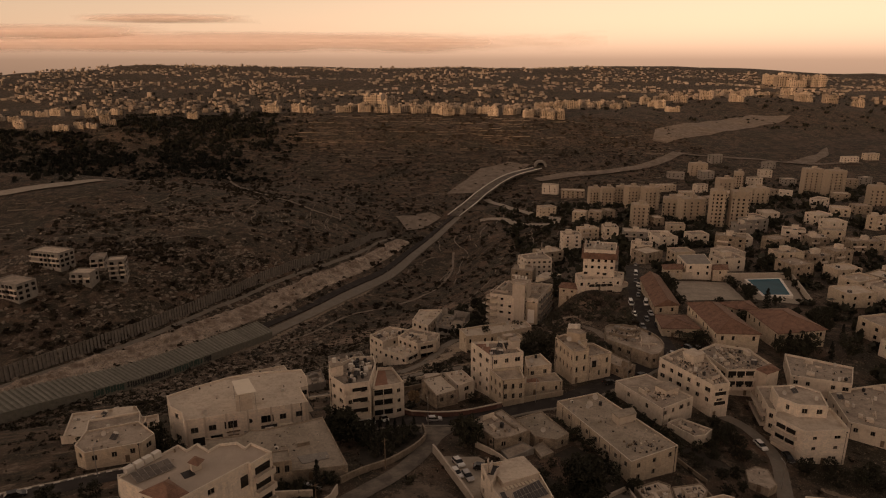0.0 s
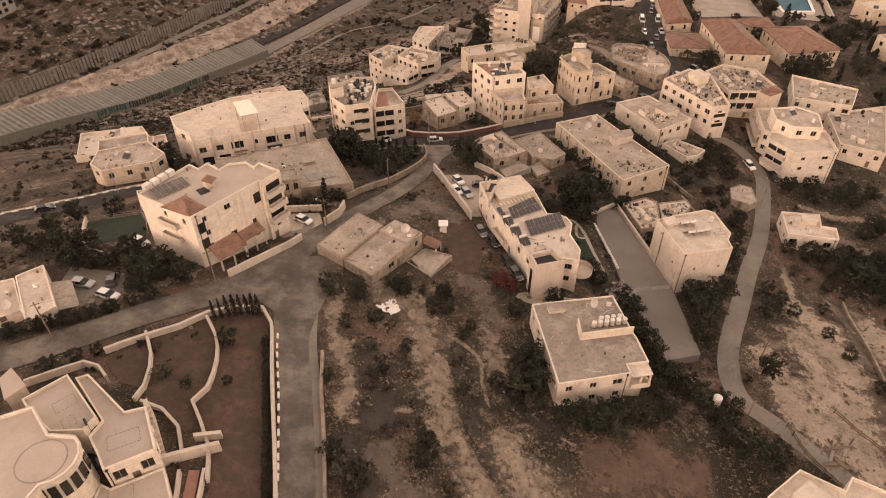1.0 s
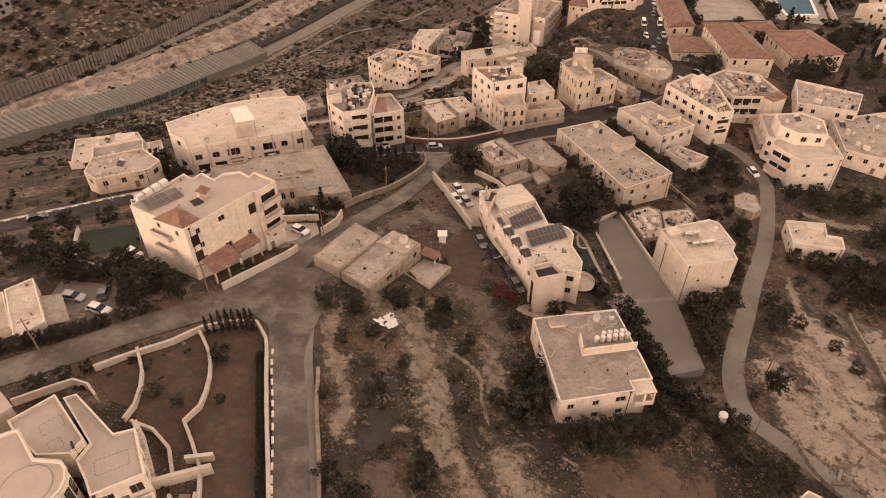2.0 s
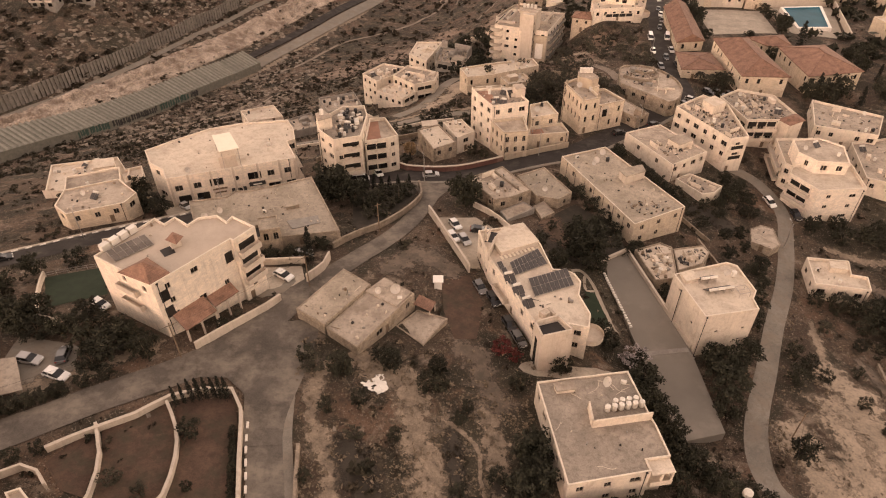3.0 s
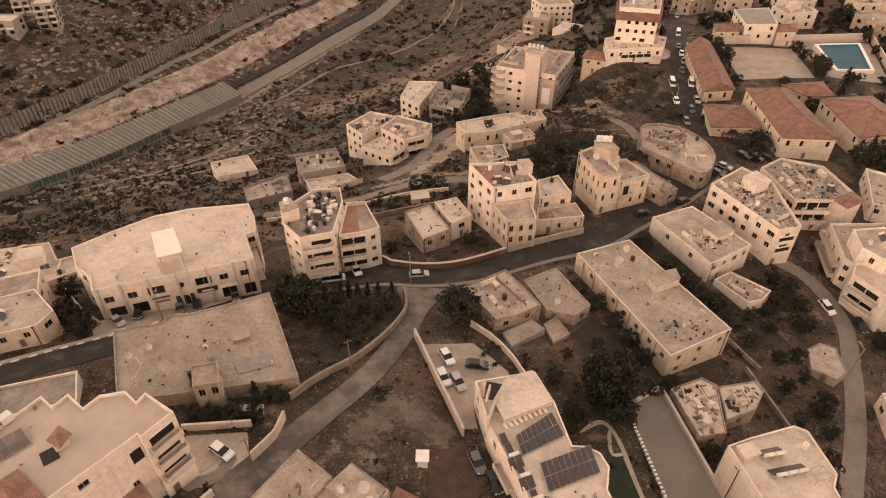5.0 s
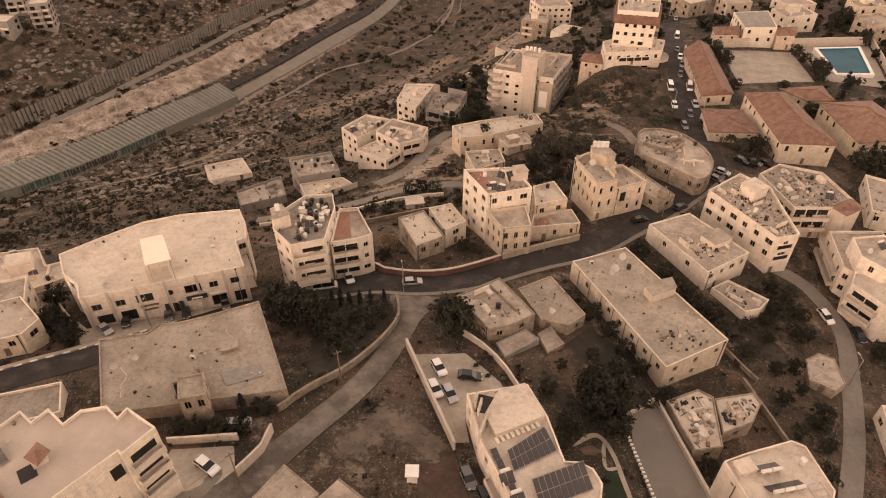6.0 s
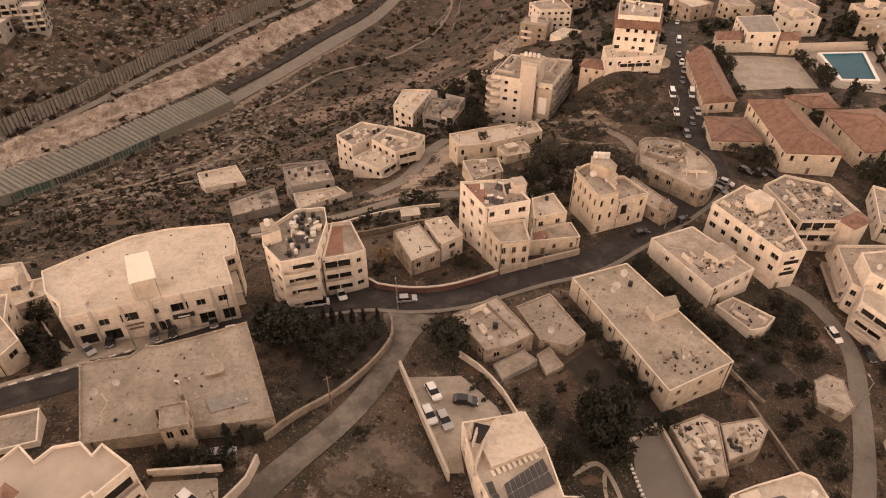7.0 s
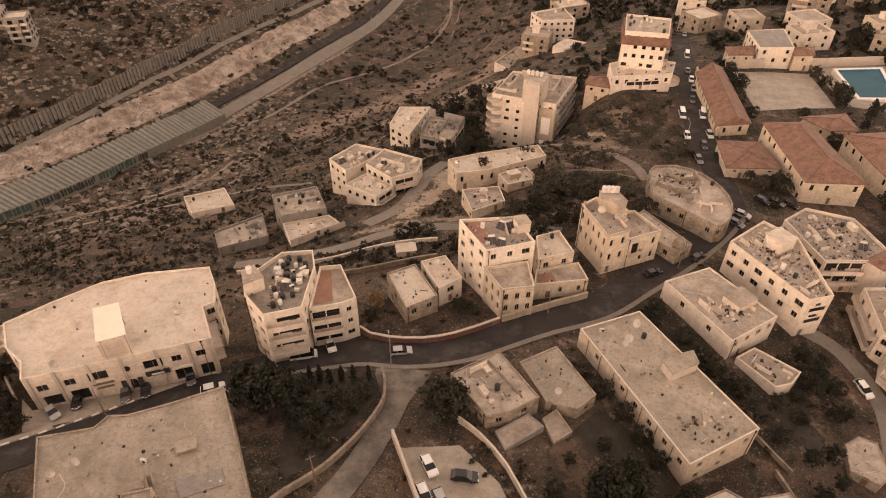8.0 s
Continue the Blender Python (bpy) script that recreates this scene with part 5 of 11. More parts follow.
ribbon("road", DOWN, lambda s: 5.0 + 5.5 * float(smooth((s - 0.72) / 0.2)), ASPHALT, "worn grey asphalt side road with a striped kerb", "road", lift=0.12)
patch("road", [(-41.0, 80.6), (-36.7, 82.4), (-32.7, 82.6), (-29.3, 79.7), (-27.2, 70.1), (-22.0, 70.9), (-23.2, 83.6), (-22.6, 90.0), (-22.0, 98.0), (-28.3, 96.4), (-37.7, 87.4)], ASPHALT, "worn grey asphalt where two roads meet", "road", lift=0.17)
ribbon("verge", DOWN[1:7], 1.5, DUSTROAD, "pale dusty verge beside the side road", "verge", lift=0.11, offset=-3.1, across=3)
ribbon("lane", LANE, lambda s: 3.9, DUSTROAD, "dusty pale lane between trees", "lane", lift=0.10)
ribbon("lane", [(-48.6, 204.8), (-23.6, 206.6), (-8.5, 212.0), (7.2, 211.5), (22.0, 207.0), (34.0, 203.0)], 4.2, DUSTROAD, "pale lane behind the street houses", "lane")
ribbon("lane", [(-15.8, 219.5), (-6.3, 228.4), (0.1, 246.2), (6.0, 256.0)], 5.0, DUSTROAD, "steep pale lane beside hillside flats", "lane", lift=0.12)
ribbon("pavement", MAIN[5:18], 1.1, DUSTROAD, "pale pavement along the street", "pavement", lift=0.24, edge=0.3, offset=-4.2, across=3)
ribbon("pavement", MAIN[0:5], 1.4, PAVING, "pale pavement along the street", "pavement", lift=0.24, edge=0.3, offset=4.4, across=3)
ribbon("footpath", [(-108.0, 266.2), (-99.5, 276.9), (-91.6, 284.4), (-86.5, 300.0), (-84.0, 316.0)], lambda s: 2.6 - 1.2 * s, SANDCUT, "white stony path on the slope", "path")
ribbon("footpath", [(-125.0, 246.0), (-108.0, 258.0), (-84.0, 268.0), (-60.0, 272.0), (-40.0, 266.0)], 2.0, SANDCUT, "pale dirt track on the slope", "path")
ribbon("dirt_track", [(-112.0, 340.0), (-99.4, 356.9), (-83.9, 373.8), (-60.9, 418.1), (-29.8, 453.8), (-5.1, 498.5), (6.9, 540.5), (10.0, 600.0)], 2.2, SANDCUT, "pale dirt track along the valley side", "track", lift=0.2, step=4)
ribbon("dirt_track", [(8.0, 254.0), (30.0, 262.0), (48.0, 250.0), (58.0, 236.0), (60.0, 226.0)], 3.0, SANDCUT, "pale dirt path through the olive field", "track")

for n_, poly_, mat_, lab_ in (
        ("yard", [(-70.0, 150.2), (-66.0, 146.8), (-35.8, 156.6), (-33.0, 152.0), (-43.9, 147.2), (-57.4, 143.6), (-64.2, 141.0)], PAVING, "paved forecourt with parked cars"),
        ("yard", [(-36.0, 113.5), (-27.0, 114.5), (-25.3, 109.1), (-30.5, 105.2), (-33.5, 104.6), (-36.5, 109.8)], PAVING, "paved car court beside the white house"),
        ("yard", [(-1.6, 137.0), (8.4, 138.2), (14.4, 131.5), (17.0, 124.6), (8.0, 122.6), (8.6, 117.6), (5.8, 117.4), (3.0, 124.6)], PAVING, "pale walled car park"),
        ("yard", [(-69.0, 91.0), (-58.0, 88.5), (-55.0, 80.5), (-61.0, 78.5), (-68.0, 84.0)], DUSTROAD, "dusty yard with parked cars"),
        ("lawn", [(-75.9, 110.5), (-66.0, 114.3), (-60.4, 103.8), (-69.4, 99.2)], LAWN, "dark green lawn inside a fence"),
        ("garden", [(-39.0, 77.0), (-31.0, 79.0), (-29.4, 75.6), (-26.8, 67.4), (-24.8, 57.6), (-22.6, 44.0), (-30.0, 42.0), (-31.6, 51.3), (-35.8, 58.6), (-34.6, 61.4), (-35.0, 67.3), (-36.4, 72.1)], REDSOIL, "red earth garden bed beside the road"),
        ("garden", [(-39.8, 77.0), (-37.2, 72.1), (-35.7, 67.3), (-35.4, 61.4), (-36.8, 58.6), (-34.6, 54.9), (-36.0, 53.4), (-43.2, 58.4), (-43.6, 62.0), (-44.8, 67.0), (-47.2, 72.0)], REDSOIL, "red earth garden terrace with shrubs"),
        ("garden", [(-48.4, 71.6), (-45.6, 67.0), (-44.6, 60.6), (-48.0, 61.5), (-51.8, 65.5)], REDSOIL, "shrubby garden terrace"),
        ("field", [(0.6, 112.7), (6.2, 115.4), (8.6, 106.7), (7.0, 96.6), (3.0, 96.1), (1.0, 103.7)], REDSOIL, "bare red earth plot"),
        ("field", [(-21.0, 154.0), (-4.5, 156.2), (-6.4, 147.8), (-11.9, 134.6), (-18.7, 130.2), (-20.3, 140.5)], DARKSOIL, "overgrown plot behind a stone wall, coloured dark as in shade"),
        ("field", [(22.4, 138.0), (33.0, 147.8), (37.7, 143.8), (43.2, 133.1), (36.0, 128.3), (29.9, 122.8), (24.6, 127.6)], DARKSOIL, "earth yard between houses, coloured dark as in shade"),
        ("lawn", [(30.2, 115.6), (33.0, 116.9), (33.3, 111.4), (33.9, 107.0), (31.1, 104.8), (29.0, 109.6)], LAWN, "small dark lawn with a pale path"),
        ("yard", [(107.4, 300.1), (137.3, 302.4), (132.7, 272.0), (104.4, 266.6)], PAVING, "bare pale school yard"),
        ("yard", [(142.0, 311.4), (176.7, 318.4), (160.0, 272.0), (139.0, 274.0)], PAVING, "paved terrace round the pool")):
    patch(n_, poly_, mat_, lab_, n_, lift=0.07 if mat_ is not DRYSOIL else 0.05)
# walls along gardens and roads
ROADWALL = [(-52.4, 67.3), (-48.2, 70.5), (-43.1, 73.9), (-39.4, 77.5), (-35.2, 79.4), (-31.0, 79.8), (-28.8, 76.2), (-26.9, 67.4), (-24.7, 57.6), (-21.9, 45.0), (-19.0, 28.0)]
wall_run("garden_wall", ROADWALL, 1.1, 0.4, WHITEWALL, "pale stone garden wall stepping along the road", cope=0.12)
wall_run("garden_wall", [(-39.2, 88.6), (-36.6, 92.2), (-33.2, 96.2), (-30.4, 99.9), (-28.6, 103.0)], 1.6, 0.35, WHITEWALL, "white wall before the zigzag house", cope=0.1)
wall_run("garden_wall", [(-24.9, 108.9), (-22.4, 113.6), (-21.9, 117.6)], 2.2, 0.35, WHITEWALL, "white wall beside the car court")
wall_run("garden_wall", [(-36.8, 114.6), (-26.6, 115.8)], 1.6, 0.35, RENDERED, "cream wall behind the car court")
wall_run("stone_wall", [(-21.9, 121.8), (-17.9, 127.0), (-12.3, 132.4), (-7.2, 140.2), (-4.4, 148.0), (-5.4, 155.0)], 1.5, 0.38, OLDSTONE, "old stone retaining wall along the road", cope=0.1)
wall_run("garden_wall", [(-2.4, 139.2), (2.0, 127.1), (6.2, 116.0)], 2.2, 0.35, WHITEWALL, "pale wall of the car park", cope=0.1)
wall_run("garden_wall", [(8.0, 143.4), (11.8, 139.8), (15.6, 134.3), (18.4, 127.6)], 1.6, 0.3, RENDERED, "cream wall round the car park")
wall_run("stone_wall", [(-19.6, 71.0), (-18.6, 62.8), (-16.9, 53.8), (-15.3, 43.0)], 1.0, 0.5, OLDSTONE, "low dry-stone field wall by the road")
wall_run("garden_wall", [(-39.6, 76.6), (-36.8, 72.1), (-35.3, 67.3), (-35.0, 61.4), (-36.4, 58.6), (-34.1, 54.9), (-32.1, 51.3), (-30.8, 46.0)], 0.9, 0.38, WHITEWALL, "curved pale garden terrace wall", cope=0.1)
wall_run("garden_wall", [(-47.8, 72.0), (-45.2, 67.1), (-44.3, 64.1), (-43.9, 60.6), (-44.4, 58.0)], 0.9, 0.35, WHITEWALL, "curved pale garden terrace wall", cope=0.1)
wall_run("garden_wall", [(-43.4, 57.8), (-40.0, 56.7), (-36.9, 53.9), (-35.2, 50.0)], 0.8, 0.35, WHITEWALL, "curved pale garden terrace wall", cope=0.1)
wall_run("red_wall", [(-11.0, 168.0), (-8.8, 165.6), (-4.8, 164.1), (1.5, 163.6), (7.9, 165.0), (11.9, 166.9), (16.9, 169.6)], 1.5, 0.35, REDPAINT, "dull red street wall with a pale coping", cope=0.25, copemat=WHITEWALL)
wall_run("stone_wall", [(17.4, 170.0), (24.0, 172.8), (35.8, 177.6)], 1.6, 0.4, STONE, "stone wall at the street", cope=0.12)
wall_run("stone_wall", [(-70.9, 150.0), (-74.0, 153.2), (-80.0, 160.0)], 1.5, 0.35, RENDERED, "cream wall at the end of the forecourt")
wall_run("convent_wall", [(106.0, 303.5), (120.0, 306.0), (140.0, 310.0), (158.0, 315.0), (177.0, 320.0)], 3.4, 0.4, WHITEWALL, "tall cream wall behind yard and pool", cope=0.15)
wall_run("convent_wall", [(178.0, 319.0), (170.0, 296.0), (162.0, 272.0)], 2.8, 0.4, WHITEWALL, "tall cream wall beside the pool", cope=0.15)
wall_run("convent_wall", [(141.0, 310.0), (139.4, 292.0), (137.8, 274.0)], 1.6, 0.35, WHITEWALL, "cream wall between yard and pool", cope=0.1)
wall_run("convent_wall", [(87.5, 250.0), (88.5, 262.0), (91.5, 280.0), (94.5, 298.0)], 3.0, 0.4, STONE, "stone street wall of the convent", cope=0.15)
wall_run("stone_wall", [(40.0, 238.0), (50.0, 231.0), (57.0, 226.0)], 1.0, 0.5, OLDSTONE, "low stone wall below the olive field")
wall_run("stone_wall", [(61.0, 138.0), (64.0, 128.0), (66.0, 120.0)], 1.2, 0.4, OLDSTONE, "stone plot wall among trees")
wall_run("stone_wall", [(59.0, 146.0), (64.0, 138.0)], 1.1, 0.35, OLDSTONE, "stone plot wall among trees")
wall_run("stone_wall", [(-36.0, 180.0), (-26.0, 190.0), (-14.0, 192.5), (4.0, 196.0)], 1.4, 0.4, OLDSTONE, "stone wall behind the street houses")
wall_run("stone_wall", [(-46.0, 199.0), (-24.0, 200.5), (-9.0, 204.5), (4.0, 204.5)], 1.1, 0.4, RENDERED, "pale wall along the back lane")


wall_run("stone_wall", [(88.6, 104.0), (87.6, 99.6), (86.6, 90.1), (85.1, 80.2), (84.0, 70.0)], 0.9, 0.45, OLDSTONE, "low dry-stone wall across the stony slope")
wall_run("garden_wall", [(-76.4, 111.4), (-74.4, 106.4), (-71.0, 99.8), (-68.2, 95.6)], 1.2, 0.25, RENDERED, "low cream wall beside the lawn", cope=0.08)
wall_run("garden_wall", [(-67.8, 95.0), (-63.6, 93.4)], 2.0, 0.3, WHITEWALL, "short white wall at the end of the lawn")


def railing(pts, label):
    """Iron rails on posts along a line on the ground."""
    root = new("railing")
    line = spline(pts, 1.6)
    root.location = (line[0][0], line[0][1], ground_z(*line[0]))
    tagged(root, label, "railing")
    tops = [Vector((p[0], p[1], ground_z(p[0], p[1]) + 1.15)) for p in line]
    for t in tops:
        extra(root, "post", Shape().box(t.x, t.y, t.z - 1.3, 0.08, 0.08, 1.32), [STEEL])
    for drop in (0.0, 0.5):
        sh = Shape()
        for a, b in zip(tops, tops[1:]):
            sh.tube((a.x, a.y, a.z - drop), (b.x, b.y, b.z - drop), 0.035, n=5)
        extra(root, "rail", sh, [STEEL])


railing([(-75.6, 110.6), (-70.6, 112.8), (-65.8, 114.4)], "pale metal railing along the lawn")
railing([(-65.8, 114.4), (-62.6, 109.4), (-60.2, 104.4)], "pale metal railing along the lawn")


def striped_kerb():
    """White blocks with gaps along the side road."""
    line = spline(DOWN[1:], 1.0)
    nor = normals(line)
    root = new("kerb")
    tagged(root, "pale kerb of painted blocks along the side road", "kerb", kind="structure")
    blk = Shape().box(0, 0, -0.2, 1.1, 0.32, 0.48).mesh("kerb_stone", [WHITEPAINT])
    for i in range(0, len(line), 2):
        if line[i][1] > 76:
            break
        p = line[i] - nor[i] * 2.45 * (-1)
        d = -nor[i]
        ang = math.degrees(math.atan2(d[1], d[0])) + 90
        put("kerb_stone", blk, root, at=pose(p[0], p[1], ground_z(p[0], p[1]) + 0.1, 0, 0, ang))


striped_kerb()


def street_kerb():
    """Dark and white blocks along the upper side of the street."""
    line = spline(MAIN[0:6], 1.3)
    nor = normals(line)
    root = new("kerb")
    tagged(root, "kerb of alternating white and dark blocks along the street", "kerb", kind="structure")
    blks = [Shape().box(0, 0, -0.2, 1.25, 0.25, 0.42).mesh("kerb_stone", [m]) for m in (WHITEPAINT, CONCRETE)]
    for i in range(len(line)):
        p = line[i] + nor[i] * 3.75
        put("kerb_stone", blks[i % 2], root, at=pose(p[0], p[1], ground_z(p[0], p[1]) + 0.1, 0, 0, math.degrees(math.atan2(nor[i][1], nor[i][0])) - 90))


street_kerb()


def court():
    """The raised grey court with a pale wall on one side and a striped edge on the other."""
    p = [(35.7, 126.7), (42.5, 130.8), (48.6, 101.9), (49.3, 83.1), (41.4, 81.3), (38.8, 99.9)]
    BLOCKED.append(inset(ccw(p), -0.5))
    root = new("court")
    x, y, z = 42.0, 104.0, -10.0
    root.location = (x, y, z)
    tagged(root, "raised grey concrete court with a pale side wall", "court", kind="structure")
    extra(root, "slab", Shape().prism(ccw(p), -11.0, -5.5, 0), [COURTMAT])
    a, b = Vector((42.6, 130.6)), Vector((48.7, 102.2))
    d = b - a
    c = (a + b) / 2
    extra(root, "side_wall", Shape().box(c.x, c.y, -5.497, d.length, 0.5, 0.9, math.degrees(math.atan2(d.y, d.x))), [WHITEWALL])
    a, b = Vector((35.6, 127.0)), Vector((42.2, 131.0))
    d = b - a
    c = (a + b) / 2
    extra(root, "end_wall", Shape().box(c.x, c.y, -5.494, d.length, 0.5, 0.9, math.degrees(math.atan2(d.y, d.x))), [WHITEWALL])
    a, b = Vector((35.9, 123.2)), Vector((38.3, 107.6))
    for k in range(22):
        q = a + (b - a) * (k / 21)
        extra(root, "edge_block", Shape().box(q.x, q.y, -5.497, 0.5, 0.36, 0.5, 8), [WHITEPAINT])
    a, b = Vector((39.2, 100.4)), Vector((48.2, 102.0))
    d = b - a
    c = (a + b) / 2
    extra(root, "step", Shape().box(c.x, c.y, -5.496, d.length, 1.1, 0.06, 8), [CONCRETE])


court()


def pool():
    root = new("swimming_pool")
    p = ccw([(147.7, 303.4), (163.7, 304.6), (157.6, 282.0), (145.7, 282.0)])
    z = max(heights([q[0] for q in p], [q[1] for q in p])) + 0.5
    root.location = (153, 293, z - 2)
    out = inset(p, -1.2)
    sh = Shape()
    n = len(p)
    for i in range(n):
        j = (i + 1) % n
        sh.add([(*out[i], z), (*out[j], z), (*p[j], z), (*p[i], z)], [(0, 1, 2, 3)])
        sh.add([(*p[i], z), (*p[j], z), (*p[j], z - 1.6), (*p[i], z - 1.6)], [(0, 1, 2, 3)], 1)
        sh.add([(*out[j], z), (*out[i], z), (*out[i], z - 4), (*out[j], z - 4)], [(0, 1, 2, 3)])
    extra(root, "rim", sh, [WHITEPAINT, POOLTILE])
    extra(root, "floor", Shape().add([(*q, z - 1.6) for q in p], [tuple(range(n))]), [POOLTILE])
    extra(root, "water", Shape().add([(*q, z - 0.35) for q in p], [tuple(range(n))]), [WATER])
    tagged(root, "blue swimming pool with a pale rim", "swimming pool")
    BLOCKED.append(out)


pool()


# ---- the highway in the valley: covered gallery, road, slab wall, patrol road ----
GAL = [(-186.0, 160.0), (-176.0, 190.0), (-166.0, 216.0), (-156.3, 239.0), (-147.4, 259.2), (-137.9, 285.3), (-125.7, 316.6), (-111.0, 348.0), (-102.4, 366.0)]
ribbon("highway", [(-124.0, 350.0), (-114.0, 374.0), (-107.0, 391.0), (-83.0, 438.0), (-61.0, 500.0), (-47.0, 546.0), (-30.0, 610.0), (-2.0, 690.0), (12.0, 722.0)], 5.0, DARKASPHALT, "dark two-lane highway along the valley", "road", lift=0.62, step=4, edge=1.0, offset=1.5)
ribbon("highway_verge", [(-107.0, 366.0), (-101.0, 384.0), (-76.0, 436.0), (-54.0, 498.0), (-40.0, 543.0), (-23.0, 608.0), (5.0, 686.0), (18.0, 716.0)], 8.0, DUSTROAD, "pale concrete verge beside the highway", "verge", lift=0.55, step=4, edge=1.0, offset=1.0)


def rock_cut():
    """The hillside cut back above the highway: a broken upper edge, a ragged stepped face and spoil below it."""
    rng = np.random.default_rng(41)
    line = spline([(-206.0, 232.0), (-190.0, 262.0), (-176.0, 294.0), (-159.0, 331.0), (-140.0, 371.0), (-119.0, 411.0), (-96.0, 458.0), (-76.0, 512.0), (-60.0, 570.0), (-40.0, 640.0)], 1.5)
    nor = normals(line)
    n, m = len(line), 25
    CLEAR.append((line, 5.0))

    def wander(k):
        w = np.convolve(rng.normal(size=n + 4 * k), np.ones(k) / k, mode="same")[2 * k:2 * k + n]
        return w * math.sqrt(k)

    edge, tall, low = 0.62 + 0.05 * wander(9) + 0.03 * wander(2), 1.5 + 0.8 * wander(14) + 0.45 * wander(2), 0.34 + 0.05 * wander(11)
    v, f = [], []
    for i, (p, q) in enumerate(zip(line, nor)):
        w = 20.0 - 5.0 * i / n
        u = np.linspace(0, 1, m)
        ks = (u - 0.5) * w
        xs, ys = p[0] + q[0] * ks, p[1] + q[1] * ks
        up = max(0.2, tall[i]) * (smooth((u - edge[i] + 0.05) / 0.06) - smooth((u - edge[i] - 0.06) / 0.3))
        up = up + max(0.0, 0.55 * tall[i]) * (smooth((u - low[i] + 0.04) / 0.05) - smooth((u - low[i] - 0.03) / 0.22))
        zs = heights(xs, ys) + 0.35 + up + 0.22 * np.abs(rng.normal(size=m))
        zs[[0, -1]] -= 0.9
        v += list(zip(xs + rng.normal(size=m) * 0.2, ys + rng.normal(size=m) * 0.2, zs))
    for i in range(n - 1):
        a, b = i * m, (i + 1) * m
        f += [(a + k, a + k + 1, b + k + 1, b + k) for k in range(m - 1)]
    tagged(put("rock_cut", mesh("rock_cut", v, f, ROCKCUT)), "pale cut rock and spoil above the highway", "rock slope", kind="structure")


rock_cut()
ribbon("patrol_road", [(-205.0, 255.0), (-188.0, 289.5), (-176.3, 314.8), (-163.8, 347.1), (-148.7, 386.0), (-128.5, 427.2), (-104.2, 475.7), (-86.0, 520.0), (-70.0, 580.0), (-50.0, 650.0)], 3.2, DUSTROAD, "pale patrol road below the slab wall", "road", lift=0.55, step=4)


def slab_wall():
    """The tall concrete wall of upright slabs: the nearest slabs are pieces of their own."""
    pts = [(-240.0, 205.0), (-225.0, 232.0), (-207.0, 264.0), (-190.1, 296.8), (-178.8, 323.7), (-165.9, 356.3), (-150.3, 394.6), (-129.9, 437.1), (-110.7, 476.1), (-92.0, 522.0), (-76.0, 582.0), (-58.0, 650.0)]
    line = spline(pts, 2.1)
    nor = normals(line)
    root = new("slab_wall")
    root.location = (-165, 356, -64)
    tagged(root, "tall grey concrete wall of upright slabs", "concrete wall", kind="structure")
    sl = Shape().box(-0.3, 0, -1.5, 1.25, 0.3, 8.6, taper=0.98).box(0.72, 0.45, -1.5, 0.86, 0.2, 8.3).box(-0.3, -0.25, -1.5, 1.5, 0.2, 2.4)
    me = sl.mesh("slab", [SLABMAT])
    zs = heights([p[0] for p in line], [p[1] for p in line])
    rest = Shape()
    for i, (p, q, z) in enumerate(zip(line, nor, zs)):
        ang = math.degrees(math.atan2(-q[0], q[1]))
        if 14 <= i < 190:
            put("slab", me, root, at=pose(p[0] + 165, p[1] - 356, z + 64, 0, 0, ang))
        else:
            rest.box(p[0], p[1], z - 1.5, 1.5, 0.3, 8.4, ang)
    ob = put("slab_row", rest.mesh("slab_row", [SLABMAT]))
    tagged(ob, "far stretch of grey concrete slabs", "concrete wall", kind="stuff")


slab_wall()


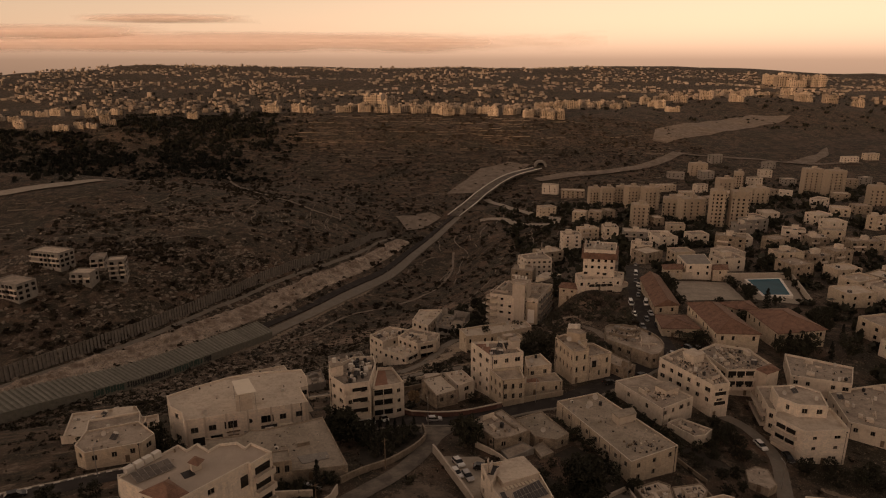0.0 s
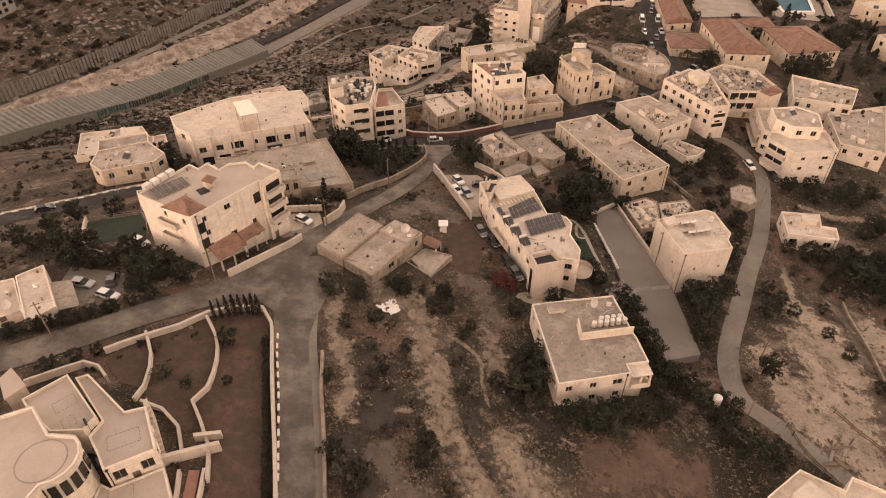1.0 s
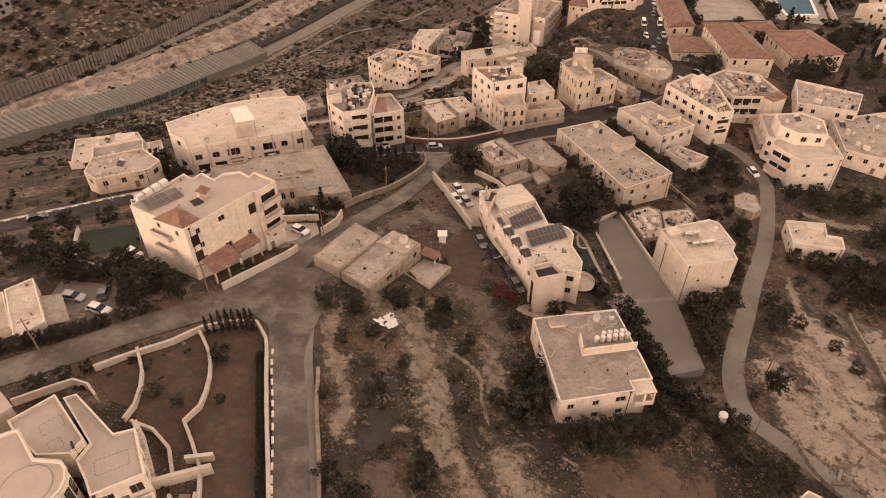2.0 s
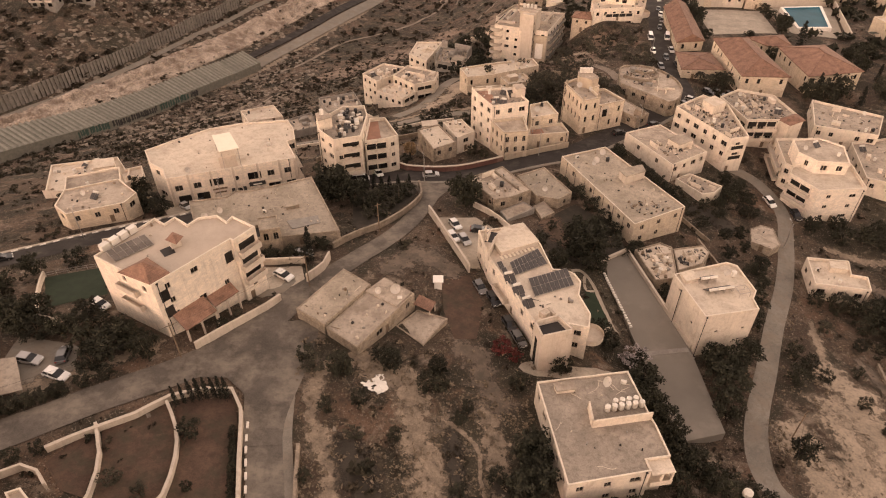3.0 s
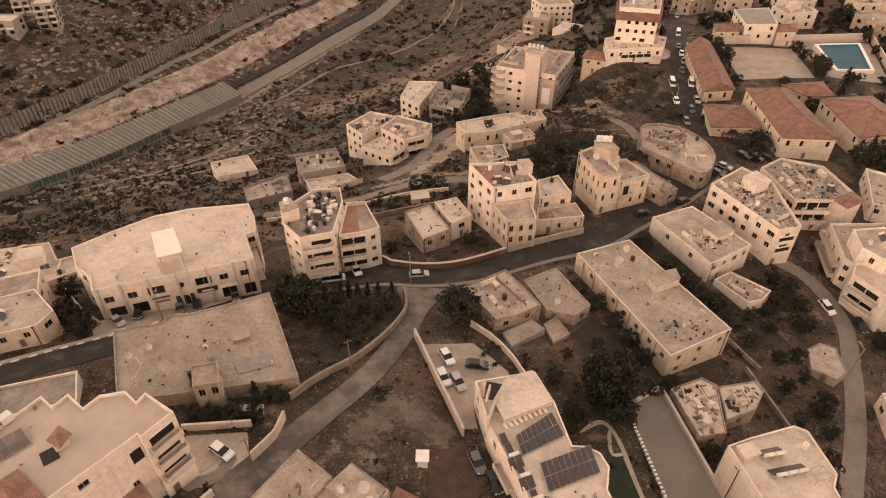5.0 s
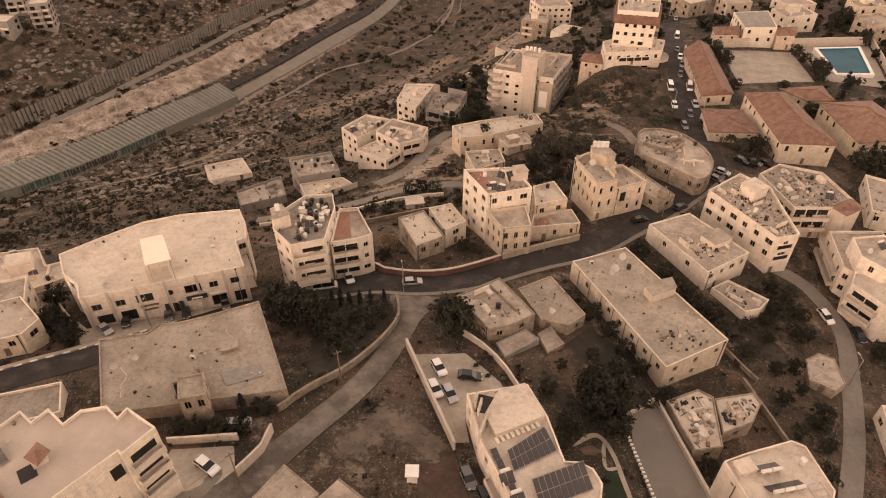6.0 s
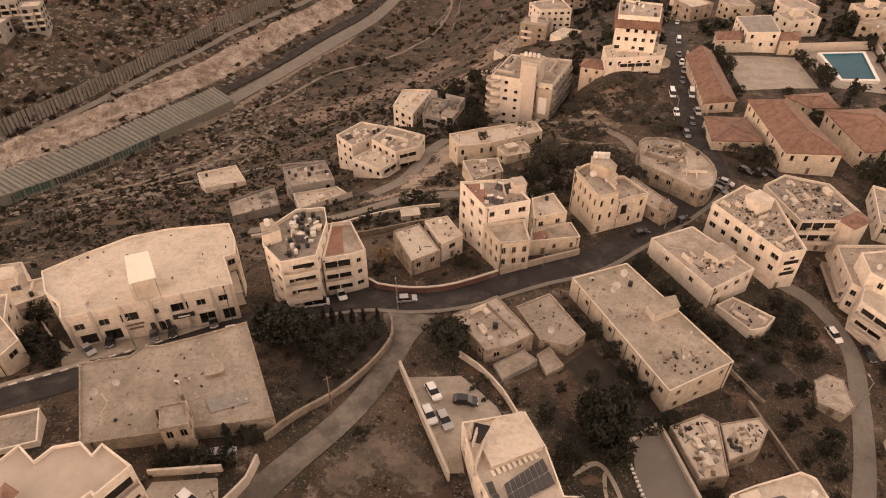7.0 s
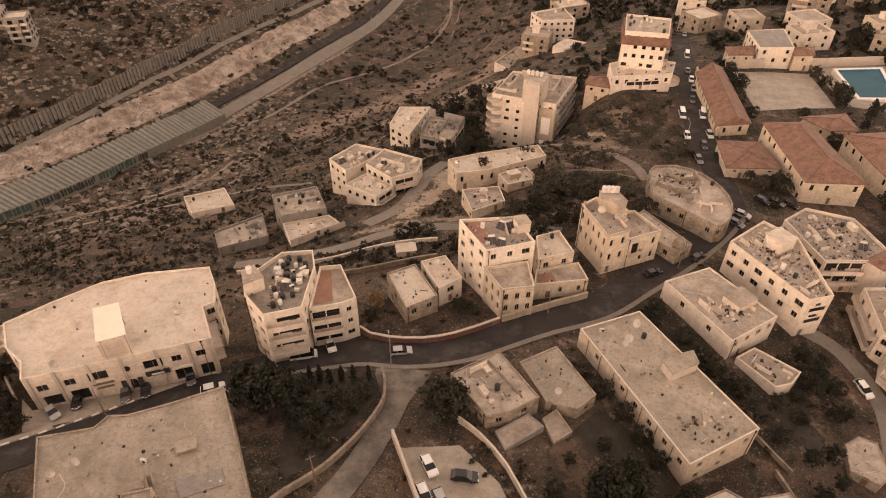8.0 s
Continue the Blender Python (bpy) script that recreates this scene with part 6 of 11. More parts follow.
def gallery():
    """The highway's cover: a plain wall towards the town and a roof of slanting concrete beams."""
    line = spline(GAL, 2.3)
    nor = normals(line)
    zs = heights([p[0] for p in line], [p[1] for p in line])
    zs = np.convolve(np.pad(zs, 6, mode="edge"), np.ones(13) / 13, mode="valid")
    root = new("highway_gallery")
    root.location = (-138, 285, -62)
    tagged(root, "concrete highway gallery with a ribbed roof", "gallery", kind="structure")
    v, f = [], []
    for p, q, z in zip(line, nor, zs):
        for off, h in ((0.0, -3.0), (0.0, 4.2), (0.5, 4.2), (0.5, -3.0)):
            v.append((p[0] + q[0] * off + 138, p[1] + q[1] * off - 285, z + h + 62))
    for i in range(len(line) - 1):
        for k in range(4):
            f.append((4 * i + k, 4 * i + 4 + k, 4 * i + 4 + (k + 1) % 4, 4 * i + (k + 1) % 4))
    f += [(0, 1, 2, 3), tuple(4 * (len(line) - 1) + k for k in (3, 2, 1, 0))]
    put("side_wall", mesh("side_wall", v, f, [DECKMAT]), root, "plain concrete side wall with sprayed bars")
    v, f = [], []
    for p, q, z in zip(line, nor, zs):
        for off, h in ((0.3, 4.0), (11.4, 8.2), (11.4, 7.8), (0.3, 3.6)):
            v.append((p[0] + q[0] * off + 138, p[1] + q[1] * off - 285, z + h + 62))
    for i in range(len(line) - 1):
        for k in range(4):
            f.append((4 * i + k, 4 * i + 4 + k, 4 * i + 4 + (k + 1) % 4, 4 * i + (k + 1) % 4)[::-1])
    put("roof_deck", mesh("roof_deck", v, f, [DECKMAT]), root)
    beam = Shape()
    beam.add([(x, y, z) for y, zz in ((0.1, 4.0), (11.6, 8.3)) for x, z in ((-0.55, zz), (0.55, zz), (0.55, zz + 0.32), (-0.55, zz + 0.32))],
             [(0, 1, 2, 3), (7, 6, 5, 4), (0, 4, 5, 1), (1, 5, 6, 2), (2, 6, 7, 3), (3, 7, 4, 0)])
    me = beam.mesh("beam", [BEAMMAT])
    for p, q, z in zip(line, nor, zs):
        ang = math.degrees(math.atan2(-q[0], q[1]))
        put("beam", me, root, at=pose(p[0] + 138, p[1] - 285, z + 62, 0, 0, ang))
    cols = Shape()
    for p, q, z in list(zip(line, nor, zs))[::4]:
        cols.box(p[0] + q[0] * 11.1 + 138, p[1] + q[1] * 11.1 - 285, z - 3 + 62, 0.6, 0.6, 10.6)
    part("columns", cols, [CONCRETE], root)
    # sprayed bars in place of lettering
    rng = random.Random(4)
    for a, b, mat in ((42, 49, SPRAY), (49.8, 61, SPRAYDARK), (62, 69.5, SPRAY), (70.4, 72.5, SPRAYDARK)):
        s = a
        while s < b:
            i = int(s)
            if i + 1 >= len(line):
                break
            w = rng.uniform(0.25, 0.6)
            p = line[i] + (line[i + 1] - line[i]) * (s - i)
            q, z = nor[i], zs[i]
            ang = math.degrees(math.atan2(-q[0], q[1]))
            sh = Shape().box(0, -0.03, 0.6 + rng.uniform(0, 0.5), 2.3 * w, 0.05, rng.uniform(2.4, 3.0))
            sh.box(0, -0.06, 1.2 + rng.choice((0, 1.1, 2.0)), 2.3 * w * 1.5, 0.05, 0.5)
            put("sprayed_bar", sh.mesh("sprayed_bar", [mat]), root, at=pose(p[0] + 138, p[1] - 285, z + 62, 0, 0, ang))
            s += w + rng.uniform(0.12, 0.3)


gallery()


def bridge():
    pts = [(12.0, 722.0), (33.0, 765.0), (54.0, 812.0), (92.0, 885.0), (134.0, 934.0)]
    line = spline(pts, 8)
    nor = normals(line)
    root = new("highway_bridge")
    root.location = (60, 820, -80)
    deck, rail = [], Shape()
    z0, z1 = ground_z(12, 722) + 1.0, ground_z(134, 934) + 1.0
    f = []
    for i, (p, q) in enumerate(zip(line, nor)):
        z = z0 + (z1 - z0) * i / (len(line) - 1) + 5 * math.sin(math.pi * i / (len(line) - 1))
        for off, h in ((-7, 0), (7, 0), (7, -2), (-7, -2)):
            deck.append((p[0] + q[0] * off - 60, p[1] + q[1] * off - 820, z + h + 80))
        if i in (4, 8, 13, 18):
            b = ground_z(p[0], p[1]) - 2
            put("pier", Shape().box(p[0] - 60, p[1] - 820, b + 80, 3, 3, z - b - 2).mesh("pier", [CONCRETE]), root)
    for i in range(len(line) - 1):
        for k in range(4):
            f.append((4 * i + k, 4 * i + 4 + k, 4 * i + 4 + (k + 1) % 4, 4 * i + (k + 1) % 4)[::-1])
    put("deck", mesh("deck", deck, f, [ASPHALT]), root)
    for side in (-7, 7):
        v, f = [], []
        for i, (p, q) in enumerate(zip(line, nor)):
            z = z0 + (z1 - z0) * i / (len(line) - 1) + 5 * math.sin(math.pi * i / (len(line) - 1))
            for off, h in ((side - 0.3, 0.01), (side + 0.3, 0.01), (side + 0.3, 1.2), (side - 0.3, 1.2)):
                v.append((p[0] + q[0] * off - 60, p[1] + q[1] * off - 820, z + h + 80))
        for i in range(len(line) - 1):
            for k in range(4):
                f.append((4 * i + k, 4 * i + 4 + k, 4 * i + 4 + (k + 1) % 4, 4 * i + (k + 1) % 4)[::-1])
        put("barrier", mesh("barrier", v, f, [WHITEPAINT]), root)
    tagged(root, "long concrete highway bridge on tall piers", "bridge")
    prt = new("tunnel_portal")
    prt.location = (140, 942, ground_z(140, 942))
    sh = Shape()
    n = 10
    for a0, a1 in zip(range(n), range(1, n + 1)):
        t0, t1 = math.pi * a0 / n, math.pi * a1 / n
        o, i_ = 9.0, 6.0
        pr = [(o * math.cos(t0), o * math.sin(t0)), (o * math.cos(t1), o * math.sin(t1)), (i_ * math.cos(t1), i_ * math.sin(t1)), (i_ * math.cos(t0), i_ * math.sin(t0))]
        sh.add([(x, 0, z) for x, z in pr] + [(x, 8, z) for x, z in pr], [(0, 1, 2, 3), (1, 0, 4, 5), (3, 2, 6, 7), (7, 6, 5, 4)])
    part("arch", sh, [CONCRETE], prt)
    # Dark sheet closes the bore in place of the shade inside it.
    part("tunnel_end", Shape().box(0, 7.5, -1, 12, 0.3, 7.2), [IRON_AND_SHADE], prt)
    tagged(prt, "round concrete tunnel mouth at the hillside", "tunnel portal")


bridge()
for n_, poly_, mat_, lab_ in (
        ("spoil_ground", [(4, 828), (53, 940), (96, 966), (126, 948), (80, 890), (44, 832)], SANDCUT, "pale spoil beside the highway"),
        ("spoil_ground", [(352, 1114), (381, 1197), (530, 1319), (649, 1410), (733, 1411), (682, 1353), (480, 1188), (372, 1103)], SANDCUT, "large pale excavated slope"),
        ("spoil_ground", [(-53, 722), (-16, 739), (-2, 722), (-20, 688), (-38, 679)], SANDCUT, "pale spoil beside the highway"),
        ("spoil_ground", [(520, 1010), (600, 1060), (650, 1120), (620, 1060), (560, 1000)], SANDCUT, "pale bare ground in the valley")):
    patch(n_, poly_, mat_, lab_, "bare ground", lift=1.2, step=12)
ribbon("valley_road", [(128, 889), (196, 921), (256, 940), (316, 978), (371, 1041)], lambda s: 16.0, SANDCUT, "pale graded road in the valley", "road", lift=1.4, step=12)
ribbon("valley_road", [(53, 793), (84, 707), (112, 625), (92, 610), (60, 680), (40, 689)], 9.0, PAVING, "pale access road under the bridge", "road", lift=1.2, step=8)
ribbon("valley_road", [(371, 1041), (440, 1030), (520, 1010), (640, 1005)], 8.0, SANDCUT, "pale track across the valley", "road", lift=1.4, step=12)
ribbon("hill_track", [(-450, 590), (-413, 605), (-382, 644), (-361, 690)], 16.0, PAVING, "pale terrace track on the hillside", "track", lift=1.0, step=10)
ribbon("hill_track", [(-303, 915), (-240, 790), (-183, 690), (-139, 655), (-105, 650)], 4.0, SANDCUT, "pale track down the hillside", "track", lift=1.0, step=10)


# ---- worn ground: straw tracks, footpaths and bare earth with ragged edges ----
for k_, (pts_, w_, m_, lab_, cat_) in enumerate((
        ([(-6.2, 84.0), (-3.4, 79.2), (-2.2, 71.2), (-0.2, 64.3), (0.2, 59.2), (2.9, 55.3), (5.7, 50.0), (9.0, 44.0)], 4.2, STRAWSOIL, "pale strip of trodden straw on the field", "straw track"),
        ([(7.6, 84.0), (8.4, 77.5), (9.4, 73.5), (10.2, 67.6), (9.6, 62.4)], 3.6, STRAWSOIL, "pale strip of trodden straw on the field", "straw track"),
        ([(9.0, 61.0), (11.3, 56.1), (12.3, 52.9), (14.2, 49.0), (17.0, 44.0)], 5.6, STRAWSOIL, "pale strip of trodden straw on the field", "straw track"),
        ([(-19.0, 75.6), (-16.6, 71.8), (-14.6, 68.5), (-14.8, 62.4), (-15.0, 57.6)], 2.6, STRAWSOIL, "pale worn track beside the field wall", "straw track"),
        ([(-14.8, 58.1), (-10.3, 59.2), (-7.4, 61.2), (-3.8, 61.8)], 0.9, STRAWSOIL, "thin pale footpath across the field", "footpath"),
        ([(-11.6, 55.0), (-7.6, 51.3), (-4.6, 47.7), (-1.0, 43.0)], 4.0, DRYSOIL, "bare dry earth on the field", "bare earth"),
        ([(0.2, 78.8), (4.2, 76.0), (6.6, 72.7), (6.7, 68.0), (7.6, 63.0)], 0.8, STRAWSOIL, "thin pale footpath across the field", "footpath"),
        ([(11.0, 60.6), (14.1, 61.3), (17.7, 60.2), (22.0, 57.6)], 0.9, STRAWSOIL, "thin pale footpath across the field", "footpath"),
        ([(2.7, 73.0), (2.9, 69.3), (3.9, 62.5), (5.6, 57.0), (8.4, 50.0)], 2.2, DARKFADE, "dark overgrown furrow between straw strips", "furrow"),
        ([(20.0, 57.0), (28.0, 56.0), (36.0, 56.6), (44.0, 57.6)], 11.0, REDFADE, "bare reddish field", "field"),
        ([(26.0, 48.0), (34.0, 47.0), (42.0, 48.6)], 7.0, REDFADE, "bare reddish field", "field"),
        ([(-12.6, 113.6), (-8.0, 117.6), (-3.4, 120.4), (1.0, 118.6), (4.0, 113.0)], 6.0, DRYSOIL, "dusty weedy plot beside the road", "bare earth"),
        ([(80.6, 117.2), (77.6, 107.5), (76.7, 99.5), (76.9, 93.0), (74.9, 85.4), (73.0, 76.0)], 1.6, STRAWSOIL, "pale footpath on the stony slope", "footpath"),
        ([(76.7, 104.0), (77.4, 98.8), (78.5, 89.8), (77.0, 79.2), (78.6, 73.0)], 6.0, SANDSOIL, "pale excavated ground on the stony slope", "bare ground"),
        ([(61.3, 83.0), (65.1, 77.5), (68.2, 73.7), (71.8, 68.9), (76.0, 62.0)], 4.6, SANDSOIL, "pale excavated ground beside the lane", "bare ground"),
        ([(75.6, 95.0), (73.0, 84.0), (71.6, 76.0), (72.6, 66.0), (74.6, 54.0)], 10.0, SANDSOIL, "pale excavated ground beside the lane", "bare ground"),
        ([(64.0, 88.0), (62.6, 80.0), (64.0, 72.0), (68.0, 63.0)], 6.0, SANDSOIL, "pale excavated ground beside the lane", "bare ground"),
        ([(86.0, 98.0), (90.9, 91.9), (93.0, 84.0), (92.0, 74.0)], 9.0, SANDSOIL, "bare pale spoil on the stony slope", "bare ground"),
        ([(84.6, 106.0), (86.9, 100.0), (86.0, 92.0), (84.0, 82.0)], 3.2, DRYSOIL, "worn dry strip on the stony slope", "bare earth"),
        ([(93.7, 142.2), (100.0, 139.0), (107.3, 137.9), (116.0, 140.0)], 2.2, STRAWSOIL, "pale footpath above the lane", "footpath"),
        ([(98.0, 132.0), (103.6, 128.0), (106.0, 122.0), (105.0, 114.0)], 4.0, DRYSOIL, "bare dry earth on the slope", "bare earth"),
        ([(-135.0, 246.0), (-127.1, 259.7), (-118.2, 265.5), (-110.6, 272.4), (-104.2, 280.1), (-96.9, 290.0), (-93.8, 300.3), (-94.0, 316.0)], 2.4, STRAWSOIL, "white stony path on the slope", "footpath"),
        ([(-98.0, 289.0), (-90.0, 293.0), (-82.6, 296.1)], 3.0, STRAWSOIL, "white stony path on the slope", "footpath"),
        ([(-126.0, 322.0), (-118.2, 333.2), (-108.6, 350.2), (-99.2, 373.9), (-90.5, 396.8), (-74.3, 431.3), (-52.0, 492.0)], 3.4, STRAWSOIL, "dirt service track along the gallery", "track"),
        ([(-34.0, 104.4), (-29.6, 106.0), (-27.4, 110.0)], 2.0, DUSTROAD, "dusty strip beside the car court", "bare earth"),
        ([(-44.0, 90.6), (-49.0, 86.4), (-55.0, 81.8), (-63.0, 76.6)], 2.6, STRAWSOIL, "dusty verge along the road", "verge"),
        ([(-18.4, 74.0), (-19.2, 82.0), (-18.2, 88.6)], 2.4, STRAWSOIL, "dusty verge along the side road", "verge"),
        ([(25.4, 119.2), (29.3, 122.2), (31.3, 121.5), (32.7, 118.0), (33.2, 114.5), (33.9, 110.7), (34.6, 106.9), (35.6, 105.4)], 0.9, PAVING, "pale curved garden path", "path"),
        ([(31.2, 121.3), (30.6, 118.4), (30.7, 116.1), (33.2, 117.0)], 0.7, PAVING, "pale curved garden path", "path"),
        ([(34.6, 106.9), (32.6, 105.2), (31.7, 103.4)], 0.8, PAVING, "pale curved garden path", "path"),
        ([(26.4, 118.0), (28.6, 119.6), (30.4, 118.6)], 2.2, REDFADE, "bare red garden bed", "garden bed"),
        ([(14.0, 91.0), (20.0, 91.6), (26.0, 91.6), (34.0, 92.6)], 3.4, PAVING, "rough paved yard behind the square house", "yard"),
        ([(24.0, 140.6), (28.0, 136.0), (33.0, 134.0)], 6.0, REDFADE, "dark red earth yard between houses", "bare earth"),
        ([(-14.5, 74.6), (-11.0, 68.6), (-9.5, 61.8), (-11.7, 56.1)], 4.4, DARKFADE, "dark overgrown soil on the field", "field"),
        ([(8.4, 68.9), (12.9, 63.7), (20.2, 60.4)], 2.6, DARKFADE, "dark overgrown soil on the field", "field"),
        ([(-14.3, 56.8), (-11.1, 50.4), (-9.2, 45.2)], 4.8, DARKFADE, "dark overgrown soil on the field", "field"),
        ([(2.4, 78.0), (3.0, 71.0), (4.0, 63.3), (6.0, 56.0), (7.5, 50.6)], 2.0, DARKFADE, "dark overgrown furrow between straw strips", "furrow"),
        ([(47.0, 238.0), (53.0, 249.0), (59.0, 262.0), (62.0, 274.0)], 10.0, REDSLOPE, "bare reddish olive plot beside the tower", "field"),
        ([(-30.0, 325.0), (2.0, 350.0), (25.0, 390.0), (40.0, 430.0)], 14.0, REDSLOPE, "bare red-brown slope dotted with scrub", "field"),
        ([(46.0, 262.0), (52.5, 260.0), (58.0, 256.0)], 3.0, SANDSOIL, "pale trodden ground among the olives", "bare ground"),
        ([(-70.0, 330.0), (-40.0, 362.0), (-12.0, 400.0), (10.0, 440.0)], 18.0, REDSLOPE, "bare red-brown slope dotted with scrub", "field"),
        ([(-8.0, 219.0), (-1.0, 228.0), (4.0, 238.0), (7.0, 250.0)], 6.0, SANDSOIL, "pale rubble ground beside a steep lane", "bare ground"),
        ([(-20.0, 214.0), (-8.0, 216.6), (6.0, 215.6), (18.0, 212.0)], 3.0, STRAWSOIL, "dusty verge along the back lane", "verge"),
        ([(44.0, 258.0), (52.0, 250.0), (60.0, 243.0)], 4.0, STRAWSOIL, "bare pale path among olive trees", "footpath"),
        ([(-15.0, 91.0), (-10.0, 87.6), (-5.0, 84.0), (-1.0, 80.0)], 4.4, STRAWSOIL, "dusty bare ground before an old house", "bare earth"),
        ([(3.0, 96.0), (6.6, 91.0), (9.0, 85.0), (9.0, 80.0)], 4.4, DRYSOIL, "dusty bare ground before an old house", "bare earth"),
        ([(-20.0, 90.0), (-19.6, 84.0), (-19.4, 78.0)], 2.6, DRYSOIL, "dusty verge at the road junction", "verge"),
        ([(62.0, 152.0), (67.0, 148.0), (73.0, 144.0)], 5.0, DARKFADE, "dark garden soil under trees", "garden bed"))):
    narrow_ = w_ < 1.5
    w_ *= 1.0 if m_ in (PAVING, DUSTROAD) else 1.75
    blotch(cat_.replace(" ", "_"), pts_, w_, m_, lab_, cat_, 60 + k_, lift=0.1 + 0.004 * (k_ % 7), rough=0.12 if m_ is PAVING else 0.3, across=5 if narrow_ else 9)


# ---- what sets the near houses apart ----
def edge_of(root, x, y):
    """The wall nearest to a place, as its two corners in the outline's order."""
    poly, _ = ROOFS[root]
    return min(zip(poly, poly[1:] + poly[:1]), key=lambda e: math.hypot((e[0][0] + e[1][0]) / 2 - x, (e[0][1] + e[1][1]) / 2 - y))


def along(e, s):
    return (e[0][0] + (e[1][0] - e[0][0]) * s, e[0][1] + (e[1][1] - e[0][1]) * s)


def balconies(root, x, y, s0, s1, zs, deep=1.3, mat=RENDERED, solid=True):
    e = edge_of(root, x, y)
    for z in zs:
        balcony(root, along(e, s0), along(e, s1), z, deep, mat, solid)


def lean_to(root, a, b, hi, lo, deep, name="porch_roof", mat=TILE, posts=4, floor=None):
    """A sloping tiled roof against a wall from a to b, on posts."""
    d = Vector((b[0] - a[0], b[1] - a[1]))
    n = Vector((d.y, -d.x)).normalized()
    o = n * 0.01
    p = [(a[0] + o.x, a[1] + o.y, hi), (b[0] + o.x, b[1] + o.y, hi), (b[0] + n.x * deep, b[1] + n.y * deep, lo), (a[0] + n.x * deep, a[1] + n.y * deep, lo)]
    v = p + [(x, y, z + 0.16) for x, y, z in p]
    L, s = d.length, math.hypot(deep, hi - lo)
    x0, y0, z0 = root.location
    f = [(0, 1, 2, 3), (7, 6, 5, 4), (0, 4, 5, 1), (1, 5, 6, 2), (2, 6, 7, 3), (3, 7, 4, 0)]
    q = [(0, s), (L, s), (L, 0), (0, 0)]
    uv = q + q[::-1] + [(0, 0), (0, 0.1), (1, 0.1), (1, 0)] * 4
    put(name, mesh(name, [(x - x0, y - y0, z - z0) for x, y, z in v], f, [mat], None, uv), root, "red tiled porch roof" if mat is TILE else "")
    for k in range(posts):
        t = 0.04 + 0.92 * k / max(1, posts - 1)
        x, y = a[0] + d.x * t + n.x * (deep - 0.25), a[1] + d.y * t + n.y * (deep - 0.25)
        g = ground_z(x, y) - 0.2 if floor is None else floor
        if lo - g > 0.3:
            extra(root, "post", Shape().box(x, y, g, 0.28, 0.28, lo - g + 0.03), [WHITEWALL])


def recess(root, x, y, s0, s1, zs, high, mat=None):
    """Wide dark openings in a wall: flat panels for window glass and for recess shade, between low sides, a thin slab
    above each.
    """
    e = edge_of(root, x, y)
    a, b = along(e, s0), along(e, s1)
    d = Vector((b[0] - a[0], b[1] - a[1]))
    n, ang = Vector((d.y, -d.x)).normalized(), math.degrees(math.atan2(d.y, d.x))
    c = Vector(((a[0] + b[0]) / 2, (a[1] + b[1]) / 2))
    cnt = max(1, int(d.length / 2.6))
    for z in zs:
        # Flat dark panel: window glass, and the shade of open recesses.
        sh = Shape().box(c.x + n.x * 0.02, c.y + n.y * 0.02, z, d.length, 0.1, high, ang)
        for k in range(cnt + 1):
            q = c + d * (k / cnt - 0.5)
            sh.box(q.x + n.x * 0.08, q.y + n.y * 0.08, z - 0.02, 0.22, 0.2, high + 0.04, ang, 1)
        sh.box(c.x + n.x * 0.1, c.y + n.y * 0.1, z + high + 0.003, d.length + 0.3, 0.26, 0.16, ang, 1)
        extra(root, "wide_window", sh, [GLASS, mat or RENDERED], "dark panel for window glass and recess shade")


def pyramid(root, poly, z, rise, name="tiled_hip", over=0.3):
    poly = inset(ccw(poly), -over)
    cx, cy = sum(p[0] for p in poly) / len(poly), sum(p[1] for p in poly) / len(poly)
    x0, y0, z0 = root.location
    v, f, uv = [], [], []
    for a, b in zip(poly, poly[1:] + poly[:1]):
        k = len(v)
        v += [(a[0] - x0, a[1] - y0, z - z0), (b[0] - x0, b[1] - y0, z - z0), (cx - x0, cy - y0, z + rise - z0)]
        f.append((k, k + 1, k + 2))
        L = math.hypot(b[0] - a[0], b[1] - a[1])
        uv += [(0, 0), (L, 0), (L / 2, rise + 1)]
    k = len(v)
    v += [(p[0] - x0, p[1] - y0, z - z0) for p in poly]
    f.append(tuple(range(k + len(poly) - 1, k - 1, -1)))
    uv += [(0, 0)] * len(poly)
    put(name, mesh(name, v, f, [TILE], None, uv), root, "red tiled hip")


def junk(root, n, seed, area=None, size=(0.3, 1.1)):
    """Broken blocks, boards and sheets left on a roof, as one heap of stuff."""
    rng = random.Random(seed)
    poly, zr = ROOFS[root]
    inner = ccw(area) if area else inset(poly, 0.9)
    x0, x1, y0, y1 = min(p[0] for p in inner), max(p[0] for p in inner), min(p[1] for p in inner), max(p[1] for p in inner)
    sh = Shape()
    k = 0
    while k < n:
        x, y = rng.uniform(x0, x1), rng.uniform(y0, y1)
        k += 1
        if inside(inner, x, y):
            a, b, c = rng.uniform(*size), rng.uniform(*size) * 0.7, rng.uniform(0.08, 0.5)
            if rng.random() < 0.12:
                a, b, c = rng.uniform(0.9, 1.9), 0.1, 0.1
            sh.box(x, y, zr + 0.004 + 0.002 * (k % 9), a, b, c, rng.uniform(0, 180), rng.randrange(4), taper=rng.uniform(0.7, 1.0))
    tagged(put("roof_rubble", sh.mesh("roof_rubble", [CONCRETE, WOOD, ROOFPALE, IRON_AND_SHADE])), "heaps of broken blocks and boards on a roof", "rubble", kind="stuff")


